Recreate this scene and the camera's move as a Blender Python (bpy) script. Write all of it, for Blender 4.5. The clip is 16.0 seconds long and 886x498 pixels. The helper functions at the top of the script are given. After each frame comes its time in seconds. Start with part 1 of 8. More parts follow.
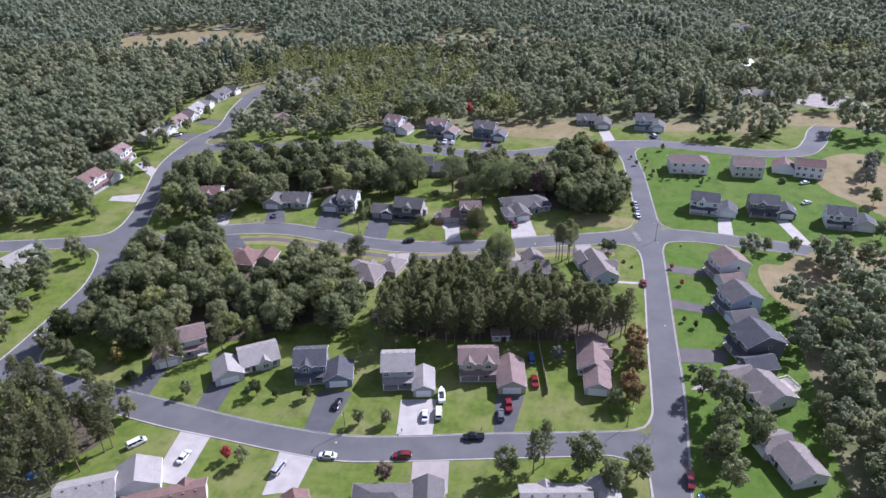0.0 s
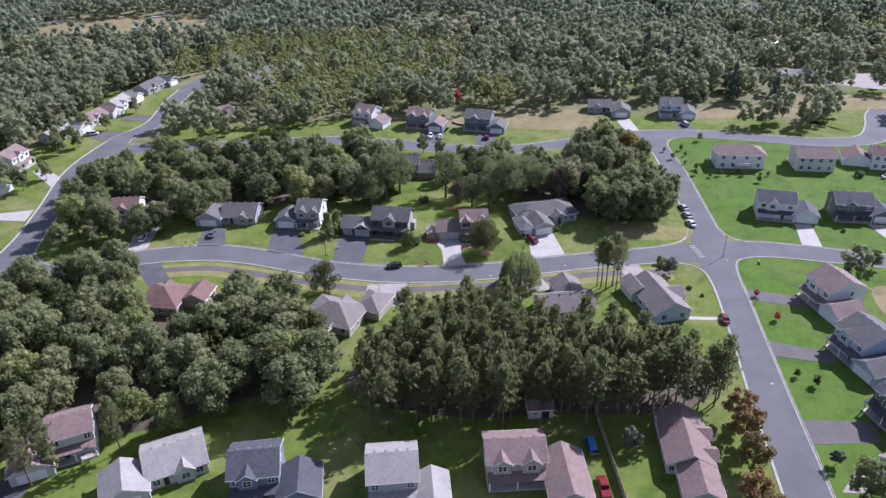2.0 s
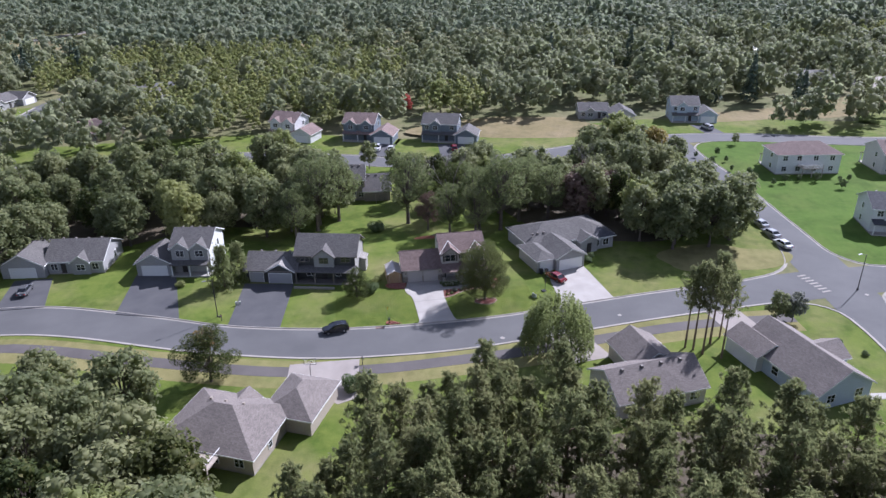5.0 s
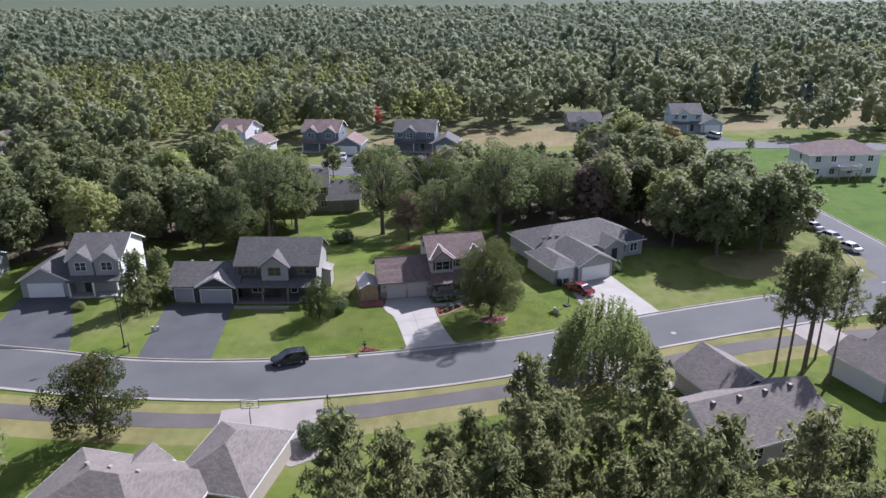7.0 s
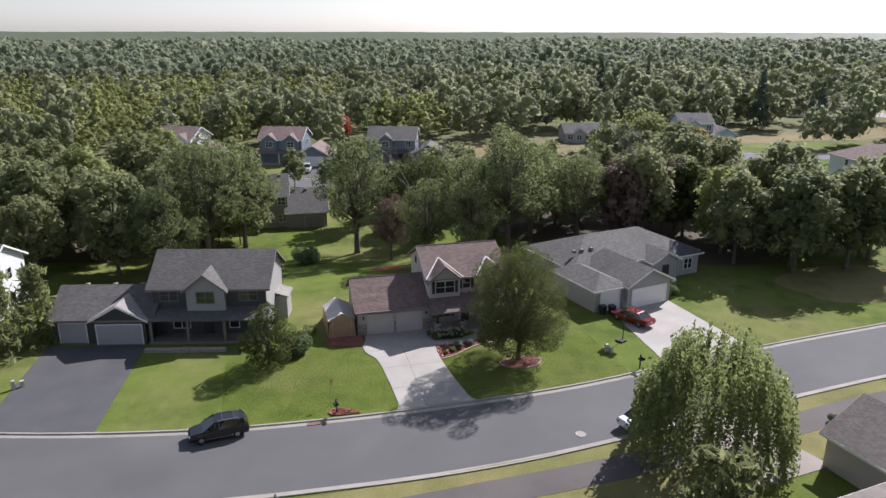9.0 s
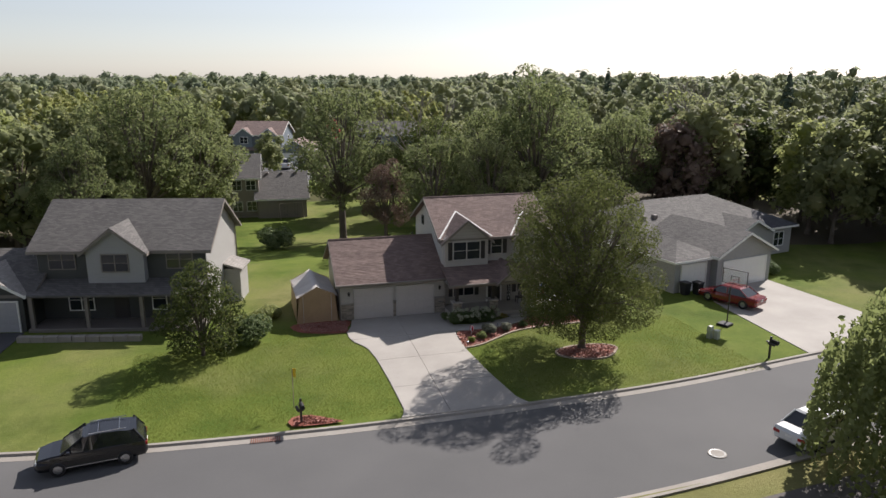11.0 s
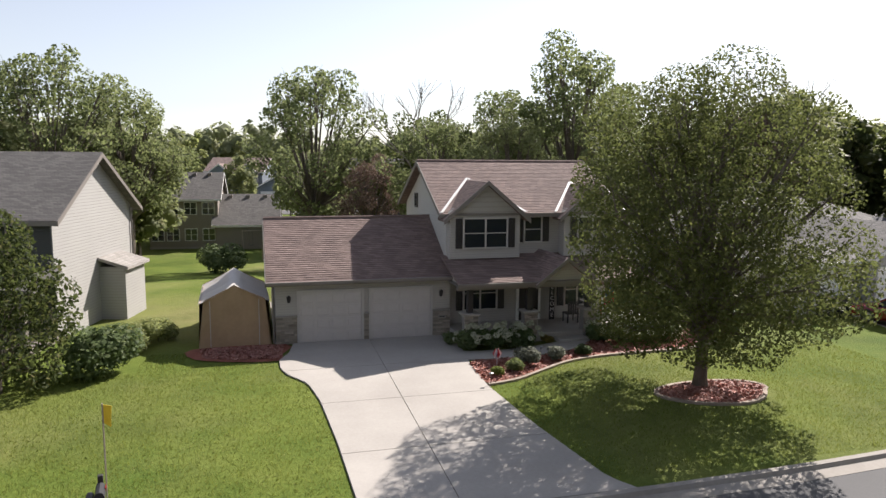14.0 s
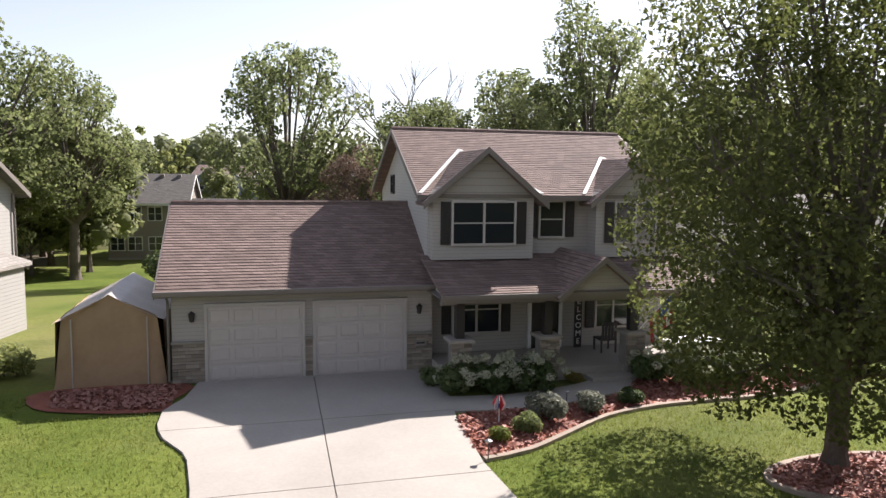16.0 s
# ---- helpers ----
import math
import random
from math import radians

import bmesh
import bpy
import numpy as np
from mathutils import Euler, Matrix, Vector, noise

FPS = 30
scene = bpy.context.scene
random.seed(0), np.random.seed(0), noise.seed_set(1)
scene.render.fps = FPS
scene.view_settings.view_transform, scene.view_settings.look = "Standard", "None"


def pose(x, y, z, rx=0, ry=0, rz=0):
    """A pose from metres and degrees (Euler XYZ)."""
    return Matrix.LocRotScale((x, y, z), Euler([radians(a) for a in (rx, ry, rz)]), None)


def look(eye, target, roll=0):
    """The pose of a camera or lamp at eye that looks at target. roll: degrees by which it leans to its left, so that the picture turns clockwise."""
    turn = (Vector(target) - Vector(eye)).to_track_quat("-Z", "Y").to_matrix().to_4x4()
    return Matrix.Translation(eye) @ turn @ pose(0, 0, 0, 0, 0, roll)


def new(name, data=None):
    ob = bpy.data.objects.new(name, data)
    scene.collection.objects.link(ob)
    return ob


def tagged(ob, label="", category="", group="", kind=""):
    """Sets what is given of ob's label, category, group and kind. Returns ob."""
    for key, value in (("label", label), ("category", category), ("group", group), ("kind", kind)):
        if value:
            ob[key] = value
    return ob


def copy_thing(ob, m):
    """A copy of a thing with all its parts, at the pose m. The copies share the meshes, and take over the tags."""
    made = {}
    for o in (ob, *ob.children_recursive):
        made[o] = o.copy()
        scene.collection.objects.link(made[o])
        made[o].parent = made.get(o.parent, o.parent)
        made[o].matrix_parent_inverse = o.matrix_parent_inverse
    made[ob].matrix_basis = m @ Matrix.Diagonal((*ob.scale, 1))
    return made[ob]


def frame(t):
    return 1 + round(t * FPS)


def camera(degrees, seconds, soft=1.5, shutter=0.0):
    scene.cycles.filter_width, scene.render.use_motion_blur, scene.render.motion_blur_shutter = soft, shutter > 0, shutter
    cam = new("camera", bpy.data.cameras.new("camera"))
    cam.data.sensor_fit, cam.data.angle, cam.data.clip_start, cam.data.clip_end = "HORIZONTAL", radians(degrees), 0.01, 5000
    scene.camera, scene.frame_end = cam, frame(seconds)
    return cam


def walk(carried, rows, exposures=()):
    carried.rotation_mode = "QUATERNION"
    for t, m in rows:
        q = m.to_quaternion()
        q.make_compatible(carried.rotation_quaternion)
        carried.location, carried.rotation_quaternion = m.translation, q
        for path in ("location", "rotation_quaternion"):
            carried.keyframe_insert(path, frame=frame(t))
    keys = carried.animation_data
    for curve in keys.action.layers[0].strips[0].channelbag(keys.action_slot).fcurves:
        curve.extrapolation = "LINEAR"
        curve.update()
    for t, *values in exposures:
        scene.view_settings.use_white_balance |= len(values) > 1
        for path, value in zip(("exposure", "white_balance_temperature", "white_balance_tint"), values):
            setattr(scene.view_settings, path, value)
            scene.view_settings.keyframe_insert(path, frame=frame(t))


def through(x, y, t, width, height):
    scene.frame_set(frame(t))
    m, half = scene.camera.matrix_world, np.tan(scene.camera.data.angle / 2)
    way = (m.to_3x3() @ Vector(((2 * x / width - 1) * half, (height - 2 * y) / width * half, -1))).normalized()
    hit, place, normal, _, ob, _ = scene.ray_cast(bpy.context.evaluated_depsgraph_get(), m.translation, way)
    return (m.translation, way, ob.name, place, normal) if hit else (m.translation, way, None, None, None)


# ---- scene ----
cam = camera(64.3, 16.0)
# seconds, eye, target, roll
PATH = [
    (0, (0.633, -0.789, 134.449), (0.609, 0.946, 133.453), -1.1),
    (0.5, (-2.07, 15.541, 127.137), (-2.073, 17.276, 126.141), -1.2),
    (1, (-4.669, 32.063, 119.958), (-4.652, 33.798, 118.963), -1.2),
    (1.5, (-6.81, 48.562, 112.229), (-6.762, 50.299, 111.239), -1.1),
    (2, (-8.635, 64.625, 104.36), (-8.567, 66.364, 103.375), -1.1),
    (2.5, (-10.391, 79.66, 97.023), (-10.279, 81.402, 96.046), -1.0),
    (3, (-11.285, 93.421, 89.952), (-11.122, 95.169, 88.993), -1.0),
    (3.5, (-12.266, 105.792, 83.006), (-12.083, 107.553, 82.075), -0.8),
    (4, (-12.824, 117.303, 75.641), (-12.61, 119.075, 74.74), -0.7),
    (6.5, (-12.893, 155.509, 46.39), (-12.552, 157.34, 45.659), -0.4),
    (7, (-12.941, 162.1, 42.611), (-12.563, 163.935, 41.91), -0.3),
    (7.5, (-12.709, 168.837, 38.933), (-12.313, 170.68, 38.267), -0.5),
    (8, (-12.165, 175.642, 35.641), (-11.755, 177.495, 35.008), -0.6),
    (8.5, (-11.754, 182.489, 33.04), (-11.301, 184.337, 32.423), -0.1),
    (11, (-8.493, 207.92, 16.593), (-7.981, 209.795, 16.123), 0.1),
    (11.5, (-8.022, 211.571, 13.976), (-7.497, 213.45, 13.536), 0.3),
    (12, (-7.531, 214.971, 12.0), (-7.006, 216.859, 11.597), 0.2),
    (12.5, (-6.898, 218.045, 10.424), (-6.37, 219.938, 10.052), 0.2),
    (13, (-6.104, 220.627, 9.294), (-5.568, 222.524, 8.953), 0.3),
    (13.5, (-5.073, 223.164, 8.331), (-4.538, 225.067, 8.023), 0.4),
    (14, (-3.73, 225.499, 7.747), (-3.216, 227.415, 7.498), 0.4),
    (14.5, (-2.456, 227.628, 7.233), (-1.942, 229.554, 7.074), 0.4),
    (15, (-1.474, 229.842, 6.65), (-0.978, 231.774, 6.499), 0.4),
    (15.5, (-0.775, 232.003, 6.244), (-0.293, 233.937, 6.079), 0.4),
    (16, (-0.505, 234.297, 5.882), (-0.008, 236.225, 5.687), 0.6),
]
# seconds, stops, kelvin, tint
EXPOSURES = [(0.0, 0.8, 5300, 28), (4.0, 0.78, 5350, 24), (7.0, 0.76, 5500, 22), (8.5, 0.66, 5750, 19), (9.5, 0.6, 6050, 17), (11.0, 0.52, 6350, 15), (13.0, 0.64, 6450, 15), (14.0, 0.92, 6450, 15), (16.0, 1.16, 6450, 17)]
walk(cam, [(t, look(eye, target, roll)) for t, eye, target, roll in PATH], EXPOSURES)

# ---- sky and sun ----
SUN_AZ, SUN_EL = radians(53), radians(38)
world = bpy.data.worlds.new("world")
scene.world = world
world.use_nodes = True
wn, wl = world.node_tree.nodes, world.node_tree.links
sky = wn.new("ShaderNodeTexSky")
sky.sky_type = "NISHITA"
sky.sun_disc = False
sky.sun_elevation, sky.sun_rotation = SUN_EL, SUN_AZ
sky.air_density, sky.dust_density, sky.ozone_density = 1.0, 0.5, 1.6
wn["Background"].inputs["Strength"].default_value = 0.081
pale = wn.new("ShaderNodeHueSaturation")
pale.inputs["Saturation"].default_value = 0.5
wl.new(sky.outputs["Color"], pale.inputs["Color"])
wl.new(pale.outputs["Color"], wn["Background"].inputs["Color"])
sun_data = bpy.data.lights.new("sun", "SUN")
sun_data.energy, sun_data.angle, sun_data.color = 5.0, radians(0.55), (1.0, 0.95, 0.87)
sun = new("sun", sun_data)
toward = Vector((math.sin(SUN_AZ) * math.cos(SUN_EL), math.cos(SUN_AZ) * math.cos(SUN_EL), math.sin(SUN_EL)))
sun.matrix_world = look(toward * 300, (0, 0, 0))

rnd = random.Random(7)
rng = np.random.default_rng(11)


# ---- materials ----
class Nodes:
    """Short notation for a node material."""

    def __init__(self, name):
        self.m = bpy.data.materials.new(name)
        self.m.use_nodes = True
        self.t = self.m.node_tree
        self.b = self.t.nodes["Principled BSDF"]
        self.out = self.t.nodes["Material Output"]

    def n(self, kind, **k):
        node = self.t.nodes.new("ShaderNode" + kind)
        for key, v in k.items():
            if key in ("operation", "blend_type", "data_type", "noise_dimensions", "distribution"):
                if key == "operation":
                    node.operation = v
                elif key == "blend_type":
                    node.blend_type = v
                elif key == "data_type":
                    node.data_type = v
                elif key == "noise_dimensions":
                    node.noise_dimensions = v
            else:
                self.put(node.inputs[key.replace("_", " ")], v)
        return node

    def put(self, socket, v):
        if isinstance(v, bpy.types.NodeSocket):
            self.t.links.new(v, socket)
        elif v is not None:
            socket.default_value = v

    def coord(self, which="Object"):
        return self.n("TexCoord").outputs[which]

    def math(self, op, a, b=0.0, c=None):
        node = self.n("Math", operation=op)
        self.put(node.inputs[0], a)
        self.put(node.inputs[1], b)
        if c is not None:
            self.put(node.inputs[2], c)
        return node.outputs[0]

    def noise(self, vec, scale, detail=4.0, rough=0.55):
        return self.n("TexNoise", Vector=vec, Scale=scale, Detail=detail, Roughness=rough).outputs["Fac"]

    def steps(self, fac, lo, hi):
        node = self.n("MapRange", Value=fac)
        node.inputs["From Min"].default_value, node.inputs["From Max"].default_value = lo, hi
        return node.outputs[0]

    def mix(self, fac, a, b, blend="MIX"):
        node = self.n("MixRGB", blend_type=blend)
        self.put(node.inputs[0], fac)
        for s, v in ((node.inputs[1], a), (node.inputs[2], b)):
            self.put(s, (*v, 1) if isinstance(v, tuple) and len(v) == 3 else v)
        return node.outputs[0]

    def bump(self, height, strength, dist):
        return self.n("Bump", Height=height, Strength=strength, Distance=dist).outputs[0]

    def xyz(self, vec):
        return self.n("SeparateXYZ", Vector=vec).outputs

    def done(self, color=None, rough=None, normal=None, metal=0.0, spec=None):
        if color is not None:
            self.put(self.b.inputs["Base Color"], (*color, 1) if isinstance(color, tuple) and len(color) == 3 else color)
        self.put(self.b.inputs["Roughness"], rough)
        self.put(self.b.inputs["Normal"], normal)
        self.b.inputs["Metallic"].default_value = metal
        if spec is not None:
            self.b.inputs["Specular IOR Level"].default_value = spec
        return self.m


def mottled(name, c1, c2, coarse=0.3, fine=6.0, rough=0.85, bump=0.3, dist=0.02, metal=0.0, vary=0.0):
    """A surface whose colour drifts at two scales, with fine relief."""
    s = Nodes(name)
    o = s.coord()
    a = s.noise(o, coarse, 3)
    b = s.noise(o, fine, 5, 0.65)
    f = s.math("ADD", s.math("MULTIPLY", s.steps(a, 0.3, 0.7), 0.6), s.math("MULTIPLY", s.steps(b, 0.25, 0.75), 0.4))
    col = s.mix(f, c1, c2)
    if vary:
        r = s.n("ObjectInfo").outputs["Random"]
        col = s.mix(s.math("MULTIPLY", r, vary), col, tuple(0.45 * v for v in c1))
    return s.done(col, rough, s.bump(b, bump, dist) if bump else None, metal)


def plain(name, c, rough=0.5, metal=0.0, wear=0.12):
    s = Nodes(name)
    b = s.noise(s.coord(), 9.0, 4)
    col = s.mix(s.math("MULTIPLY", s.steps(b, 0.3, 0.8), wear), c, tuple(0.5 * v for v in c))
    return s.done(col, rough, None, metal)


def siding(name, c, course=0.11, vary=0.0):
    """Lapped boards: each course leans out towards its lower edge."""
    s = Nodes(name)
    o = s.coord()
    z = s.xyz(o)[2]
    frac = s.math("FRACT", s.math("DIVIDE", z, course))
    n1 = s.noise(o, 0.7, 3)
    n2 = s.noise(o, 14.0, 4)
    col = s.mix(s.math("MULTIPLY", s.steps(n1, 0.3, 0.75), 0.22), c, tuple(0.72 * v for v in c))
    col = s.mix(s.math("MULTIPLY", s.steps(n2, 0.4, 0.8), 0.10), col, tuple(0.6 * v for v in c))
    groove = s.math("LESS_THAN", frac, 0.10)
    col = s.mix(s.math("MULTIPLY", groove, 0.45), col, tuple(0.35 * v for v in c))
    h = s.math("SUBTRACT", 1.0, frac)
    return s.done(col, 0.6, s.bump(h, 0.55, 0.02))


def shingles(name, c1, c2, course=0.065, tab=0.32):
    """Asphalt shingles: courses by height on the slope, tabs along it, each tab its own shade."""
    s = Nodes(name)
    o = s.coord()
    x, y, z = s.xyz(o)
    row = s.math("FLOOR", s.math("DIVIDE", z, course))
    along = s.math("ADD", s.math("DIVIDE", s.math("ADD", x, y), tab), s.math("MULTIPLY", row, 0.37))
    cell = s.n("CombineXYZ", X=s.math("FLOOR", along), Y=row, Z=0.0).outputs[0]
    wn_ = s.n("TexWhiteNoise", Vector=cell).outputs["Value"]
    fine = s.noise(o, 40.0, 3)
    big = s.noise(o, 0.35, 4, 0.6)
    f = s.math("ADD", s.math("MULTIPLY", wn_, 0.75), s.math("MULTIPLY", s.steps(fine, 0.3, 0.7), 0.25))
    col = s.mix(f, c1, c2)
    col = s.mix(s.math("MULTIPLY", s.steps(big, 0.42, 0.72), 0.35), col, tuple(0.62 * v for v in c1))
    fr = s.math("FRACT", s.math("DIVIDE", z, course))
    gap = s.math("LESS_THAN", s.math("FRACT", along), 0.07)
    edge = s.math("MAXIMUM", s.math("LESS_THAN", fr, 0.16), gap)
    col = s.mix(s.math("MULTIPLY", edge, 0.5), col, tuple(0.4 * v for v in c1))
    h = s.math("SUBTRACT", s.math("SUBTRACT", 1.0, fr), s.math("MULTIPLY", gap, 0.6))
    return s.done(col, 0.9, s.bump(h, 0.6, 0.02))


def leaves(name, dark, light, tip, through=0.35, spread=0.07):
    """Foliage: thin leaves that let some sun through; colour by leaf, by tree and by stand."""
    s = Nodes(name)
    isl = s.n("NewGeometry").outputs["Random Per Island"]
    pos = s.n("NewGeometry").outputs["Position"]
    stand = s.noise(pos, spread, 2)
    tree = s.n("ObjectInfo").outputs["Random"]
    f = s.math("ADD", s.math("MULTIPLY", isl, 0.45), s.math("ADD", s.math("MULTIPLY", s.steps(stand, 0.3, 0.7), 0.4), s.math("MULTIPLY", tree, 0.15)))
    col = s.mix(f, dark, light)
    tint = s.n("Attribute")
    tint.attribute_name = "tree_tint"
    col = s.mix(s.steps(isl, 0.80, 1.0), col, tip)
    col = s.mix(s.math("MULTIPLY", tint.outputs["Fac"], 0.75), col, tip)
    col = s.mix(s.math("MULTIPLY", s.steps(tree, 0.6, 1.0), 0.45), col, tip)
    s.b.inputs["Roughness"].default_value = 0.62
    s.b.inputs["Specular IOR Level"].default_value = 0.18
    s.put(s.b.inputs["Base Color"], col)
    tr = s.n("BsdfTranslucent", Color=s.mix(0.5, col, tuple(min(1, 1.6 * v) for v in light)))
    mx = s.n("MixShader")
    mx.inputs[0].default_value = through
    s.t.links.new(s.b.outputs[0], mx.inputs[1])
    s.t.links.new(tr.outputs[0], mx.inputs[2])
    s.t.links.new(mx.outputs[0], s.out.inputs["Surface"])
    return s.m


def glass(name, tint=(0.02, 0.024, 0.03)):
    s = Nodes(name)
    return s.done(tint, 0.08, None, 0.0, 0.8)


def lawn_mat(name, green, pale, dry, amount):
    s = Nodes(name)
    o = s.coord()
    big = s.noise(o, 0.06, 4, 0.6)
    mid = s.noise(o, 0.5, 4, 0.6)
    fine = s.noise(o, 9.0, 6, 0.7)
    x, y, z = s.xyz(o)
    stripe = s.math("SINE", s.math("MULTIPLY", s.math("ADD", s.math("ADD", s.math("MULTIPLY", x, 0.94), s.math("MULTIPLY", y, -0.34)), s.math("MULTIPLY", mid, 0.5)), 3.7))
    col = s.mix(s.steps(mid, 0.3, 0.7), green, pale)
    col = s.mix(s.math("MULTIPLY", s.steps(stripe, -0.4, 0.8), s.math("MULTIPLY", s.steps(big, 0.35, 0.6), 0.17)), col, tuple(0.6 * v for v in green))
    col = s.mix(s.math("MULTIPLY", s.steps(big, 0.45, 0.68), amount), col, dry)
    patch = s.noise(o, 0.17, 5, 0.62)
    col = s.mix(s.math("MULTIPLY", s.steps(patch, 0.50, 0.66), 0.55), col, tuple(1.08 * v for v in pale))
    col = s.mix(s.math("MULTIPLY", s.steps(patch, 0.48, 0.34), 0.5), col, tuple(0.62 * v for v in green))
    col = s.mix(s.math("MULTIPLY", s.steps(fine, 0.40, 0.80), 0.45), col, tuple(0.38 * v for v in green))
    return s.done(col, 0.95, s.bump(fine, 0.8, 0.06), 0.0, 0.1)


M_GROUND = lawn_mat("rough_grass", (0.12, 0.135, 0.055), (0.17, 0.17, 0.08), (0.26, 0.22, 0.13), 0.8)
M_LAWN = lawn_mat("mown_grass", (0.088, 0.134, 0.022), (0.150, 0.183, 0.036), (0.235, 0.215, 0.092), 0.8)
M_RICH = lawn_mat("watered_grass", (0.072, 0.130, 0.018), (0.100, 0.160, 0.026), (0.150, 0.172, 0.046), 0.5)
M_DRY = lawn_mat("dry_verge_grass", (0.20, 0.185, 0.075), (0.26, 0.23, 0.10), (0.17, 0.19, 0.06), 0.6)
M_MEADOW = lawn_mat("dry_meadow", (0.19, 0.165, 0.08), (0.25, 0.20, 0.10), (0.30, 0.24, 0.14), 0.8)
M_LITTER = mottled("forest_floor", (0.055, 0.045, 0.028), (0.11, 0.085, 0.05), 0.15, 4.0, 0.95, 0.8, 0.08)
M_ROAD = mottled("asphalt", (0.078, 0.077, 0.077), (0.128, 0.125, 0.122), 0.12, 25.0, 0.92, 0.35, 0.01)
M_TAR = mottled("driveway_asphalt", (0.055, 0.055, 0.06), (0.095, 0.093, 0.093), 0.25, 25.0, 0.9, 0.35, 0.01)
M_TRAIL = mottled("trail_asphalt", (0.075, 0.066, 0.062), (0.13, 0.115, 0.106), 0.2, 18.0, 0.92, 0.35, 0.01)
M_KERB = mottled("kerb_concrete", (0.24, 0.215, 0.185), (0.37, 0.34, 0.30), 0.5, 9.0, 0.9, 0.3, 0.01)
M_CONC = mottled("concrete", (0.30, 0.275, 0.245), (0.42, 0.39, 0.35), 0.35, 12.0, 0.88, 0.25, 0.006)
M_GRAVEL = mottled("pale_gravel", (0.24, 0.21, 0.185), (0.35, 0.31, 0.275), 0.3, 14.0, 0.95, 0.5, 0.02)
M_MULCH = mottled("red_mulch", (0.16, 0.045, 0.028), (0.36, 0.13, 0.085), 1.2, 22.0, 0.95, 0.9, 0.04)
M_EDGING = mottled("edging_stone", (0.25, 0.19, 0.15), (0.38, 0.31, 0.25), 1.0, 15.0, 0.9, 0.4, 0.01)
M_BARK = mottled("bark", (0.075, 0.058, 0.045), (0.17, 0.14, 0.115), 1.5, 14.0, 0.95, 0.9, 0.03)
M_PINEBARK = mottled("pine_bark", (0.10, 0.065, 0.045), (0.21, 0.15, 0.11), 1.5, 12.0, 0.95, 0.9, 0.03)
M_DEAD = mottled("dead_wood", (0.20, 0.17, 0.14), (0.32, 0.28, 0.24), 1.5, 12.0, 0.95, 0.6, 0.02)
M_WHITE = plain("white_paint", (0.78, 0.77, 0.74), 0.5)
M_TRIM = plain("taupe_trim", (0.20, 0.175, 0.155), 0.55)
M_DARK = plain("dark_paint", (0.035, 0.03, 0.03), 0.5)
M_BLACK = plain("black_rubber", (0.018, 0.018, 0.02), 0.75)
M_CHROME = plain("bright_metal", (0.6, 0.6, 0.62), 0.25, 1.0)
M_GLASS = glass("window_glass")
M_CARGLASS = glass("car_glass", (0.012, 0.014, 0.017))
M_STONE = mottled("stacked_stone", (0.30, 0.25, 0.20), (0.48, 0.42, 0.35), 2.5, 18.0, 0.9, 0.6, 0.02, vary=0.75)
M_MORTAR = mottled("mortar", (0.20, 0.18, 0.16), (0.30, 0.28, 0.25), 2.0, 20.0, 0.95, 0.4, 0.01)
M_TARP = mottled("tan_tarpaulin", (0.34, 0.22, 0.125), (0.46, 0.31, 0.185), 0.9, 7.0, 0.6, 0.35, 0.03)
M_TARPTOP = mottled("grey_tarpaulin", (0.42, 0.38, 0.35), (0.58, 0.54, 0.50), 0.9, 7.0, 0.5, 0.35, 0.03)
M_WOOD = mottled("weathered_wood", (0.30, 0.25, 0.20), (0.45, 0.39, 0.33), 0.8, 16.0, 0.85, 0.4, 0.01)
M_STEEL = plain("galvanised_steel", (0.33, 0.34, 0.34), 0.45, 0.7)
M_FRAME = plain("taupe_frame_paint", (0.50, 0.465, 0.43), 0.55)
clear_ = Nodes("clear_plastic")
clear_.b.inputs["Transmission Weight"].default_value = 1.0
M_CLEAR = clear_.done((0.95, 0.96, 0.97), 0.03)
M_GREENBOX = plain("pale_green_steel", (0.45, 0.47, 0.40), 0.5)

L_OAK = leaves("oak_leaves", (0.100, 0.122, 0.056), (0.230, 0.250, 0.115), (0.33, 0.32, 0.16), 0.52)
# L_FAR and L_WOODS: aerial haze put into the leaf colour, paler and bluer
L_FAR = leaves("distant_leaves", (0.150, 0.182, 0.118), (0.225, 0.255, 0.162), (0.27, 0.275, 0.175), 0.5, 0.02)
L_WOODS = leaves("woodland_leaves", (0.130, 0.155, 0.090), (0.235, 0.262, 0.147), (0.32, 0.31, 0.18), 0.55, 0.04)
L_MAPLE = leaves("maple_leaves", (0.034, 0.050, 0.015), (0.090, 0.110, 0.034), (0.18, 0.17, 0.06), 0.52)
L_LIVEOAK = leaves("near_oak_leaves", (0.076, 0.098, 0.040), (0.190, 0.220, 0.092), (0.30, 0.30, 0.14), 0.54)
L_TURN = leaves("turning_leaves", (0.08, 0.085, 0.032), (0.19, 0.16, 0.06), (0.36, 0.17, 0.08), 0.45)
L_POPLAR = leaves("poplar_leaves", (0.155, 0.182, 0.070), (0.28, 0.305, 0.115), (0.37, 0.355, 0.145), 0.52)
L_GOLD = leaves("golden_leaves", (0.18, 0.16, 0.05), (0.34, 0.28, 0.09), (0.42, 0.30, 0.12), 0.45)
L_RED = leaves("red_leaves", (0.26, 0.04, 0.04), (0.46, 0.09, 0.08), (0.50, 0.20, 0.12), 0.45)
L_BROWN = leaves("rusty_leaves", (0.10, 0.070, 0.052), (0.20, 0.135, 0.105), (0.28, 0.21, 0.15), 0.3)
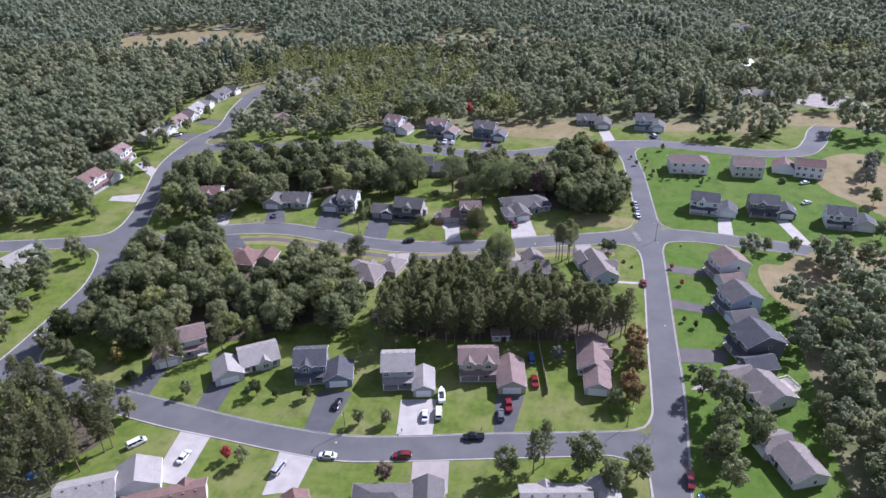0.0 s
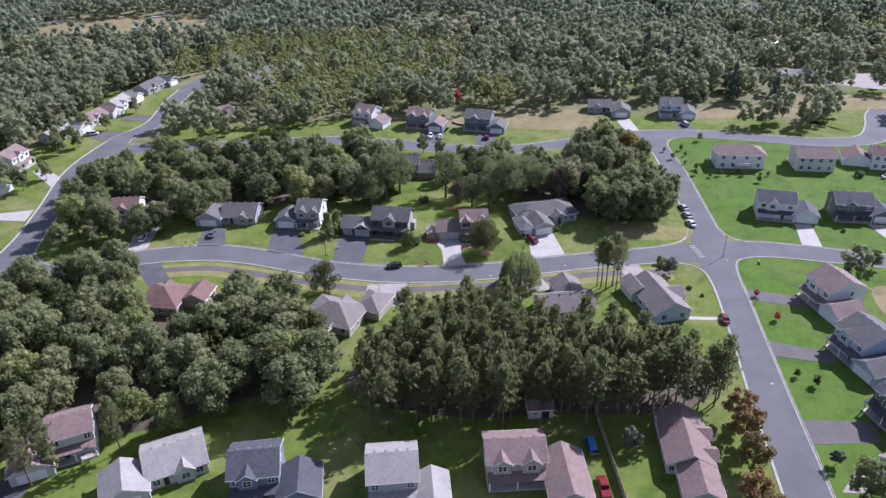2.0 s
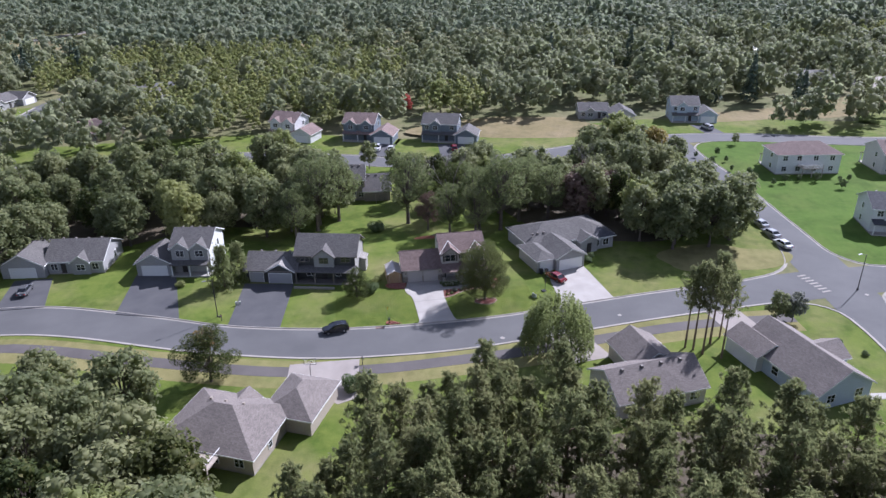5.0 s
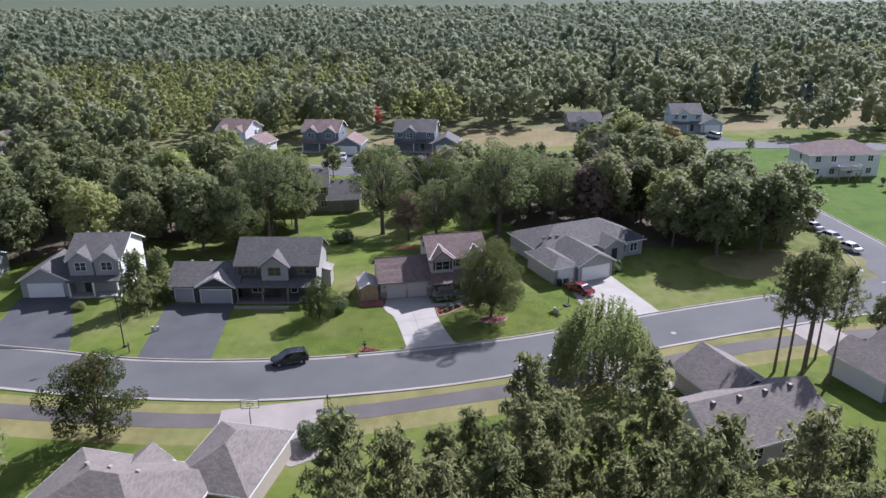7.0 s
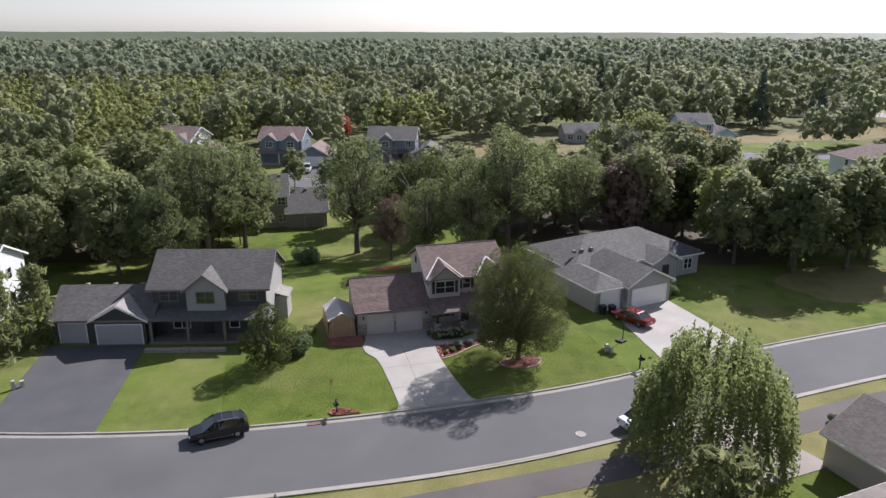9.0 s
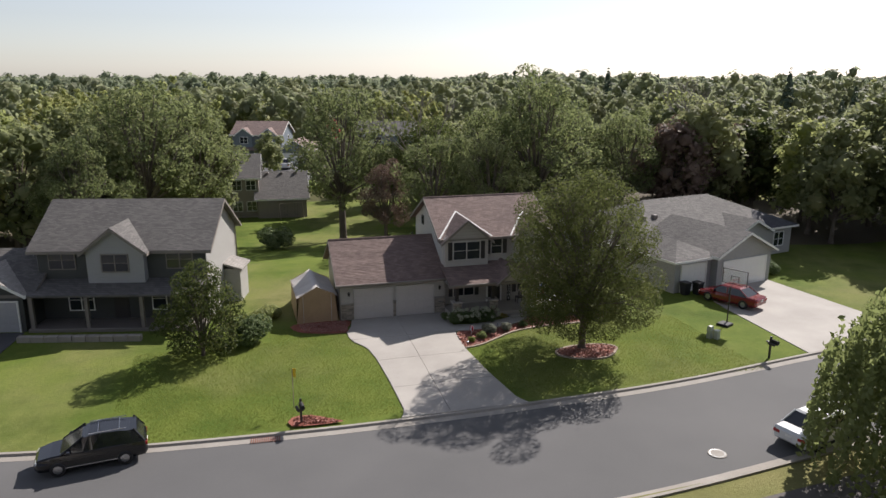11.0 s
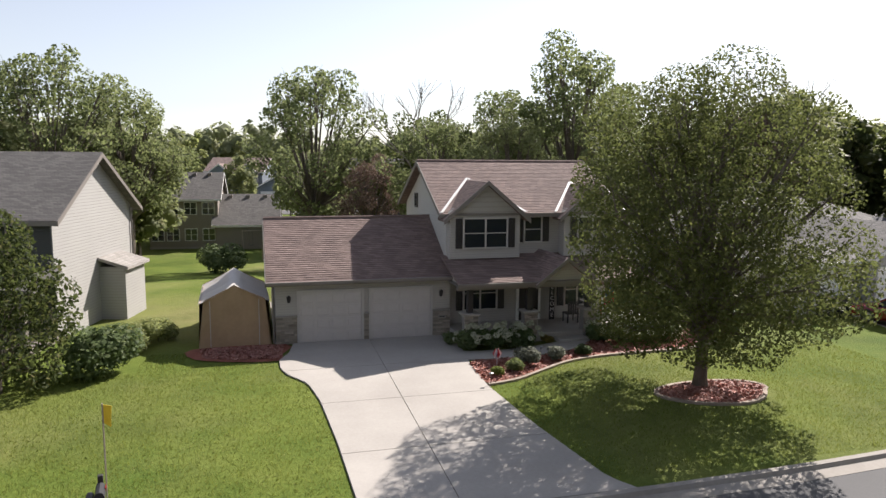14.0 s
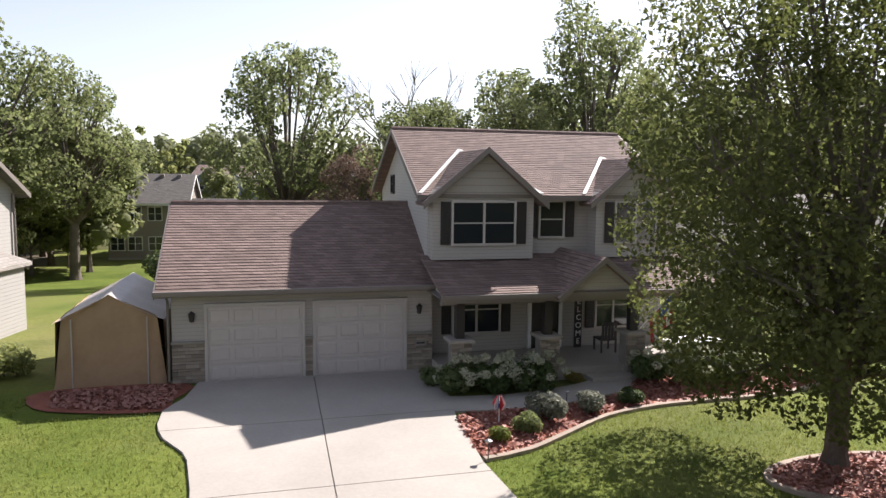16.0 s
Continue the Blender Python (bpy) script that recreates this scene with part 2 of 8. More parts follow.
L_PINE = leaves("pine_needles", (0.085, 0.102, 0.047), (0.205, 0.225, 0.098), (0.33, 0.29, 0.15), 0.52)
L_SPRUCE = leaves("spruce_needles", (0.030, 0.050, 0.036), (0.075, 0.105, 0.07), (0.11, 0.14, 0.09), 0.2)
L_WILLOW = leaves("willow_leaves", (0.095, 0.12, 0.045), (0.20, 0.235, 0.085), (0.29, 0.31, 0.14), 0.5)
L_SHRUB = leaves("shrub_leaves", (0.045, 0.072, 0.030), (0.12, 0.165, 0.06), (0.20, 0.23, 0.11), 0.35, 0.6)
L_GREY = leaves("grey_shrub_leaves", (0.09, 0.10, 0.07), (0.19, 0.20, 0.15), (0.28, 0.28, 0.2), 0.3, 0.6)
L_BLOOM = leaves("cream_blooms", (0.34, 0.37, 0.24), (0.50, 0.51, 0.38), (0.64, 0.62, 0.50), 0.3, 0.6)
L_GRASS = leaves("grass_blades", (0.100, 0.145, 0.026), (0.20, 0.225, 0.05), (0.28, 0.265, 0.095), 0.45, 0.16)


# ---- mesh helpers ----
class Mesh:
    """Collects faces for one mesh."""

    def __init__(self):
        self.v, self.f = [], []

    def poly(self, pts):
        k = len(self.v)
        self.v += [tuple(p) for p in pts]
        self.f.append(tuple(range(k, k + len(pts))))
        return self

    def solid(self, low, high):
        """A closed prism between two rings of equally many points, low ring anticlockwise from above."""
        k, n = len(self.v), len(low)
        self.v += [tuple(p) for p in low] + [tuple(p) for p in high]
        self.f.append(tuple(reversed(range(k, k + n))))
        self.f.append(tuple(range(k + n, k + 2 * n)))
        for i in range(n):
            j = (i + 1) % n
            self.f.append((k + i, k + j, k + n + j, k + n + i))
        return self

    def box(self, x0, x1, y0, y1, z0, z1, bevel=0.0):
        ring = [(x0, y0), (x1, y0), (x1, y1), (x0, y1)]
        if bevel:
            b = bevel
            inner = [(x0 + b, y0 + b), (x1 - b, y0 + b), (x1 - b, y1 - b), (x0 + b, y1 - b)]
            self.solid([(*p, z0) for p in ring], [(*p, z1 - b) for p in ring])
            return self.solid([(*p, z1 - b) for p in ring], [(*p, z1) for p in inner])
        return self.solid([(*p, z0) for p in ring], [(*p, z1) for p in ring])

    def tube(self, a, b, r0, r1, n=8):
        a, b = Vector(a), Vector(b)
        d = (b - a).normalized()
        u = d.orthogonal().normalized()
        w = d.cross(u)
        ring = [(math.cos(2 * math.pi * i / n), math.sin(2 * math.pi * i / n)) for i in range(n)]
        return self.solid([a + r0 * (c * u + s * w) for c, s in ring], [b + r1 * (c * u + s * w) for c, s in ring])

    def lathe(self, profile, n=12, at=(0, 0, 0)):
        for (r0, z0), (r1, z1) in zip(profile, profile[1:]):
            for i in range(n):
                a, b = 2 * math.pi * i / n, 2 * math.pi * (i + 1) / n
                self.poly([(at[0] + r * math.cos(t), at[1] + r * math.sin(t), at[2] + z) for r, t, z in ((r0, a, z0), (r0, b, z0), (r1, b, z1), (r1, a, z1))])
        return self

    def make(self, name, smooth=False):
        me = bpy.data.meshes.new(name)
        seen_, order, where = {}, [], []
        for p in self.v:
            key = (round(p[0], 4), round(p[1], 4), round(p[2], 4))
            if key not in seen_:
                seen_[key] = len(order)
                order.append(p)
            where.append(seen_[key])
        faces = []
        for f in self.f:
            g = [where[i] for i in f]
            g = [a for i, a in enumerate(g) if a != g[i - 1]]
            if len(set(g)) > 2 and len(set(g)) == len(g):
                faces.append(g)
        me.from_pydata(order, [], faces)
        if smooth:
            me.polygons.foreach_set("use_smooth", [True] * len(me.polygons))
        me.update()
        return me


def part(name, mesh, material, parent=None, label="", smooth=False):
    me = mesh.make(name, smooth) if isinstance(mesh, Mesh) else mesh
    if not me.materials:
        me.materials.append(material)
    ob = new(name, me)
    if parent is not None:
        ob.parent = parent
    return tagged(ob, label) if label else ob


def thing(name, x, y, z=0.0, yaw=0.0, label="", category="", group="", kind=""):
    ob = new(name)
    ob.empty_display_size = 0.2
    ob.matrix_world = pose(x, y, z, 0, 0, yaw)
    return tagged(ob, label, category, group, kind)


def array_mesh(name, verts, quads, smooth=False):
    me = bpy.data.meshes.new(name)
    k = quads.shape[1]
    me.vertices.add(len(verts))
    me.vertices.foreach_set("co", np.ascontiguousarray(verts, dtype=np.float32).ravel())
    me.loops.add(quads.size)
    me.loops.foreach_set("vertex_index", np.ascontiguousarray(quads, dtype=np.int32).ravel())
    me.polygons.add(len(quads))
    me.polygons.foreach_set("loop_start", np.arange(0, quads.size, k, dtype=np.int32))
    me.update(calc_edges=True)
    if smooth:
        me.polygons.foreach_set("use_smooth", np.ones(len(quads), dtype=bool))
    return me


def smooth_line(pts, step=3.0, closed=False):
    """A Catmull-Rom line through the points."""
    p = [Vector((*q, 0)) for q in pts]
    n, out = len(p), []
    for i in range(n if closed else n - 1):
        a, b, c, d = (p[(i + k) % n] if closed else p[min(max(i + k, 0), n - 1)] for k in (-1, 0, 1, 2))
        m = max(2, int((c - b).length / step))
        for j in range(m):
            t = j / m
            q = 0.5 * (2 * b + (c - a) * t + (2 * a - 5 * b + 4 * c - d) * t * t + (3 * b - a - 3 * c + d) * t ** 3)
            out.append((q.x, q.y))
    if not closed:
        out.append((p[-1].x, p[-1].y))
    return out


def sides(line, closed=False):
    """Unit normals to the left of a line."""
    n, out = len(line), []
    for i in range(n):
        a = line[(i - 1) % n] if closed or i else line[0]
        b = line[(i + 1) % n] if closed or i < n - 1 else line[-1]
        d = Vector((b[0] - a[0], b[1] - a[1])).normalized()
        out.append((-d.y, d.x))
    return out


def ribbon(line, left, right, z, closed=False, thick=0.0):
    """A strip along a line; with a thickness it has edges too."""
    m, nn = Mesh(), sides(line, closed)
    n = len(line)
    for i in range(n if closed else n - 1):
        j = (i + 1) % n
        ring = [(line[i][0] + nn[i][0] * -right, line[i][1] + nn[i][1] * -right), (line[j][0] + nn[j][0] * -right, line[j][1] + nn[j][1] * -right),
                (line[j][0] + nn[j][0] * left, line[j][1] + nn[j][1] * left), (line[i][0] + nn[i][0] * left, line[i][1] + nn[i][1] * left)]
        if thick:
            m.solid([(*p, z - thick) for p in ring], [(*p, z) for p in ring])
        else:
            m.poly([(*p, z) for p in ring])
    return m


def area(line, z):
    """A flat region inside a closed line."""
    from mathutils.geometry import tessellate_polygon
    m = Mesh()
    m.v = [(*p, z) for p in line]
    for tri in tessellate_polygon([[Vector((*p, 0)) for p in line]]):
        a, b, c = (Vector(m.v[i]) for i in tri)
        m.f.append(tuple(tri) if (b - a).cross(c - a).z > 0 else tuple(reversed(tri)))
    return m


# ---- ground, roads, kerbs ----
def structure(name, mesh, material, label):
    return tagged(part(name, mesh, material), label, "", "", "structure")


ground = Mesh()
for gx in range(-10, 10):
    for gy in range(-4, 12):
        ground.poly([(gx * 500, gy * 500, 0), (gx * 500 + 500, gy * 500, 0), (gx * 500 + 500, gy * 500 + 500, 0), (gx * 500, gy * 500 + 500, 0)])
structure("ground", ground, M_GROUND, "rough grass and brush ground between the houses and woods")

ROAD_A = [(-200, 239), (-177, 239.6), (-140, 242.7), (-118, 245), (-98, 250.5), (-84, 252), (-69, 251.9), (-53, 247.2), (-37, 240.6), (-20.5, 236), (-7.3, 234.6), (6, 234.8), (20, 236.2), (38.5, 238.5), (53, 239.8), (76, 241.5), (95, 241), (107, 237.4), (129, 230.5), (152, 221), (180, 208)]
ROAD_B = [(42, 70), (48, 95), (52.5, 116), (61, 149.5), (66, 177), (72, 208), (76.5, 233), (79.5, 250), (82.2, 265), (86.5, 300), (87.7, 322), (89, 338)]
ROAD_C = [(-134, 341), (-103.5, 341.5), (-80.5, 343.3), (-57.2, 344.5), (-33.5, 343), (-9.9, 335.1), (1.6, 331), (29.7, 327.6), (58.8, 333.5), (88.9, 339.5), (116.2, 335.7), (141.7, 327.2), (159.8, 323.5), (174.6, 326), (186.2, 339), (196, 355), (209.1, 363.4), (232, 352.2), (290, 320)]
ROAD_D = [(-132, 243), (-131.3, 263.5), (-133.4, 285.7), (-137.9, 321.4), (-133.3, 351.7), (-124.5, 373), (-125.1, 401.8), (-123.7, 425), (-110, 452), (-60, 470)]
ROAD_E = [(54, 128), (43, 131.8), (29, 131.7), (7.5, 131.3), (-14, 130.8), (-29, 131.2), (-44.3, 134.8), (-60.4, 139.3), (-75, 143.5), (-99, 151.3), (-121, 159), (-132, 166)]
ROAD_F = [(-146, 142), (-137, 160), (-132.5, 172), (-130.3, 183), (-127.9, 197), (-126.4, 210.6), (-128.1, 224.2), (-131, 243)]
ROADS = [smooth_line(r) for r in (ROAD_A, ROAD_B, ROAD_C, ROAD_D, ROAD_E, ROAD_F)]
for i, line in enumerate(ROADS):
    structure("road", ribbon(line, 5.2, 5.2, 0.012 + 0.004 * i), M_ROAD, "grey asphalt residential street between concrete kerbs")
far_road = smooth_line([(-330, 640), (-250, 600), (-205, 610), (-150, 690), (-90, 760)])
structure("road", ribbon(far_road, 4, 4, 0.05), M_GRAVEL, "pale gravel road through the dry meadow")

BLOCK_NW = [(-112, 247), (-100, 253), (-85, 256.5), (-67, 256.4), (-47.5, 249.5), (-34, 244), (-19.5, 240.6), (-7.5, 239.4), (4, 239.3), (14, 239.8), (24.3, 241.2), (38.4, 243), (51, 244.2), (63, 245.5), (70.5, 248), (75, 254), (78, 267), (82, 300), (83.8, 320), (81.5, 330), (74, 332.5), (58, 329), (30, 323), (1.6, 326.5), (-10, 330.5), (-33.5, 338.5), (-57, 340), (-80, 339), (-103, 337), (-124, 336), (-132, 331), (-133, 320), (-129, 286), (-126.5, 264), (-123, 253)]
BLOCK_S = [(-96, 245.3), (-84, 247.3), (-71, 247.2), (-59, 244.4), (-39.6, 236.9), (-21.4, 231.8), (-7.2, 230.3), (6, 230.3), (22.4, 232.2), (39.4, 234.2), (54.2, 235.4), (64, 235.6), (70, 232.5), (71, 225), (67.3, 204.5), (61.1, 175.7), (55.9, 149.8), (53.5, 141), (48, 136.6), (29.9, 136), (7.6, 135.7), (-14.6, 135), (-29.6, 135.7), (-45.2, 139.1), (-61.6, 143.8), (-77.4, 149), (-97.7, 155.7), (-117.3, 162.5), (-124.5, 167), (-126.3, 173), (-126, 183), (-123.6, 197), (-122.2, 210), (-123.7, 224), (-124, 234), (-118, 240.5)]
KERB_E = [(180, 203.5), (150, 217.5), (127.4, 226.6), (108.3, 232.3), (95, 236.2), (86, 236.5), (81.3, 232), (77, 211), (70.7, 178.4), (65.3, 149.7), (57.2, 116.1), (52.5, 95), (46, 70)]
KERB_NE = [(290, 315), (232, 347.6), (209.5, 358.6), (200, 351), (190.5, 335), (177, 321.3), (160, 318.8), (141, 322.5), (116, 331), (101, 334), (94, 330), (91.8, 321), (90.6, 300), (86.3, 265), (85.3, 253), (89, 247), (96, 245.6), (108, 241.9), (130, 234.6), (153, 225.4), (182, 212)]
KERB_CN = [(-119.5, 425), (-120.5, 402), (-120, 374), (-128, 353), (-124, 346.5), (-103, 346), (-80, 347.8), (-57, 349), (-33.5, 347.6), (-8, 339.6), (2.5, 335.4), (30, 332), (57.5, 338), (76, 342.3), (95, 344), (117, 340.2), (143, 331.7), (160, 328.1), (172.5, 330), (182, 341.5), (192, 357.5), (208, 368.2), (234, 356.7), (292, 324.5)]
KERB_W = [(-200, 243.8), (-177, 244.2), (-147, 246.8), (-137.5, 251), (-135.8, 264), (-138, 286), (-142.5, 321.5), (-137.7, 353), (-129, 374.5), (-129.7, 402), (-128.2, 425)]
KERB_SW = [(-150, 140), (-141, 158), (-137, 172), (-134.8, 183.5), (-132.4, 197.3), (-130.9, 210.6), (-132.6, 224), (-136.5, 234), (-146, 237.6), (-177, 235), (-200, 234.4)]
KERB_SE = [(37.5, 70), (43.5, 95), (47.5, 116), (47.3, 123), (41, 127.4), (28.7, 127.3), (7.3, 126.8), (-14, 126.3), (-29, 126.7), (-45, 130.3), (-61, 134.8), (-77, 139.2), (-100, 147), (-122, 154.6), (-130, 158)]


def kerb(points, closed=False):
    line = smooth_line(points, 2.0, closed)
    nn, m, n = sides(line, closed), Mesh(), len(points and line)
    prof = [(-0.42, 0.02), (-0.02, 0.05), (0.03, 0.15), (0.20, 0.155), (0.20, 0.0)]
    for i in range(n if closed else n - 1):
        j = (i + 1) % n
        for (a, za), (b, zb) in zip(prof, prof[1:]):
            m.poly([(line[i][0] - nn[i][0] * a, line[i][1] - nn[i][1] * a, za), (line[i][0] - nn[i][0] * b, line[i][1] - nn[i][1] * b, zb),
                    (line[j][0] - nn[j][0] * b, line[j][1] - nn[j][1] * b, zb), (line[j][0] - nn[j][0] * a, line[j][1] - nn[j][1] * a, za)])
    structure("kerb", m, M_KERB, "pale concrete kerb and gutter along the street")
    return line


# every block lies to the right of its kerb line
line_nw = kerb(BLOCK_NW[::-1], True)
line_s = kerb(BLOCK_S, True)
line_e = kerb(KERB_E[::-1])
line_ne = kerb(KERB_NE[::-1])
line_cn = kerb(KERB_CN[::-1])
line_w = kerb(KERB_W[::-1])
line_sw = kerb(KERB_SW[::-1])
line_se = kerb(KERB_SE[::-1])
structure("lawn", area(line_nw, 0.06), M_LAWN, "mown lawn round the houses of the middle block")
structure("lawn", area(line_s, 0.06), M_LAWN, "mown lawn round the houses behind the pines")
structure("lawn", area([*line_ne[::-1], (300, 250)][::1], 0.05), M_RICH, "bright watered lawn round the corner houses")
structure("lawn", area([*line_e, (140, 205), (112, 195), (104, 160), (96, 128), (90, 70)], 0.055), M_RICH, "bright watered lawn behind the row of new houses")
structure("lawn", ribbon([p for p in line_cn if p[0] > -119 and p[1] < 372], 0, 20, 0.045), M_LAWN, "mown lawn in front of the far houses")
structure("lawn", area([*line_w, (-200, 275), (-166, 290), (-164, 425)], 0.04), M_LAWN, "mown lawn along the western street")
structure("lawn", area([*line_sw, (-175, 140), (-172, 212), (-200, 215)], 0.035), M_LAWN, "mown lawn by the western corner")
structure("lawn", area([*line_se, (20, 70), (18, 104), (-60, 112), (-125, 130)], 0.03), M_LAWN, "mown lawn in front of the southern houses")


def blob(x, y, rx, ry, z, wob=0.25, n=40, seed=0):
    r = random.Random(seed)
    ph = [r.uniform(0, 6.28) for _ in range(3)]
    out = []
    for i in range(n):
        a = 2 * math.pi * i / n
        k = 1 + wob * (0.5 * math.sin(2 * a + ph[0]) + 0.35 * math.sin(3 * a + ph[1]) + 0.2 * math.sin(5 * a + ph[2]))
        out.append((x + rx * k * math.cos(a), y + ry * k * math.sin(a)))
    return area(out, z)


for x, y, rx, ry in ((45, 362, 30, 15), (15, 560, 70, 26), (-200, 575, 70, 50), (215, 372, 55, 14), (122, 205, 12, 20), (-185, 410, 16, 26), (140, 362, 30, 9), (186, 288, 20, 32), (150, 218, 20, 14), (128, 190, 14, 22)):
    structure("meadow", blob(x, y, rx, ry, 0.07 + 0.0001 * (int(x * 7 + y) % 90), 0.3, 48, int(x + 900)), M_MEADOW, "dry yellow meadow grass between the woods")
for x, y, rx, ry in ((100, 418, 14, 12), (178, 650, 22, 22), (-340, 520, 25, 14)):
    structure("clearing", blob(x, y, rx, ry, 0.075, 0.3, 40, int(x + 500)), M_LAWN, "green clearing in the woods")
for x, y, rx, ry in ((18, 190, 38, 17), (-78, 200, 40, 24), (50, 290, 24, 26), (-70, 303, 48, 22), (-110, 135, 18, 14)):
    structure("forest_floor", blob(x, y, rx, ry, 0.08, 0.2, 48, int(x + 700)), M_LITTER, "brown needle litter under the trees")
structure("rough_grass", blob(62, 255, 13, 6.5, 0.075, 0.25, 40, 9), M_DRY, "rough dry grass under the oaks at the corner")
structure("cul_de_sac", blob(222, 402, 22, 13, 0.085, 0.15, 40, 5), M_GRAVEL, "pale gravel yard at the edge of the woods")

# trail along the south side of the street
TRAIL = [(-118, 236.5), (-93.7, 241.2), (-73, 243), (-61.5, 240.8), (-45.4, 234.9), (-26, 228.9), (-11, 227), (2, 227.3), (14, 228), (28, 229.6), (39, 231), (50, 231.2), (62, 230.5)]
structure("verge", ribbon(smooth_line(TRAIL), 3.0, 4.2, 0.066), M_DRY, "dry yellowed grass verge on both sides of the trail")
structure("trail", ribbon(smooth_line(TRAIL), 1.3, 1.3, 0.085, thick=0.05), M_TRAIL, "narrow brownish asphalt trail beside the street")


def drive(points, material, label):
    """A driveway slab over its outline."""
    m = Mesh()
    top = area(points, 0.10)
    m.v, m.f = top.v, top.f
    n = len(points)
    for i in range(n):
        a, b = points[i], points[(i + 1) % n]
        m.poly([(*a, 0.0), (*b, 0.0), (*b, 0.10), (*a, 0.10)])
    return structure("driveway", m, material, label)


PALE, TAR = "pale concrete driveway from the garage to the street", "dark asphalt driveway from the garage to the street"
for pts, mt in (
    ([(-54.5, 251.6), (-43, 248), (-46.8, 266), (-54.5, 267.5)], M_TAR), ([(-34.3, 244.3), (-25.4, 242), (-23.7, 258), (-33, 259.8)], M_TAR),
    ([(24.2, 241.2), (34.3, 242.6), (33.1, 256.4), (25.4, 254.3), (24.8, 250.5)], M_CONC), ([(-97.5, 254), (-91.5, 256), (-92, 272), (-99, 272.5)], M_CONC),
    ([(-76.5, 256.5), (-68, 256.5), (-70.5, 268.5), (-77.5, 268.5)], M_TAR), ([(-93.5, 154.3), (-86, 151.8), (-84.5, 166), (-90, 167)], M_TAR),
    ([(-71, 147), (-64.5, 144.8), (-62.5, 158), (-69.5, 159.5)], M_TAR), ([(-39.2, 137.6), (-32.5, 136), (-28, 152.5), (-37.5, 153.5)], M_TAR),
    ([(-14.5, 135), (-5, 135.2), (-4, 149), (-14, 149)], M_CONC), ([(11.2, 135.7), (16.2, 135.8), (20.5, 150), (12.5, 150.4)], M_TAR),
    ([(78.9, 220.5), (77.8, 215.3), (91, 210.5), (92, 215.5)], M_TRAIL), ([(74.3, 197.7), (73.3, 192), (86, 188), (87.5, 192.5)], M_TRAIL),
    ([(69.4, 170.9), (68, 164), (82, 163.5), (83.5, 169.5)], M_TRAIL), ([(105.4, 242.5), (110.8, 240.9), (114.6, 255), (109.8, 256.3)], M_CONC),
    ([(-72, 138), (-63.5, 135.8), (-66, 119), (-74, 121)], M_CONC), ([(-44, 130.2), (-35, 127.8), (-37.5, 117), (-45.5, 116)], M_CONC),
    ([(-9.8, 126.5), (-0.6, 126.6), (-1, 116), (-10, 116)], M_GRAVEL), ([(-138.2, 278), (-139, 286.5), (-151, 284.5), (-151, 280)], M_CONC),
    ([(-23.2, 230.3), (-12.4, 230.2), (-13.2, 220), (-16, 219), (-23.5, 226)], M_GRAVEL), ([(18.5, 231.6), (24.5, 232.3), (27, 224.2), (20.3, 223.3)], M_GRAVEL),
    ([(48, 234.6), (54, 235.2), (55, 226), (49, 226)], M_GRAVEL), ([(-92, 246), (-85, 247.2), (-76, 232), (-81, 229)], M_TAR),
    ([(73, 157), (67.6, 152), (80.5, 150), (82, 156)], M_GRAVEL), ([(-8, 340), (1, 336.2), (4, 349), (-6, 351)], M_TAR), ([(16, 333.6), (25, 332.2), (25, 345), (17, 347)], M_TAR),
    ([(104, 343.2), (110, 342), (110, 352), (104, 354)], M_TAR), ([(80, 343), (86, 343.5), (86, 358), (80, 358)], M_CONC), ([(-141, 305), (-141.6, 314), (-152, 325), (-155, 321)], M_CONC),
    ([(-138, 351), (-133, 363), (-149, 364), (-149, 358)], M_TRAIL), ([(-128.8, 376), (-129.4, 385), (-142, 385), (-142, 379)], M_TRAIL), ([(133, 233.5), (138, 231.5), (137, 253), (132, 254)], M_CONC),
):
    drive(pts, mt, TAR if mt in (M_TAR, M_TRAIL) else PALE)
structure("driveway_walk", ribbon(smooth_line([(67, 207.5), (56, 209), (52, 212)]), 0.7, 0.7, 0.11, thick=0.06), M_CONC, "pale concrete front walk to the corner house")


# ---- houses ----
SHARED = {}


def once(key, build):
    """One mesh for every repeat of a piece."""
    if key not in SHARED:
        SHARED[key] = build()
    return SHARED[key]


ROOF_BROWN = shingles("brown_shingles", (0.155, 0.108, 0.093), (0.275, 0.197, 0.172))
ROOF_GREY = shingles("grey_shingles", (0.085, 0.079, 0.074), (0.16, 0.148, 0.137))
ROOF_PALE = shingles("pale_grey_shingles", (0.24, 0.22, 0.195), (0.36, 0.335, 0.305))
ROOF_DARK = shingles("charcoal_shingles", (0.05, 0.05, 0.055), (0.10, 0.10, 0.108))
ROOF_TAUPE = shingles("taupe_shingles", (0.15, 0.128, 0.115), (0.25, 0.215, 0.19))
ROOF_RED = shingles("maroon_shingles", (0.13, 0.075, 0.06), (0.22, 0.135, 0.11))
W_CREAM = siding("cream_siding", (0.52, 0.50, 0.46))
W_WHITE = siding("white_siding", (0.68, 0.68, 0.66))
W_TAN = siding("tan_siding", (0.40, 0.345, 0.28))
W_TAUPE = siding("taupe_siding", (0.46, 0.425, 0.385))
W_GREY = siding("grey_siding", (0.34, 0.335, 0.325))
W_BLUE = siding("slate_siding", (0.16, 0.19, 0.22))
W_PALEBLUE = siding("pale_blue_siding", (0.42, 0.48, 0.54))
W_DARKGREY = siding("dark_grey_siding", (0.13, 0.13, 0.135))
# dark grey-green boards, deepened further by painting in the shade of the front
W_GREEN_SHADE = siding("grey_green_siding", (0.052, 0.054, 0.05))


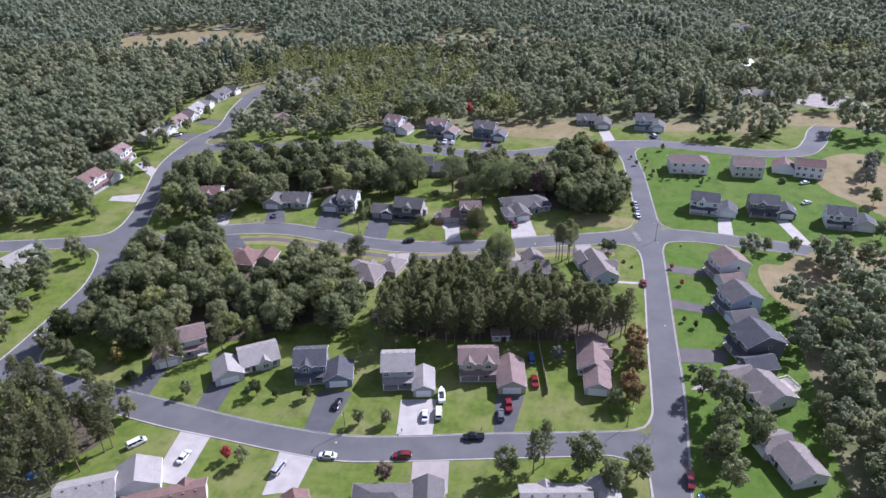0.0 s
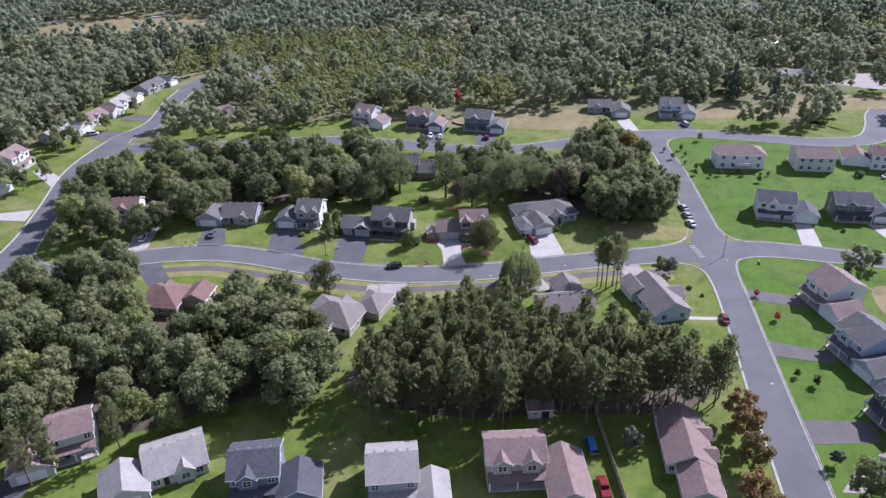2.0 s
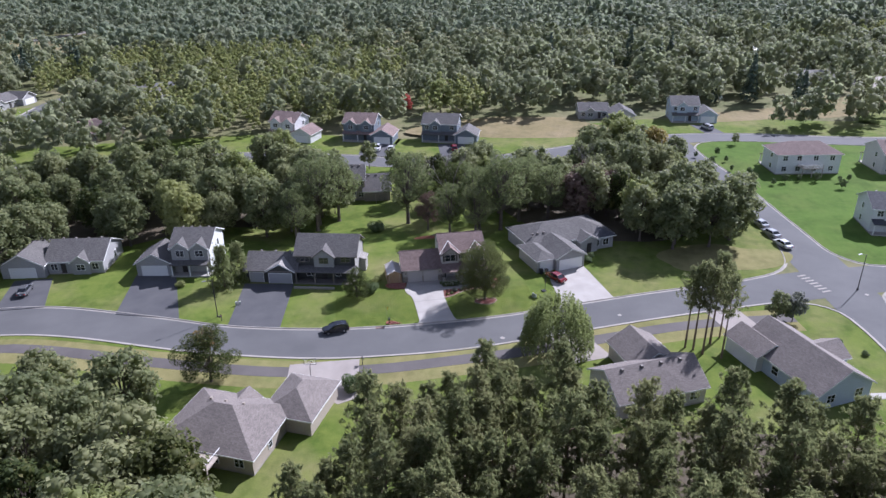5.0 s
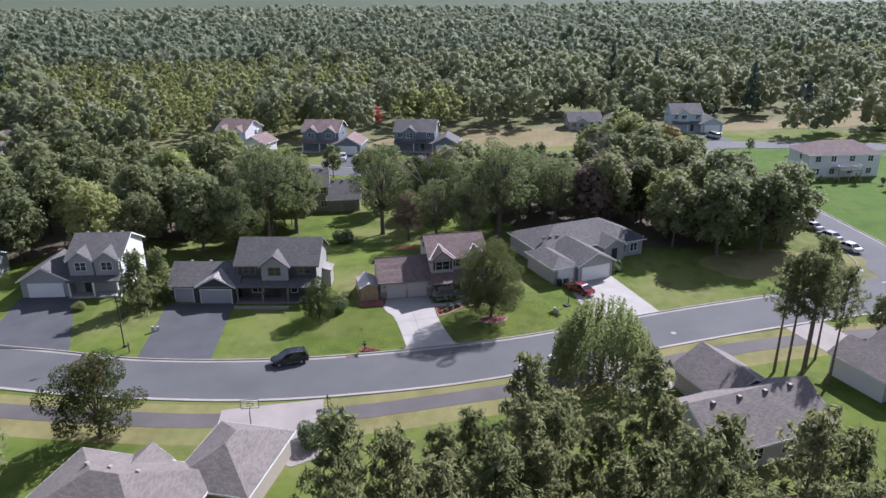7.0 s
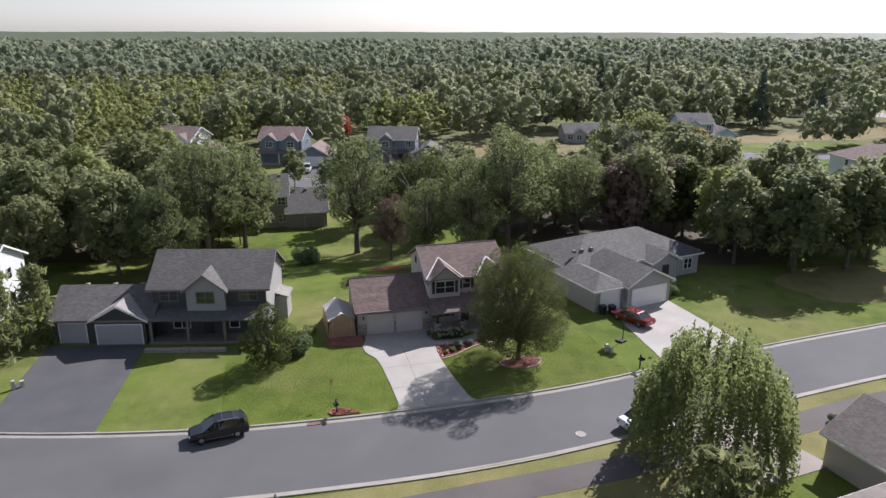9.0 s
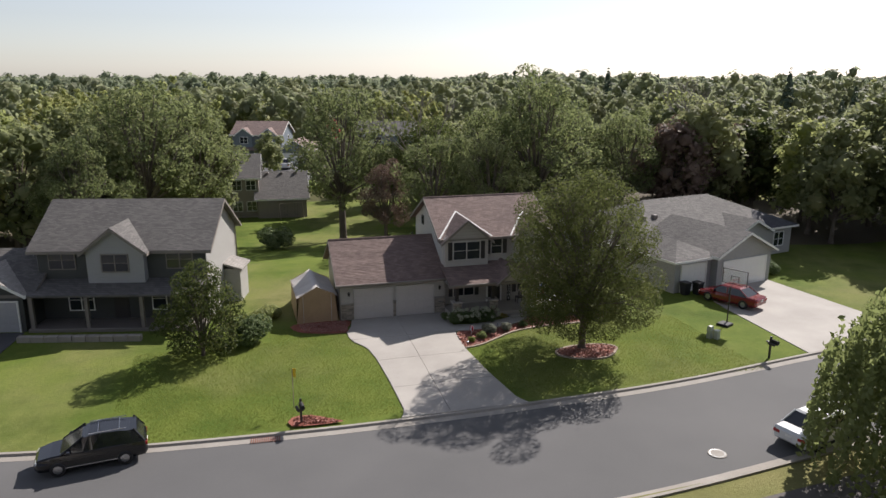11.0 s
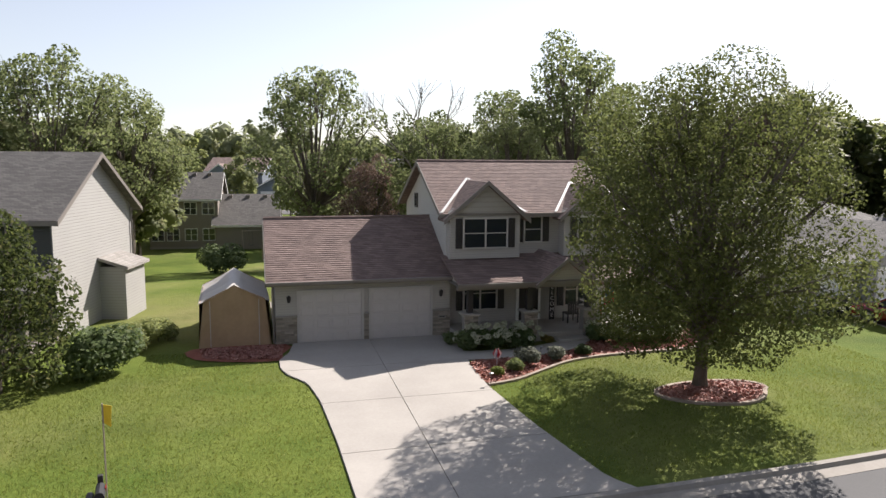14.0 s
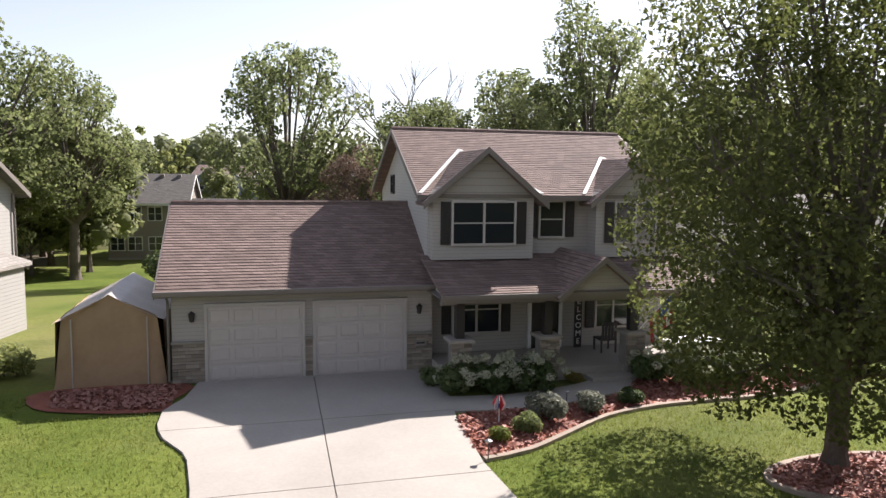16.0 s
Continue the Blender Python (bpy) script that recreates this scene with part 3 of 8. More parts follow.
def window(parent, x, y, z, w, h, face="front", bars=2, frame=M_WHITE, shutters=None):
    """A framed window on a wall that faces front (-y), back, left or right."""
    turn = {"front": 0, "right": 90, "back": 180, "left": -90}[face]

    def frame_mesh():
        m, t, d = Mesh(), 0.07, 0.06
        m.box(-w / 2 - t, w / 2 + t, -d, 0.02, -t, 0)
        m.box(-w / 2 - t, w / 2 + t, -d, 0.02, h, h + t)
        m.box(-w / 2 - t, -w / 2, -d, 0.02, 0, h)
        m.box(w / 2, w / 2 + t, -d, 0.02, 0, h)
        for i in range(1, bars):
            xm = -w / 2 + w * i / bars
            m.box(xm - 0.035, xm + 0.035, -d, 0.02, 0, h)
        m.box(-w / 2, w / 2, -0.045, 0.01, h / 2 - 0.02, h / 2 + 0.02)
        return m.make("window")

    win = part("window", once(("win", round(w, 2), round(h, 2), bars, frame.name), frame_mesh), frame, parent)
    win.matrix_basis = pose(x, y, z, 0, 0, turn)
    part("pane", once(("pane", round(w, 2), round(h, 2)), lambda: Mesh().box(-w / 2, w / 2, -0.025, 0.012, 0, h).make("pane")), M_GLASS, win)
    if shutters:
        for s in (-1, 1):
            def sh():
                m = Mesh().box(-0.15, 0.15, -0.05, 0.0, -0.03, h + 0.03)
                for k in range(int(h / 0.09)):
                    m.box(-0.11, 0.11, -0.07, -0.05, 0.02 + k * 0.09, 0.07 + k * 0.09)
                return m.make("shutter")
            o = part("shutter", once(("shut", round(h, 2), shutters.name), sh), shutters, win)
            o.matrix_basis = pose(s * (w / 2 + 0.25), 0, 0)
    return win


def garage_door(parent, x, y, w, h, material, z=0.05):
    """A sectional door with raised panels in a frame."""
    def door():
        m = Mesh().box(-w / 2, w / 2, -0.02, 0.06, 0, h)
        cols = max(4, int(round(w / 0.65)))
        for r in range(4):
            z0, z1 = r * h / 4 + 0.02, (r + 1) * h / 4 - 0.015
            m.box(-w / 2 + 0.01, w / 2 - 0.01, -0.045, -0.02, z0, z1)
            for c in range(cols):
                x0, x1 = -w / 2 + c * w / cols + 0.06, -w / 2 + (c + 1) * w / cols - 0.06
                m.solid([(x0, -0.045, z0 + 0.08), (x1, -0.045, z0 + 0.08), (x1, -0.045, z1 - 0.08), (x0, -0.045, z1 - 0.08)][::-1],
                        [(x0 + 0.03, -0.06, z0 + 0.11), (x1 - 0.03, -0.06, z0 + 0.11), (x1 - 0.03, -0.06, z1 - 0.11), (x0 + 0.03, -0.06, z1 - 0.11)][::-1])
        return m.make("garage_door")

    def frame_mesh():
        m, t = Mesh(), 0.09
        m.box(-w / 2 - t, -w / 2, -0.09, 0.02, 0, h + t)
        m.box(w / 2, w / 2 + t, -0.09, 0.02, 0, h + t)
        m.box(-w / 2, w / 2, -0.09, 0.02, h, h + t)
        return m.make("door_frame")
    d = part("garage_door", once(("gd", round(w, 2), round(h, 2), material.name), door), material, parent)
    d.matrix_basis = pose(x, y, z)
    part("door_frame", once(("gf", round(w, 2), round(h, 2), material.name), frame_mesh), M_FRAME if material.name.startswith("taupe") else M_WHITE, d)
    return d


def gable_wing(parent, x0, x1, y0, y1, z0, eave, pitch, axis, wall, roof, over=0.4, trim=M_WHITE, vents=0):
    """Walls with a gable roof; the ridge runs along the given axis."""
    m = Mesh()
    if axis == "x":
        ym = (y0 + y1) / 2
        top = eave + pitch * (ym - y0)
        a = [(x0, y0), (x0, y1)]
        prof = [(y0, z0), (y1, z0), (y1, eave), (ym, top), (y0, eave)]
        left, right = [(x0, y, z) for y, z in prof], [(x1, y, z) for y, z in prof]
    else:
        xm = (x0 + x1) / 2
        top = eave + pitch * (xm - x0)
        prof = [(x1, z0), (x0, z0), (x0, eave), (xm, top), (x1, eave)]
        left, right = [(x, y0, z) for x, z in prof], [(x, y1, z) for x, z in prof]
    m.solid(left[::-1], right[::-1]) if axis == "x" else m.solid(left, right)
    part("wall", m, wall, parent)
    r, t = Mesh(), 0.14
    if axis == "x":
        lo = y0 - over, y1 + over
        for s, e in ((lo[0], 1), (lo[1], -1)):
            f = Mesh()
            ze = eave - pitch * over
            p = [(x0 - over, s, ze), (x1 + over, s, ze), (x1 + over, ym, top), (x0 - over, ym, top)]
            if e < 0:
                p = [p[1], p[0], p[3], p[2]]
            r.solid([(a, b, c + 0.02) for a, b, c in p], [(a, b, c + t) for a, b, c in p])
            f.box(x0 - over, x1 + over, min(s, s - 0.03 * e), max(s, s - 0.03 * e), ze - 0.08, ze + t - 0.02)
            part("fascia", f, trim, parent)
            for xe in (x0 - over - 0.03, x1 + over):
                f = Mesh()
                f.solid([(xe, s, ze - 0.10), (xe + 0.03, s, ze - 0.10), (xe + 0.03, ym, top - 0.10), (xe, ym, top - 0.10)] if e > 0 else [(xe + 0.03, s, ze - 0.10), (xe, s, ze - 0.10), (xe, ym, top - 0.10), (xe + 0.03, ym, top - 0.10)],
                        [(xe, s, ze + t - 0.03), (xe + 0.03, s, ze + t - 0.03), (xe + 0.03, ym, top + t - 0.03), (xe, ym, top + t - 0.03)] if e > 0 else [(xe + 0.03, s, ze + t - 0.03), (xe, s, ze + t - 0.03), (xe, ym, top + t - 0.03), (xe + 0.03, ym, top + t - 0.03)])
                part("rake_board", f, trim, parent)
        for i in range(vents):
            vx = x0 + (x1 - x0) * (i + 0.7) / (vents + 0.4)
            part("roof_vent", once("vent", lambda: Mesh().box(-0.2, 0.2, -0.2, 0.2, -0.15, 0.22, 0.04).make("roof_vent")), M_TRIM, parent).matrix_basis = pose(vx, ym + 0.5, top - 0.5 * pitch + t)
    else:
        for s, e in ((x0 - over, 1), (x1 + over, -1)):
            f = Mesh()
            ze = eave - pitch * over
            p = [(s, y0 - over, ze), (xm, y0 - over, top), (xm, y1 + over, top), (s, y1 + over, ze)]
            if e < 0:
                p = [p[1], p[0], p[3], p[2]]
            r.solid([(a, b, c + 0.02) for a, b, c in p], [(a, b, c + t) for a, b, c in p])
            f.box(min(s, s - 0.03 * e), max(s, s - 0.03 * e), y0 - over, y1 + over, ze - 0.08, ze + t - 0.02)
            part("fascia", f, trim, parent)
            for ye in (y0 - over - 0.03, y1 + over):
                f = Mesh()
                q = [(s, ze - 0.10), (xm, top - 0.10), (xm, top + t - 0.03), (s, ze + t - 0.03)]
                f.solid([(a, ye, c) for a, c in q], [(a, ye + 0.03, c) for a, c in q])
                part("rake_board", f, trim, parent)
        for i in range(vents):
            vy = y0 + (y1 - y0) * (i + 0.7) / (vents + 0.4)
            part("roof_vent", once("vent", lambda: Mesh().box(-0.2, 0.2, -0.2, 0.2, -0.15, 0.22, 0.04).make("roof_vent")), M_TRIM, parent).matrix_basis = pose(xm + 0.5, vy, top - 0.5 * pitch + t)
    part("roof", r, roof, parent)
    return top


def hip_wing(parent, x0, x1, y0, y1, z0, eave, pitch, wall, roof, over=0.45, trim=M_WHITE):
    """Walls with a hipped roof."""
    part("wall", Mesh().box(x0, x1, y0, y1, z0, eave), wall, parent)
    a, b, c, d = x0 - over, x1 + over, y0 - over, y1 + over
    half = min(b - a, d - c) / 2
    ze = eave - pitch * over
    top = ze + pitch * half
    if b - a >= d - c:
        r1, r2 = (a + half, (c + d) / 2, top), (b - half, (c + d) / 2, top)
    else:
        r1, r2 = ((a + b) / 2, c + half, top), ((a + b) / 2, d - half, top)
    m = Mesh()
    k = [(a, c, ze), (b, c, ze), (b, d, ze), (a, d, ze)]
    up = [(x, y, z + 0.13) for x, y, z in k]
    u1, u2 = (r1[0], r1[1], r1[2] + 0.13), (r2[0], r2[1], r2[2] + 0.13)
    if b - a >= d - c:
        for q in ((up[0], up[1], u2, u1), (up[1], up[2], u2), (up[2], up[3], u1, u2), (up[3], up[0], u1)):
            m.poly(q)
    else:
        for q in ((up[0], up[1], u1), (up[1], up[2], u2, u1), (up[2], up[3], u2), (up[3], up[0], u1, u2)):
            m.poly(q)
    m.poly(k[::-1])
    part("roof", m, roof, parent)
    for u0, u1, v0, v1 in ((a, b, c - 0.03, c), (a, b, d, d + 0.03), (a - 0.03, a, c, d), (b, b + 0.03, c, d)):
        part("fascia", Mesh().box(u0, u1, v0, v1, ze - 0.06, ze + 0.12), trim, parent)
    return top


def suburban_house(x, y, yaw, label, wall, roof, w=11, d=8.5, storeys=2, garage="left", gw=7.0, gd=7.0, gfront=1.0, gables=1, hip=False, door=M_WHITE, deck=False, wall_side=None, gaxis="y", pitch=0.5, doors=1):
    """A house that faces its local -y; the origin lies at the front middle of the main block."""
    h = thing("house", x, y, 0, yaw, label, "house")
    eave = 2.75 * storeys + 0.15
    ws = wall_side or wall
    if hip:
        hip_wing(h, -w / 2, w / 2, 0, d, 0, eave, pitch, ws, roof)
    else:
        gable_wing(h, -w / 2, w / 2, 0, d, 0, eave, pitch, "x", ws, roof, vents=4)
    if wall_side:
        part("front_wall", Mesh().box(-w / 2 + 0.05, w / 2 - 0.05, -0.05, 0, 0, eave - 0.15), wall, h)
    s = {"left": -1, "right": 1, "none": 0}[garage]
    if s:
        a, b = sorted((s * (w / 2 - 0.2), s * (w / 2 + gw)))
        if gaxis == "y":
            gable_wing(h, a, b, -gfront, gd - gfront, 0, 2.85, pitch + 0.05, "y", wall, roof)
        elif gaxis == "hip":
            hip_wing(h, a, b, -gfront, gd - gfront, 0, 2.85, pitch, wall, roof)
        else:
            gable_wing(h, a, b, -gfront, gd - gfront, 0, 2.85, pitch, "x", wall, roof, vents=3)
        m = (a + b) / 2
        if doors == 1:
            garage_door(h, m, -gfront - 0.02, min(4.9, gw - 1.6), 2.15, door)
        else:
            garage_door(h, m - 1.7, -gfront - 0.02, 2.6, 2.15, door)
            garage_door(h, m + 1.7, -gfront - 0.02, 2.6, 2.15, door)
    # front gables break through the eave of the main roof
    for i in range(gables):
        gx = (-w / 4 + i * w / 2) if gables > 1 else (-s * w * 0.12)
        gable_wing(h, gx - 1.7, gx + 1.7, -0.5, 2.2, (3.0 if storeys > 1 else 0.0), eave - 0.1, 0.75, "y", wall, roof, 0.3)
        window(h, gx, -0.52, 3.9 if storeys > 1 else 1.0, 1.5, 1.2, bars=2)
    if storeys > 1:
        # porch roof over the ground floor
        p = Mesh()
        p.solid([(-w / 2, -2.0, 2.55), (w / 2, -2.0, 2.55), (w / 2, 0, 3.1), (-w / 2, 0, 3.1)], [(-w / 2, -2.0, 2.7), (w / 2, -2.0, 2.7), (w / 2, 0, 3.25), (-w / 2, 0, 3.25)])
        part("porch_roof", p, roof, h)
        part("porch", Mesh().box(-w / 2, w / 2, -1.9, 0, 0, 0.3, 0.02), M_CONC, h)
        for px in (-w / 2 + 0.3, 0, w / 2 - 0.3):
            part("post", once("post", lambda: Mesh().box(-0.1, 0.1, -0.1, 0.1, 0.3, 2.6).make("post")), M_WHITE, h).matrix_basis = pose(px, -1.7, 0)
    zs = [1.0] + ([3.9] if storeys > 1 else [])
    for z in zs:
        for fx in (-0.36, 0.36):
            if z > 2 or storeys == 1:
                window(h, fx * w, -0.06, z, 1.2, 1.25)
        for fx in (-0.36, -0.1, 0.16, 0.38):
            window(h, fx * w, d + 0.01, z, 1.2, 1.25, "back")
        window(h, -w / 2 - 0.01, d * 0.6, z, 0.9, 1.2, "left", 1)
        window(h, w / 2 + 0.01, d * 0.6, z, 0.9, 1.2, "right", 1)
    part("front_door", Mesh().box(-0.48, 0.48, -0.1, 0.0, 0.3, 2.35, 0.01), M_DARK, h).matrix_basis = pose(s * w * 0.2, 0, 0)
    part("foundation", Mesh().box(-w / 2 - 0.04, w / 2 + 0.04, -0.04, d + 0.04, -0.1, 0.28), M_KERB, h)
    if deck:
        dk = Mesh().box(-2.5, 3.0, d, d + 3.2, 2.45, 2.62)
        part("deck", dk, M_WOOD, h)
        for px, py in ((-2.4, d + 3.1), (0.3, d + 3.1), (2.9, d + 3.1)):
            part("deck_post", once("dpost", lambda: Mesh().box(-0.08, 0.08, -0.08, 0.08, 0, 3.6).make("deck_post")), M_WOOD, h).matrix_basis = pose(px, py, 0)
        rail = Mesh().box(-2.5, 3.0, d + 3.1, d + 3.18, 3.5, 3.58).box(-2.5, -2.42, d, d + 3.1, 3.5, 3.58).box(2.92, 3.0, d, d + 3.1, 3.5, 3.58)
        for k in range(34):
            rail.box(-2.45 + k * 0.16, -2.41 + k * 0.16, d + 3.12, d + 3.16, 2.6, 3.5)
        part("rail", rail, M_WHITE, h)
    return h


# houses along the middle street, north side
suburban_house(-103, 273.5, 2, "two-storey white house with a maroon roof among trees", W_WHITE, ROOF_RED, 8, 8, 2, "right", 6, 6.5, -0.5)
suburban_house(-66.5, 270, -6, "grey split-level house with a wide garage gable", W_GREY, ROOF_GREY, 11, 10, 1, "left", 8, 9, 1.5, 1)
suburban_house(-43.5, 266.3, -9, "grey two-storey house with two small front gables", W_GREY, ROOF_GREY, 7.5, 9, 2, "left", 6.8, 7, 1.2, 2, wall_side=W_WHITE)
# houses on the trail side of the street: they face north
suburban_house(-75.5, 230, 170, "tan house with a hipped maroon roof under trees", W_TAN, ROOF_RED, 11, 10.5, 1, "left", 6, 7, 0.5, 1, True)
deck_house = suburban_house(-28.2, 219, 156, "tan house with a brown roof and a white-railed rear deck", W_TAN, ROOF_TAUPE, 13.6, 11, 1, "none", 1, 1, 0, 1, True, deck=True)
hip_wing(deck_house, -10.5, -3.6, -6.6, 2.3, 0, 2.85, 0.55, W_TAN, ROOF_TAUPE)
for k, (vx, vy, vz) in enumerate(((-8.2, -2.0, 3.95), (-8.2, 0.2, 3.95), (-2.2, 4.3, 5.3), (0.4, 4.3, 5.3), (2.6, 4.3, 5.3))):
    part("roof_vent", once("hat_vent", lambda: Mesh().box(-0.16, 0.16, -0.16, 0.16, -0.3, 0.12, 0.03).make("roof_vent")), M_WOOD, deck_house).matrix_basis = pose(vx, vy, vz)
garage_door(deck_house, -7.1, -6.62, 4.9, 2.15, M_WHITE)
trail_house = suburban_house(27.6, 218.6, 188, "low taupe house with a pale brown roof below pines", W_TAUPE, ROOF_TAUPE, 13.6, 8.6, 1, "none", 1, 1, 0, 0, False, pitch=0.6)
gable_wing(trail_house, -6.6, 0.4, -6.0, 1.6, 0, 2.8, 0.58, "y", W_TAUPE, ROOF_TAUPE, 0.4)
garage_door(trail_house, -3.1, -6.02, 4.9, 2.2, M_WHITE)
corner_house = thing("house", 51.6, 222.6, 0, 190, "corner house with a taupe gabled roof and pale walls", "house")
gable_wing(corner_house, -4.8, 4.8, 0, 15.5, 0, 2.95, 0.6, "y", W_PALEBLUE, ROOF_TAUPE, 0.4)
gable_wing(corner_house, -6.6, -0.5, 4.5, 9.5, 0, 2.95, 0.6, "x", W_PALEBLUE, ROOF_TAUPE, 0.4)
gable_wing(corner_house, 0.6, 6.0, -1.8, 5.0, 0, 2.9, 0.55, "y", W_WHITE, ROOF_TAUPE, 0.4)
garage_door(corner_house, 3.3, -1.82, 4.2, 2.2, M_WHITE)
for wy in (7.5, 11.5):
    window(corner_house, 4.81, wy, 1.0, 1.2, 1.25, "right", 1)
for wx in (-2.6, 2.4):
    window(corner_house, wx, 15.51, 1.0, 1.3, 1.25, "back")
window(corner_house, -2.4, -0.01, 1.0, 1.4, 1.3)
# houses along the southern street, north side
suburban_house(-78.5, 170.5, 22, "tan house with a brown roof half hidden by a white pine", W_CREAM, ROOF_BROWN, 8, 8, 2, "left", 7.5, 7, 3.5, 0)
suburban_house(-56, 162.5, 22, "cream house with a pale brown roof and a garage gable", W_CREAM, ROOF_PALE, 11, 10, 1, "left", 8, 8, 2.5, 1)
suburban_house(-40.5, 157.5, 4, "slate-blue two-storey house with a charcoal roof", W_BLUE, ROOF_DARK, 9, 9, 2, "right", 7.5, 8, 3.5, 1)
suburban_house(-15, 154.8, 2, "grey two-storey house with a pale roof and a wide garage", W_GREY, ROOF_PALE, 9, 9.5, 2, "right", 5.6, 9, 5, 0)
suburban_house(8, 158, 0, "brown-roofed house with two dormers and a long garage wing", W_TAN, ROOF_BROWN, 11, 8, 2, "right", 7.5, 12, 7, 2)
ranch = thing("house", 40, 150, 0, -8, "long tan ranch house with a brown shingle roof and side gables", "house")
gable_wing(ranch, -4.3, 4.3, 8, 22, 0, 2.9, 0.58, "y", W_CREAM, ROOF_BROWN, 0.4)
gable_wing(ranch, -2.6, 4.3, 0, 8.2, 0, 2.8, 0.55, "y", W_CREAM, ROOF_BROWN, 0.4)
for ry in (11.0, 16.5):
    gable_wing(ranch, 2.0, 5.2, ry - 1.6, ry + 1.6, 0, 3.0, 0.62, "x", W_CREAM, ROOF_BROWN, 0.3)
garage_door(ranch, 0.85, -0.02, 4.9, 2.2, M_WHITE)
window(ranch, -3.5, 7.98, 1.0, 1.0, 1.25)
for wy in (10.0, 14.0, 18.5):
    window(ranch, -4.31, wy, 1.0, 1.1, 1.2, "left", 1)
for wy in (3.0, 13.8, 19.5):
    window(ranch, 4.31, wy, 1.0, 1.1, 1.2, "right", 1)
# houses along the southern street, south side: they face north
suburban_house(-88, 119.5, 197, "white house with a grey two-part gable roof", W_WHITE, ROOF_PALE, 13, 9, 1, "left", 10, 8, 1, 0)
suburban_house(-65, 117, 197, "house with a maroon roof beside a pale driveway", W_CREAM, ROOF_RED, 12, 10, 1, "right", 7, 8, 0, 1, gaxis="x")
suburban_house(-45, 111, 200, "house with a maroon gable roof at the street", W_CREAM, ROOF_RED, 11, 9, 1, "left", 6, 7, 0, 1)
suburban_house(-16, 116.5, 180, "grey-roofed house below the street trees", W_GREY, ROOF_GREY, 14, 9, 1, "left", 7, 7, 1, 0, True)
suburban_house(24, 116, 180, "pale-roofed house behind the street trees", W_GREY, ROOF_PALE, 16, 9, 1, "left", 7, 7, 1, 1)
# the row of newer houses east of the cross street: they face west
suburban_house(93.5, 213, -80, "taupe two-storey house with a brown roof on the corner", W_WHITE, ROOF_BROWN, 9, 11, 2, "right", 6.5, 8, 2, 1)
suburban_house(89.5, 191, -79, "pale blue two-storey house with a grey roof", W_PALEBLUE, ROOF_GREY, 9, 11, 2, "right", 6.5, 8, 2, 1)
suburban_house(86, 168.5, -79, "dark grey two-storey house with a charcoal roof", W_DARKGREY, ROOF_DARK, 10, 12, 2, "right", 7, 9, 3, 1, deck=True)
suburban_house(82, 147, -72, "tan one-storey house with a broad grey gable roof", W_CREAM, ROOF_TAUPE, 11, 11, 1, "left", 6, 7, 1, 1, deck=True)
suburban_house(80, 121, -78, "tan house with a brown roof among oaks", W_CREAM, ROOF_TAUPE, 10, 9, 1, "left", 6, 8, 1, 0)
# the north-east block
suburban_house(112, 309, 172, "pale house with a hipped brown roof and a rear deck", W_WHITE, ROOF_BROWN, 17, 9, 2, "none", 1, 1, 0, 0, True, deck=True)
suburban_house(138, 305, 170, "tall plain beige three-level house with a brown roof", W_CREAM, ROOF_BROWN, 13, 10, 2, "none", 1, 1, 0, 0)
suburban_house(105, 260, -18, "white two-storey house with a charcoal gabled roof", W_WHITE, ROOF_DARK, 11, 9, 2, "right", 7, 7, 1, 1)
suburban_house(128.5, 257, -12, "dark two-storey house with a charcoal roof", W_DARKGREY, ROOF_DARK, 11, 9, 2, "right", 6.5, 7, 1, 1)
suburban_house(154, 246, -16, "white house with a charcoal gabled roof", W_WHITE, ROOF_DARK, 10, 8.5, 2, "right", 8, 7, 1, 1)
suburban_house(166, 302, 160, "white house with a maroon roof on the rise", W_WHITE, ROOF_RED, 12, 9, 2, "right", 9, 8, 1, 0)
# far street, north side
suburban_house(-31, 362, -28, "far two-storey house with a brown roof and white gables", W_WHITE, ROOF_BROWN, 9, 9, 2, "right", 6.5, 7, 2, 2)
suburban_house(-7, 355.5, -18, "dark far house with a brown roof and two dormers", W_BLUE, ROOF_BROWN, 10, 9, 2, "right", 6.5, 8, 3, 2)
suburban_house(18, 350, -18, "dark blue far house with a grey roof and white trim", W_BLUE, ROOF_GREY, 11, 9, 2, "right", 6.5, 7, 2, 1)
suburban_house(75, 368, -10, "far grey house with a low roof", W_GREY, ROOF_GREY, 10, 8, 1, "right", 8, 8, 6, 1)
suburban_house(104, 358.5, -14, "far white house with grey gables", W_PALEBLUE, ROOF_GREY, 9, 9, 2, "right", 6, 8, 1.5, 1)
# south side of the far street: seen from behind
suburban_house(-10.8, 316, 177, "tan two-storey house with dark shingle roofs seen from behind", siding("brown_siding", (0.26, 0.225, 0.19)), ROOF_GREY, 7.2, 8.5, 2, "left", 6.4, 9.5, 0, 0, gaxis="x", pitch=0.62)
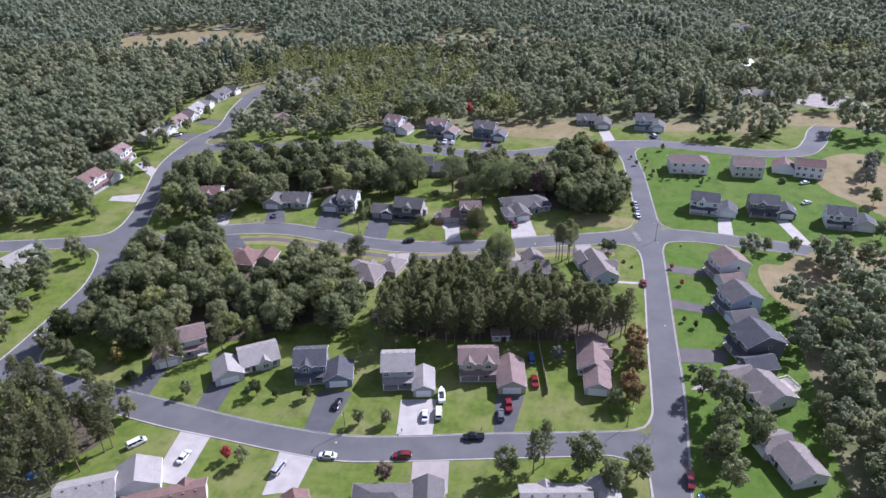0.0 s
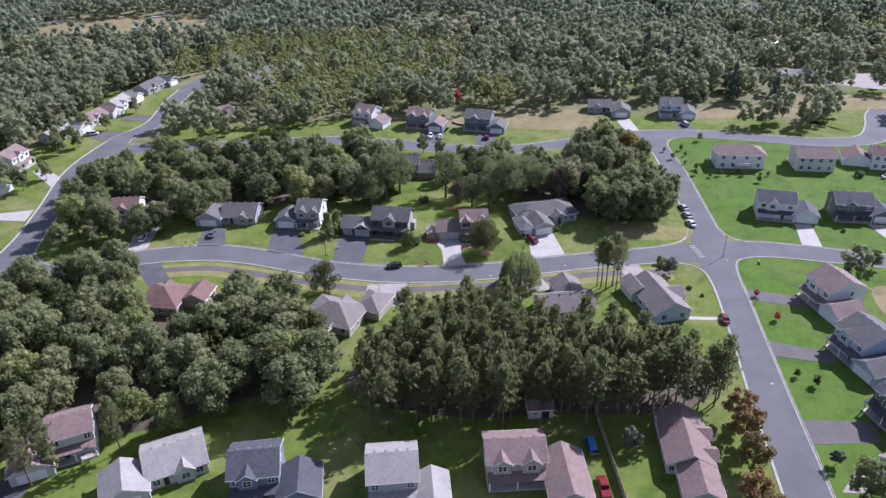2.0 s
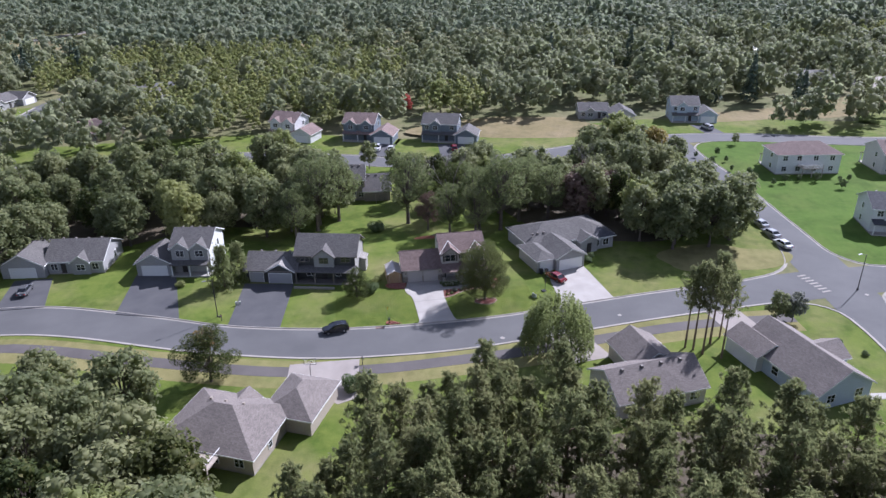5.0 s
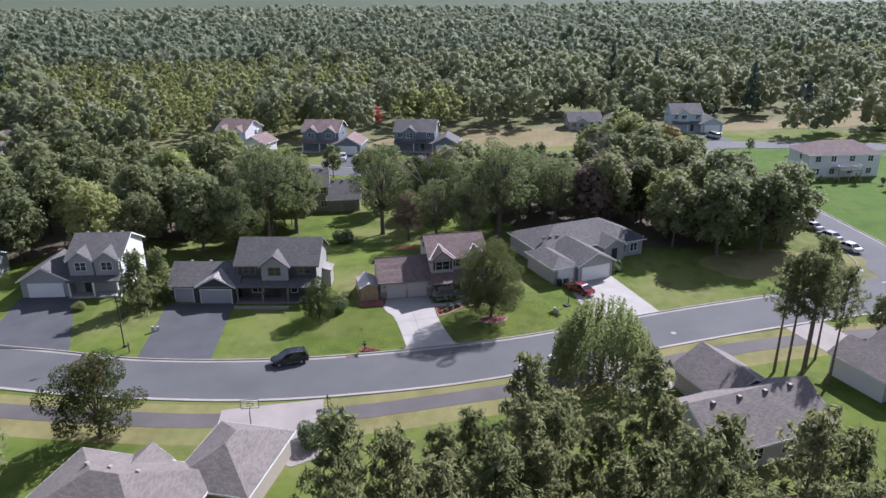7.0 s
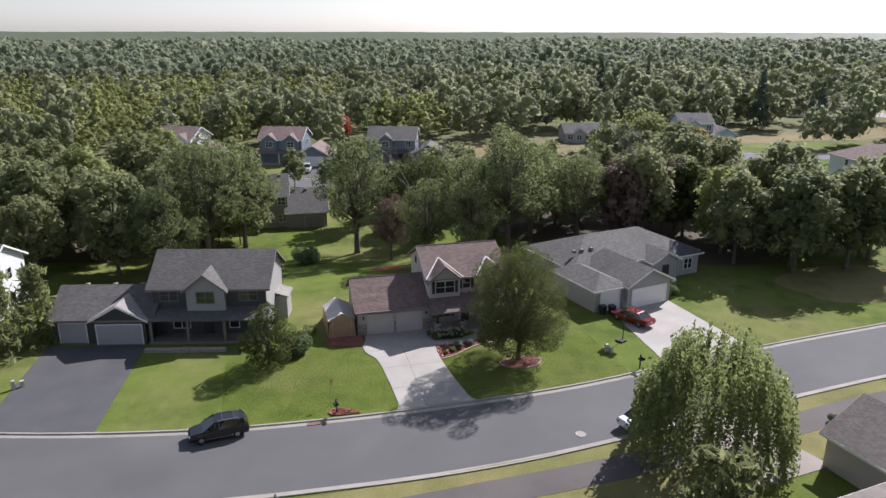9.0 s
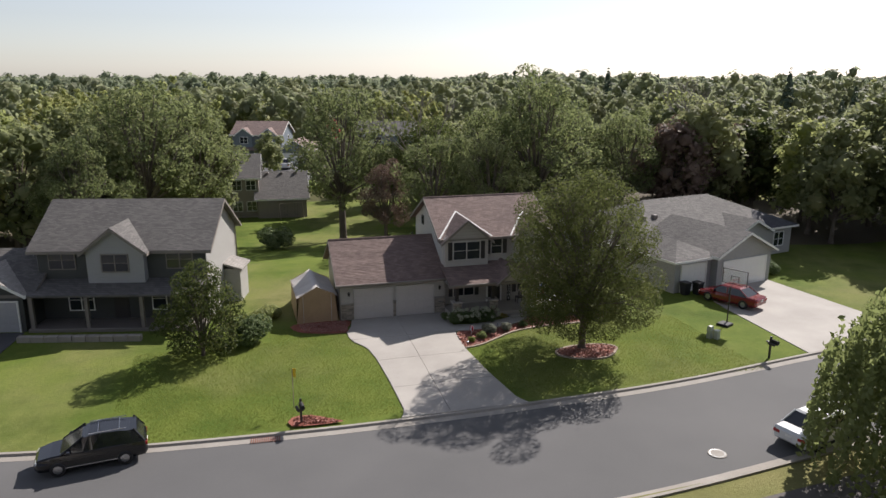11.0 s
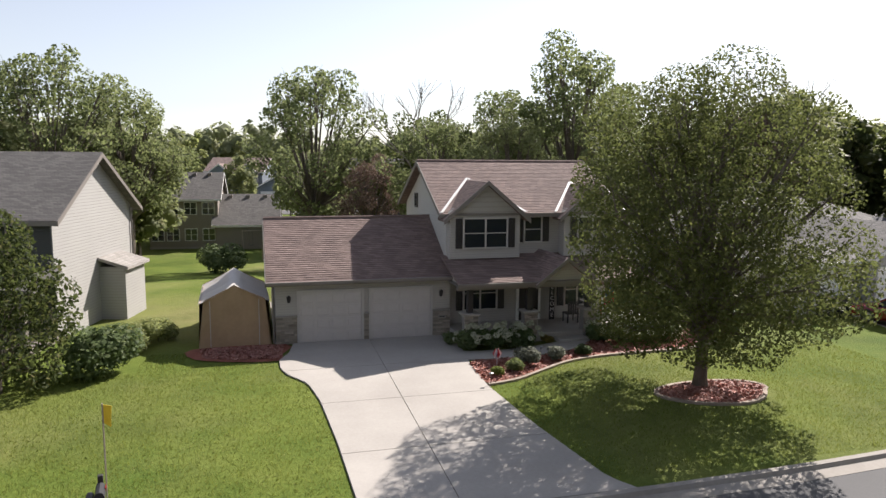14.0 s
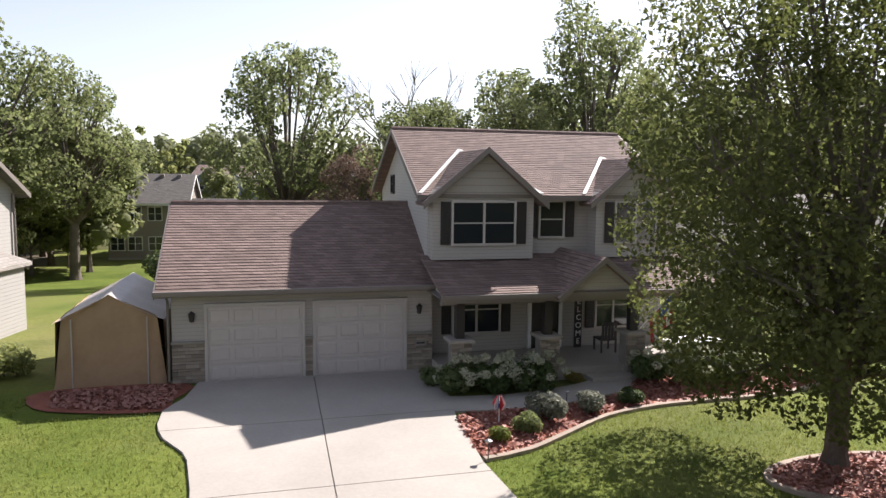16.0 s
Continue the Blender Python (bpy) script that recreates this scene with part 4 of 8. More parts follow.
# western street
suburban_house(-160, 292, 75, "house with a maroon roof and white walls by a pale driveway", W_WHITE, ROOF_RED, 12, 10, 2, "right", 8, 8, 2, 1)
suburban_house(-160, 325, 80, "small white-gabled house in the trees", W_WHITE, ROOF_BROWN, 10, 9, 2, "none", 1, 1, 0, 1)
suburban_house(-156, 355, 70, "tan house with pale gable roofs", W_CREAM, ROOF_PALE, 12, 9, 1, "right", 8, 8, 2, 2)
suburban_house(-149, 376, 75, "taupe house with a brown gable roof", W_CREAM, ROOF_BROWN, 12, 9, 1, "right", 8, 8, 2, 1)
suburban_house(-145, 397, 80, "pale house with a grey gable roof", W_WHITE, ROOF_PALE, 12, 9, 1, "right", 7, 8, 2, 1)
suburban_house(-138, 423, 70, "far house with a long grey roof", W_GREY, ROOF_GREY, 15, 9, 1, "right", 7, 8, 2, 1)
suburban_house(-93, 373, -50, "house with a brown roof in the trees", W_TAN, ROOF_BROWN, 10, 9, 1, "left", 6, 7, 1, 1)
suburban_house(-109, 441, -70, "tall white gable end in the woods", W_WHITE, ROOF_BROWN, 9, 10, 2, "none", 1, 1, 0, 0)
suburban_house(-87, 426, -20, "low grey-roofed house in the woods", W_GREY, ROOF_PALE, 13, 9, 1, "left", 6, 7, 1, 1)
suburban_house(-157, 223, 60, "house with a broad grey roof behind the trees", W_GREY, ROOF_PALE, 13, 11, 1, "none", 1, 1, 0, 0)
suburban_house(187, 405, -10, "far grey house in the woods", W_GREY, ROOF_PALE, 14, 9, 1, "left", 6, 7, 1, 1)
suburban_house(-192, 563, 20, "white barn in the dry meadow", W_WHITE, ROOF_PALE, 9, 7, 1, "none", 1, 1, 0, 0)
suburban_house(201, 470, 30, "shed with a bright white metal roof", W_WHITE, M_WHITE, 13, 9, 1, "none", 1, 1, 0, 0)
suburban_house(235, 575, 10, "far house at the edge of the woods", W_GREY, ROOF_GREY, 16, 9, 1, "left", 6, 7, 1, 1)
suburban_house(-225, 478, 10, "far low house in the trees", W_GREY, ROOF_GREY, 10, 8, 1, "none", 1, 1, 0, 0)

# neighbour to the west, with a bump-out on its sunny end wall
nb = thing("house", -17.4, 258.9, 0, -12.5, "dark-fronted two-storey house with a grey roof and cream end wall", "house")
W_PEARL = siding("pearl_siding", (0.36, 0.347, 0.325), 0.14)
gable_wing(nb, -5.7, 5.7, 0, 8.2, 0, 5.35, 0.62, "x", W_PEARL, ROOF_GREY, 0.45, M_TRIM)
# front siding: its own dark green plus shade put into the colour
part("front_wall", Mesh().box(-5.65, 5.65, -0.06, 0, 0.2, 5.2), W_GREEN_SHADE, nb)
gable_wing(nb, -2.1, 1.7, -0.7, 2.4, 3.0, 5.3, 0.78, "y", W_GREY, ROOF_GREY, 0.35, M_TRIM)
part("wall", Mesh().box(5.7, 6.9, 4.2, 6.6, 0, 2.6), W_PEARL, nb)
part("roof", Mesh().solid([(5.65, 4.0, 2.95), (7.1, 4.0, 2.5), (7.1, 6.8, 2.5), (5.65, 6.8, 2.95)], [(5.65, 4.0, 3.1), (7.1, 4.0, 2.65), (7.1, 6.8, 2.65), (5.65, 6.8, 3.1)]), ROOF_PALE, nb)
part("porch_roof", Mesh().solid([(-5.9, -2.3, 2.5), (6.0, -2.3, 2.5), (6.0, 0, 3.05), (-5.9, 0, 3.05)], [(-5.9, -2.3, 2.65), (6.0, -2.3, 2.65), (6.0, 0, 3.2), (-5.9, 0, 3.2)]), ROOF_GREY, nb)
part("porch", Mesh().box(-5.7, 5.7, -2.2, 0, 0, 0.3, 0.02), M_TRIM, nb)
for px in (-5.4, -1.8, 1.8, 5.4):
    part("post", once("nbpost", lambda: Mesh().box(-0.12, 0.12, -0.12, 0.12, 0.3, 2.55).make("post")), M_TRIM, nb).matrix_basis = pose(px, -2.0, 0)
gable_wing(nb, -15.2, -5.6, -1.6, 6.2, 0, 2.75, 0.5, "x", W_GREEN_SHADE, ROOF_GREY, 0.45, M_TRIM, 3)
gable_wing(nb, -11.0, -5.9, -2.0, 1.5, 0, 2.75, 0.55, "y", W_GREEN_SHADE, ROOF_PALE, 0.35, M_WHITE)
garage_door(nb, -8.5, -2.02, 4.4, 2.1, plain("grey_door_paint", (0.36, 0.36, 0.37), 0.5))
garage_door(nb, -13.2, -1.62, 2.6, 2.1, plain("grey_door_enamel", (0.36, 0.36, 0.37), 0.5))
window(nb, -0.2, -0.72, 3.85, 1.7, 1.15, frame=M_TRIM)
window(nb, -4.0, -0.07, 3.9, 1.7, 1.2, frame=M_TRIM)
window(nb, 3.9, -0.07, 3.9, 1.7, 1.2, frame=M_TRIM)
window(nb, 2.3, -0.07, 0.95, 0.9, 1.5, bars=1)
window(nb, -3.0, -0.07, 0.95, 1.6, 1.4)
part("front_door", Mesh().box(-0.5, 0.5, -0.12, 0, 0.3, 2.4, 0.01), M_DARK, nb).matrix_basis = pose(-0.3, 0, 0)
dp = Mesh().tube((5.78, 8.1, 5.2), (5.78, 8.1, 0.2), 0.05, 0.05, 6)
part("downpipe", dp, M_TRIM, nb)

# neighbour to the east: low house under hipped roofs with a double garage gable
eb = thing("house", 29, 255.2, 0, 12, "low grey house with hipped shingle roofs and white garage doors", "house")
gable_wing(eb, -1.9, 4.3, 0, 8.0, 0, 2.9, 0.5, "y", W_GREY, ROOF_GREY, 0.4)
hip_wing(eb, -5.8, -1.7, 0.7, 8.5, 0, 2.8, 0.42, W_GREY, ROOF_GREY)
hip_wing(eb, -4.0, 15.0, 7.0, 17.5, 0, 2.95, 0.42, W_GREY, ROOF_GREY)
gable_wing(eb, 6.6, 10.6, 5.3, 9.5, 0, 2.85, 0.5, "y", W_GREY, ROOF_GREY, 0.4)
hip_wing(eb, 10.4, 14.8, 6.0, 12.0, 0, 2.9, 0.42, W_GREY, ROOF_DARK)
garage_door(eb, 1.2, -0.02, 4.9, 2.2, M_WHITE)
garage_door(eb, -3.8, 0.68, 2.6, 2.2, M_WHITE)
window(eb, 13.0, 5.98, 0.9, 1.3, 1.3)
window(eb, 11.0, 5.98, 0.9, 0.7, 1.3, bars=1)
part("front_door", Mesh().box(-0.5, 0.5, -0.1, 0, 0.1, 2.2, 0.01), M_DARK, eb).matrix_basis = pose(8.6, 5.28, 0)
for vx in (-2.4, -1.2, 0.2):
    part("roof_vent", once("vent", lambda: Mesh().box(-0.2, 0.2, -0.2, 0.2, -0.15, 0.22, 0.04).make("roof_vent")), M_DARK, eb).matrix_basis = pose(vx, 9.5, 4.2)

# the taupe house with the two-bay garage, at the end of the pale driveway
M_DOORPAINT = plain("taupe_door_paint", (0.53, 0.485, 0.455), 0.5)
mh = thing("house", 4.5, 255.0, 0, 0, "taupe-sided two-storey house with brown shingle roofs and a two-bay garage", "house")


def coursed_roof(quad, name="roof", n=None):
    """A slope of overlapping shingle courses; quad: eave left, eave right, ridge right, ridge left."""
    a, b, c, d = (Vector(p) for p in quad)
    n = n or max(4, int((d - a).length / 0.145))
    up = (b - a).cross(d - a).normalized()
    m = Mesh()
    lift = up * 0.016
    left, right = [a - up * 0.10], [b - up * 0.10]
    for i in range(n):
        s, e = i / n, (i + 1) / n
        left += [a.lerp(d, s) + lift, a.lerp(d, e)]
        right += [b.lerp(c, s) + lift, b.lerp(c, e)]
    left.append(d - up * 0.10)
    right.append(c - up * 0.10)
    for p, q, r, t in zip(left, right, right[1:], left[1:]):
        m.poly([p, q, r, t])
    m.poly([left[0], left[-1], right[-1], right[0]])
    m.poly(left[::-1])
    m.poly(right)
    return part(name, m, ROOF_BROWN, mh)


def wedge(name, prof, x0, x1, material):
    """A wall with a (y, z) profile between two x."""
    return part(name, Mesh().solid([(x0, y, z) for y, z in prof][::-1], [(x1, y, z) for y, z in prof][::-1]), material, mh)


# garage
wedge("wall", [(0, 0), (7.4, 0), (7.4, 2.75), (3.7, 4.95), (0, 2.75)], -7.5, 0.0, W_TAUPE)
coursed_roof([(-7.85, -0.45, 2.75), (0.0, -0.45, 2.75), (0.0, 3.7, 5.06), (-7.85, 3.7, 5.06)])
coursed_roof([(0.0, 7.85, 2.75), (-7.85, 7.85, 2.75), (-7.85, 3.7, 5.06), (0.0, 3.7, 5.06)])
part("fascia", Mesh().box(-7.88, 0.1, -0.50, -0.46, 2.60, 2.76), M_TRIM, mh)
part("fascia", Mesh().box(-7.88, 0.0, 7.86, 7.9, 2.60, 2.76), M_TRIM, mh)
part("gutter", Mesh().box(-7.9, 0.15, -0.60, -0.50, 2.66, 2.78, 0.01), M_TRIM, mh)
rk = Mesh()
for s, e in ((-0.45, 1), (7.85, -1)):
    q = [(s, 2.56), (3.7, 4.87), (3.7, 5.06), (s, 2.76)]
    rk.solid([(-7.9, y, z) for y, z in q], [(-7.86, y, z) for y, z in q])
part("fascia", rk, M_TRIM, mh)
for dx in (-5.22, -2.2):
    garage_door(mh, dx, -0.03, 2.62, 2.2, M_DOORPAINT)
part("foundation", Mesh().box(-7.55, 8.25, -0.03, 9.05, -0.1, 0.12), M_KERB, mh)
# main block and its two front bays
wedge("wall", [(0.6, 0), (9.0, 0), (9.0, 5.5), (4.8, 7.58), (0.6, 5.5)], 0.0, 8.2, W_TAUPE)
wedge("end_wall", [(0.55, 2.6), (8.98, 2.6), (8.98, 5.47), (4.8, 7.54), (0.55, 5.47)], -0.03, 0.0, W_CREAM)
coursed_roof([(-0.4, 0.15, 5.42), (8.6, 0.15, 5.42), (8.6, 4.8, 7.72), (-0.4, 4.8, 7.72)])
coursed_roof([(8.6, 9.45, 5.42), (-0.4, 9.45, 5.42), (-0.4, 4.8, 7.72), (8.6, 4.8, 7.72)])
rk = Mesh()
for x in (-0.44, 8.6):
    for s in (0.15, 9.45):
        q = [(s, 5.24), (4.8, 7.54), (4.8, 7.73), (s, 5.44)]
        rk.solid([(x, y, z) for y, z in q], [(x + 0.04, y, z) for y, z in q])
part("fascia", rk, M_TRIM, mh)
part("fascia", Mesh().box(-0.4, 8.6, 0.10, 0.15, 5.25, 5.43), M_TRIM, mh)
part("ridge_cap", Mesh().tube((-0.4, 4.8, 7.74), (8.6, 4.8, 7.74), 0.07, 0.07, 6), ROOF_BROWN, mh)
part("ridge_cap", Mesh().tube((-7.85, 3.7, 5.08), (0, 3.7, 5.08), 0.07, 0.07, 6), ROOF_BROWN, mh)
for b0, b1 in ((0.0, 3.25), (5.4, 8.2)):
    bm_, top = (b0 + b1) / 2, 5.45 + 0.80 * (b1 - b0) / 2
    part("bay_wall", Mesh().box(b0, b1, 0.0, 0.62, 3.45, 5.42), W_TAUPE, mh)
    part("gable_wall", Mesh().solid([(b0 - 0.1, -0.02, 5.42), (b1 + 0.1, -0.02, 5.42), (bm_, -0.02, top)], [(b0 - 0.1, 0.6, 5.42), (b1 + 0.1, 0.6, 5.42), (bm_, 0.6, top)]), siding("shake_siding", (0.40, 0.37, 0.33), 0.22), mh)
    part("gable_band", Mesh().box(b0 - 0.12, b1 + 0.12, -0.05, 0.0, 5.34, 5.46), M_TRIM, mh)
    back = 0.15 + (top - 5.40) / 0.495
    ez = 5.45 - 0.80 * 0.35
    coursed_roof([(b0 - 0.35, 0.9, ez), (b0 - 0.35, -0.35, ez), (bm_, -0.35, top + 0.12), (bm_, back + 0.35, top + 0.12)], "bay_roof")
    coursed_roof([(b1 + 0.35, -0.35, ez), (b1 + 0.35, 0.9, ez), (bm_, back + 0.35, top + 0.12), (bm_, -0.35, top + 0.12)], "bay_roof")
    rk = Mesh()
    for s in (b0 - 0.37, b1 + 0.37):
        q = [(s, ez - 0.16), (bm_, top - 0.06), (bm_, top + 0.14), (s, ez + 0.05)]
        rk.solid([(x, -0.40, z) for x, z in q], [(x, -0.35, z) for x, z in q])
    part("fascia", rk, M_TRIM, mh)
    # bright flashing in the valleys
    for s in ((b0 - 0.35, 1), (b1 + 0.35, -1)):
        part("flashing", Mesh().solid([(s[0] - 0.05, 0.2, 5.47), (s[0] + 0.07, 0.2, 5.47), (bm_ + 0.05, back, top + 0.16), (bm_ - 0.07, back, top + 0.16)], [(s[0] - 0.05, 0.2, 5.50), (s[0] + 0.07, 0.2, 5.50), (bm_ + 0.05, back, top + 0.19), (bm_ - 0.07, back, top + 0.19)]), M_WHITE, mh)
window(mh, 1.62, -0.01, 3.95, 1.95, 1.25, bars=2, frame=M_FRAME, shutters=M_DARK)
window(mh, 4.1, 0.58, 4.1, 0.78, 1.1, bars=1, frame=M_FRAME, shutters=M_DARK)
window(mh, 6.8, -0.01, 3.95, 1.4, 1.25, bars=2, frame=M_FRAME, shutters=M_DARK)
window(mh, 1.6, 0.58, 1.05, 1.5, 1.45, bars=2, frame=M_FRAME, shutters=M_DARK)
window(mh, 6.4, 0.58, 1.05, 1.2, 1.45, bars=2, frame=M_FRAME, shutters=M_DARK)
window(mh, -0.04, 6.4, 5.4, 0.45, 0.6, "left", 1, M_DARK)
fd = part("front_door", Mesh().box(-0.48, 0.48, -0.06, 0.02, 0.42, 2.5, 0.01), M_DARK, mh)
fd.matrix_basis = pose(3.95, 0.6, 0)
part("door_frame", Mesh().box(-0.6, -0.48, -0.09, 0.02, 0.42, 2.6).box(0.48, 0.6, -0.09, 0.02, 0.42, 2.6).box(-0.48, 0.48, -0.09, 0.02, 2.5, 2.6), M_WHITE, fd)
# porch
part("porch", Mesh().box(0.0, 8.2, -1.95, 0.6, 0, 0.42, 0.02), M_CONC, mh)
part("porch_step", Mesh().box(4.2, 5.6, -2.5, -1.95, 0, 0.22, 0.02), M_CONC, mh)
coursed_roof([(-0.25, -2.3, 2.75), (8.6, -2.3, 2.75), (8.6, 0.62, 3.55), (-0.25, 0.62, 3.55)], "porch_roof")
part("porch_ceiling", Mesh().box(-0.2, 8.5, -2.2, 0.6, 2.55, 2.6), M_TRIM, mh)
part("beam", Mesh().box(-0.2, 8.55, -2.32, -2.26, 2.5, 2.72).box(-0.2, 8.5, -2.0, -1.75, 2.4, 2.6), M_TRIM, mh)
part("gutter", Mesh().box(-0.3, 8.6, -2.42, -2.32, 2.62, 2.74, 0.01), M_TRIM, mh)
part("end_wall", Mesh().solid([(-0.02, -2.2, 2.6), (0.02, -2.2, 2.6), (0.02, 0.6, 2.6), (-0.02, 0.6, 2.6)], [(-0.02, -2.2, 2.72), (0.02, -2.2, 2.72), (0.02, 0.6, 3.5), (-0.02, 0.6, 3.5)]), W_TAUPE, mh)
pg, pt = 4.45, 3.62
part("portico_wall", Mesh().solid([(pg - 1.1, -2.3, 2.72), (pg + 1.1, -2.3, 2.72), (pg, -2.3, pt)], [(pg - 1.1, -2.2, 2.72), (pg + 1.1, -2.2, 2.72), (pg, -2.2, pt)]), W_TAUPE, mh)
coursed_roof([(pg - 1.4, 0.3, 2.6), (pg - 1.4, -2.6, 2.6), (pg, -2.6, pt + 0.12), (pg, 0.62, pt + 0.12)], "portico_roof")
coursed_roof([(pg + 1.4, -2.6, 2.6), (pg + 1.4, 0.3, 2.6), (pg, 0.62, pt + 0.12), (pg, -2.6, pt + 0.12)], "portico_roof")
rk = Mesh()
for s in (pg - 1.42, pg + 1.42):
    q = [(s, 2.46), (pg, pt - 0.04), (pg, pt + 0.14), (s, 2.64)]
    rk.solid([(x, -2.65, z) for x, z in q], [(x, -2.6, z) for x, z in q])
part("fascia", rk, M_TRIM, mh)


def stone_face(x0, x1, y0, y1, z0, z1, parent, name="stone"):
    """Stacked stones round a core, each a block of its own."""
    part("stone_backing", Mesh().box(x0 + 0.03, x1 - 0.03, y0 + 0.03, y1, z0, z1), M_MORTAR, parent)
    z, k = z0, 0
    while z < z1 - 0.04:
        h = min(rnd.choice((0.08, 0.10, 0.13)), z1 - z)
        x = x0
        while x < x1 - 0.02:
            w = min(rnd.choice((0.16, 0.22, 0.30, 0.36)), x1 - x)
            if x1 - x - w < 0.08:
                w = x1 - x
            o = part(name, once(("stone", round(w, 2), round(h, 2)), lambda: Mesh().box(0.006, w - 0.006, 0, 0.12, 0.006, h - 0.006, 0.012).make(name)), M_STONE, parent)
            o.matrix_basis = pose(x, y0 - rnd.uniform(0, 0.035), z)
            x += w
        z += h


for a, b in ((-7.5, -6.62), (-3.82, -3.6), (-0.8, 0.0)):
    sp = part("stone_veneer", Mesh().box(a, b, -0.06, 0.0, 0.1, 0.14), M_MORTAR, mh)
    stone_face(a, b, -0.09, 0.0, 0.1, 1.22, sp)
    part("stone_cap", Mesh().box(a - 0.02, b + 0.02, -0.15, 0.0, 1.22, 1.28, 0.012), M_KERB, mh)
for px in (0.35, 3.0, 5.75):
    pl = part("pillar", Mesh().box(px - 0.24, px + 0.24, -2.12, -1.6, 0.0, 1.35), M_MORTAR, mh)
    stone_face(px - 0.29, px + 0.29, -2.16, -1.85, 0.42, 1.36, pl)
    part("pillar_cap", Mesh().box(px - 0.37, px + 0.37, -2.26, -1.5, 1.36, 1.45, 0.02), M_KERB, pl)
    part("post", Mesh().box(px - 0.12, px + 0.12, -2.0, -1.76, 1.45, 2.5), M_DARK, pl)
# wall lanterns beside the doors
for lx in (-6.95, -0.42):
    ln = part("wall_lantern", Mesh().box(-0.05, 0.05, -0.03, 0.0, -0.1, 0.12), M_DARK, mh)
    ln.matrix_basis = pose(lx, 0, 1.95)
    part("lantern_cage", Mesh().lathe([(0.0, -0.12), (0.06, -0.10), (0.09, 0.10), (0.10, 0.12), (0.02, 0.20), (0.0, 0.21)], 8, (0, -0.12, 0)), M_DARK, ln)
part("house_number_plaque", Mesh().box(-0.55, -0.2, -0.15, -0.12, 0.86, 1.02, 0.01), M_KERB, mh)
part("number_bar", Mesh().box(-0.5, -0.25, -0.156, -0.15, 0.92, 0.97), M_DARK, mh)
part("downpipe", Mesh().tube((-7.58, -0.3, 2.6), (-7.58, -0.05, 2.4), 0.04, 0.04, 6).tube((-7.58, -0.05, 2.4), (-7.58, -0.05, 0.15), 0.04, 0.04, 6), M_TRIM, mh)
part("plumbing_vent", Mesh().tube((-1.4, 4.4, 4.6), (-1.4, 4.4, 5.2), 0.05, 0.05, 8), M_DARK, mh)


# ---- trees ----
def leaf_quads(c, nrm, size, r, wide=0.36):
    """One bent leaf card per centre: corners of a quad across the given direction."""
    n = len(c)
    t = r.normal(size=(n, 3))
    t -= (t * nrm).sum(1, keepdims=True) * nrm
    t /= np.linalg.norm(t, axis=1, keepdims=True) + 1e-9
    b = np.cross(nrm, t)
    s = size * r.uniform(0.6, 1.35, size=(n, 1))
    v = np.stack([c - t * s * 0.62, c - b * s * wide + nrm * s * 0.12, c + t * s * 0.62, c + b * s * wide + nrm * s * 0.12], axis=1)
    return v.reshape(-1, 3)


def quads_of(n):
    return np.arange(4 * n).reshape(-1, 4)


def unit(a):
    return a / (np.linalg.norm(a, axis=1, keepdims=True) + 1e-9)


def lobe_leaves(lobes, count, size, r, shell=0.35, up=0.8, mess=0.65):
    """Leaf cards over the outside of overlapping lobes."""
    L = np.array([(*c, rad) for c, rad in lobes])
    w = L[:, 3] ** 2
    pick = r.choice(len(L), size=int(count * 1.6), p=w / w.sum())
    d = unit(r.normal(size=(len(pick), 3)))
    rad = L[pick, 3] * (1 - shell * r.uniform(0, 1, len(pick)) ** 1.5)
    c = L[pick, :3] + d * rad[:, None] * np.array([1, 1, 0.85])
    gap = np.linalg.norm(c[:, None, :] - L[None, :, :3], axis=2) / L[None, :, 3]
    keep = gap.min(1) > 0.62
    c, d = c[keep][:count], d[keep][:count]
    nrm = unit(0.8 * d + mess * r.normal(size=d.shape) + np.array([0, 0, up]))
    return leaf_quads(c, nrm, size, r), len(c)


def crown_lobes(h, rad, base, n, r, top_heavy=0.0, lobe=1.0):
    """Lobes that fill an uneven crown from the base height up to h."""
    out = []
    mid = (h + base) / 2
    for i in range(n):
        a = 2.4 * i + r.uniform(-0.4, 0.4)
        k = (i + 0.5) / n
        z = base + (h - base) * (0.12 + 0.78 * k)
        env = math.sin(math.pi * min(0.98, max(0.08, (0.15 + 0.80 * k) ** (1 - 0.3 * top_heavy)))) ** 0.6
        d = rad * env * r.uniform(0.35, 0.72 + 0.35 * (1 - lobe))
        lr = rad * r.uniform(0.30, 0.52) * (0.75 + 0.25 * env) * lobe
        out.append(((d * math.cos(a), d * math.sin(a), z), lr))
    return out


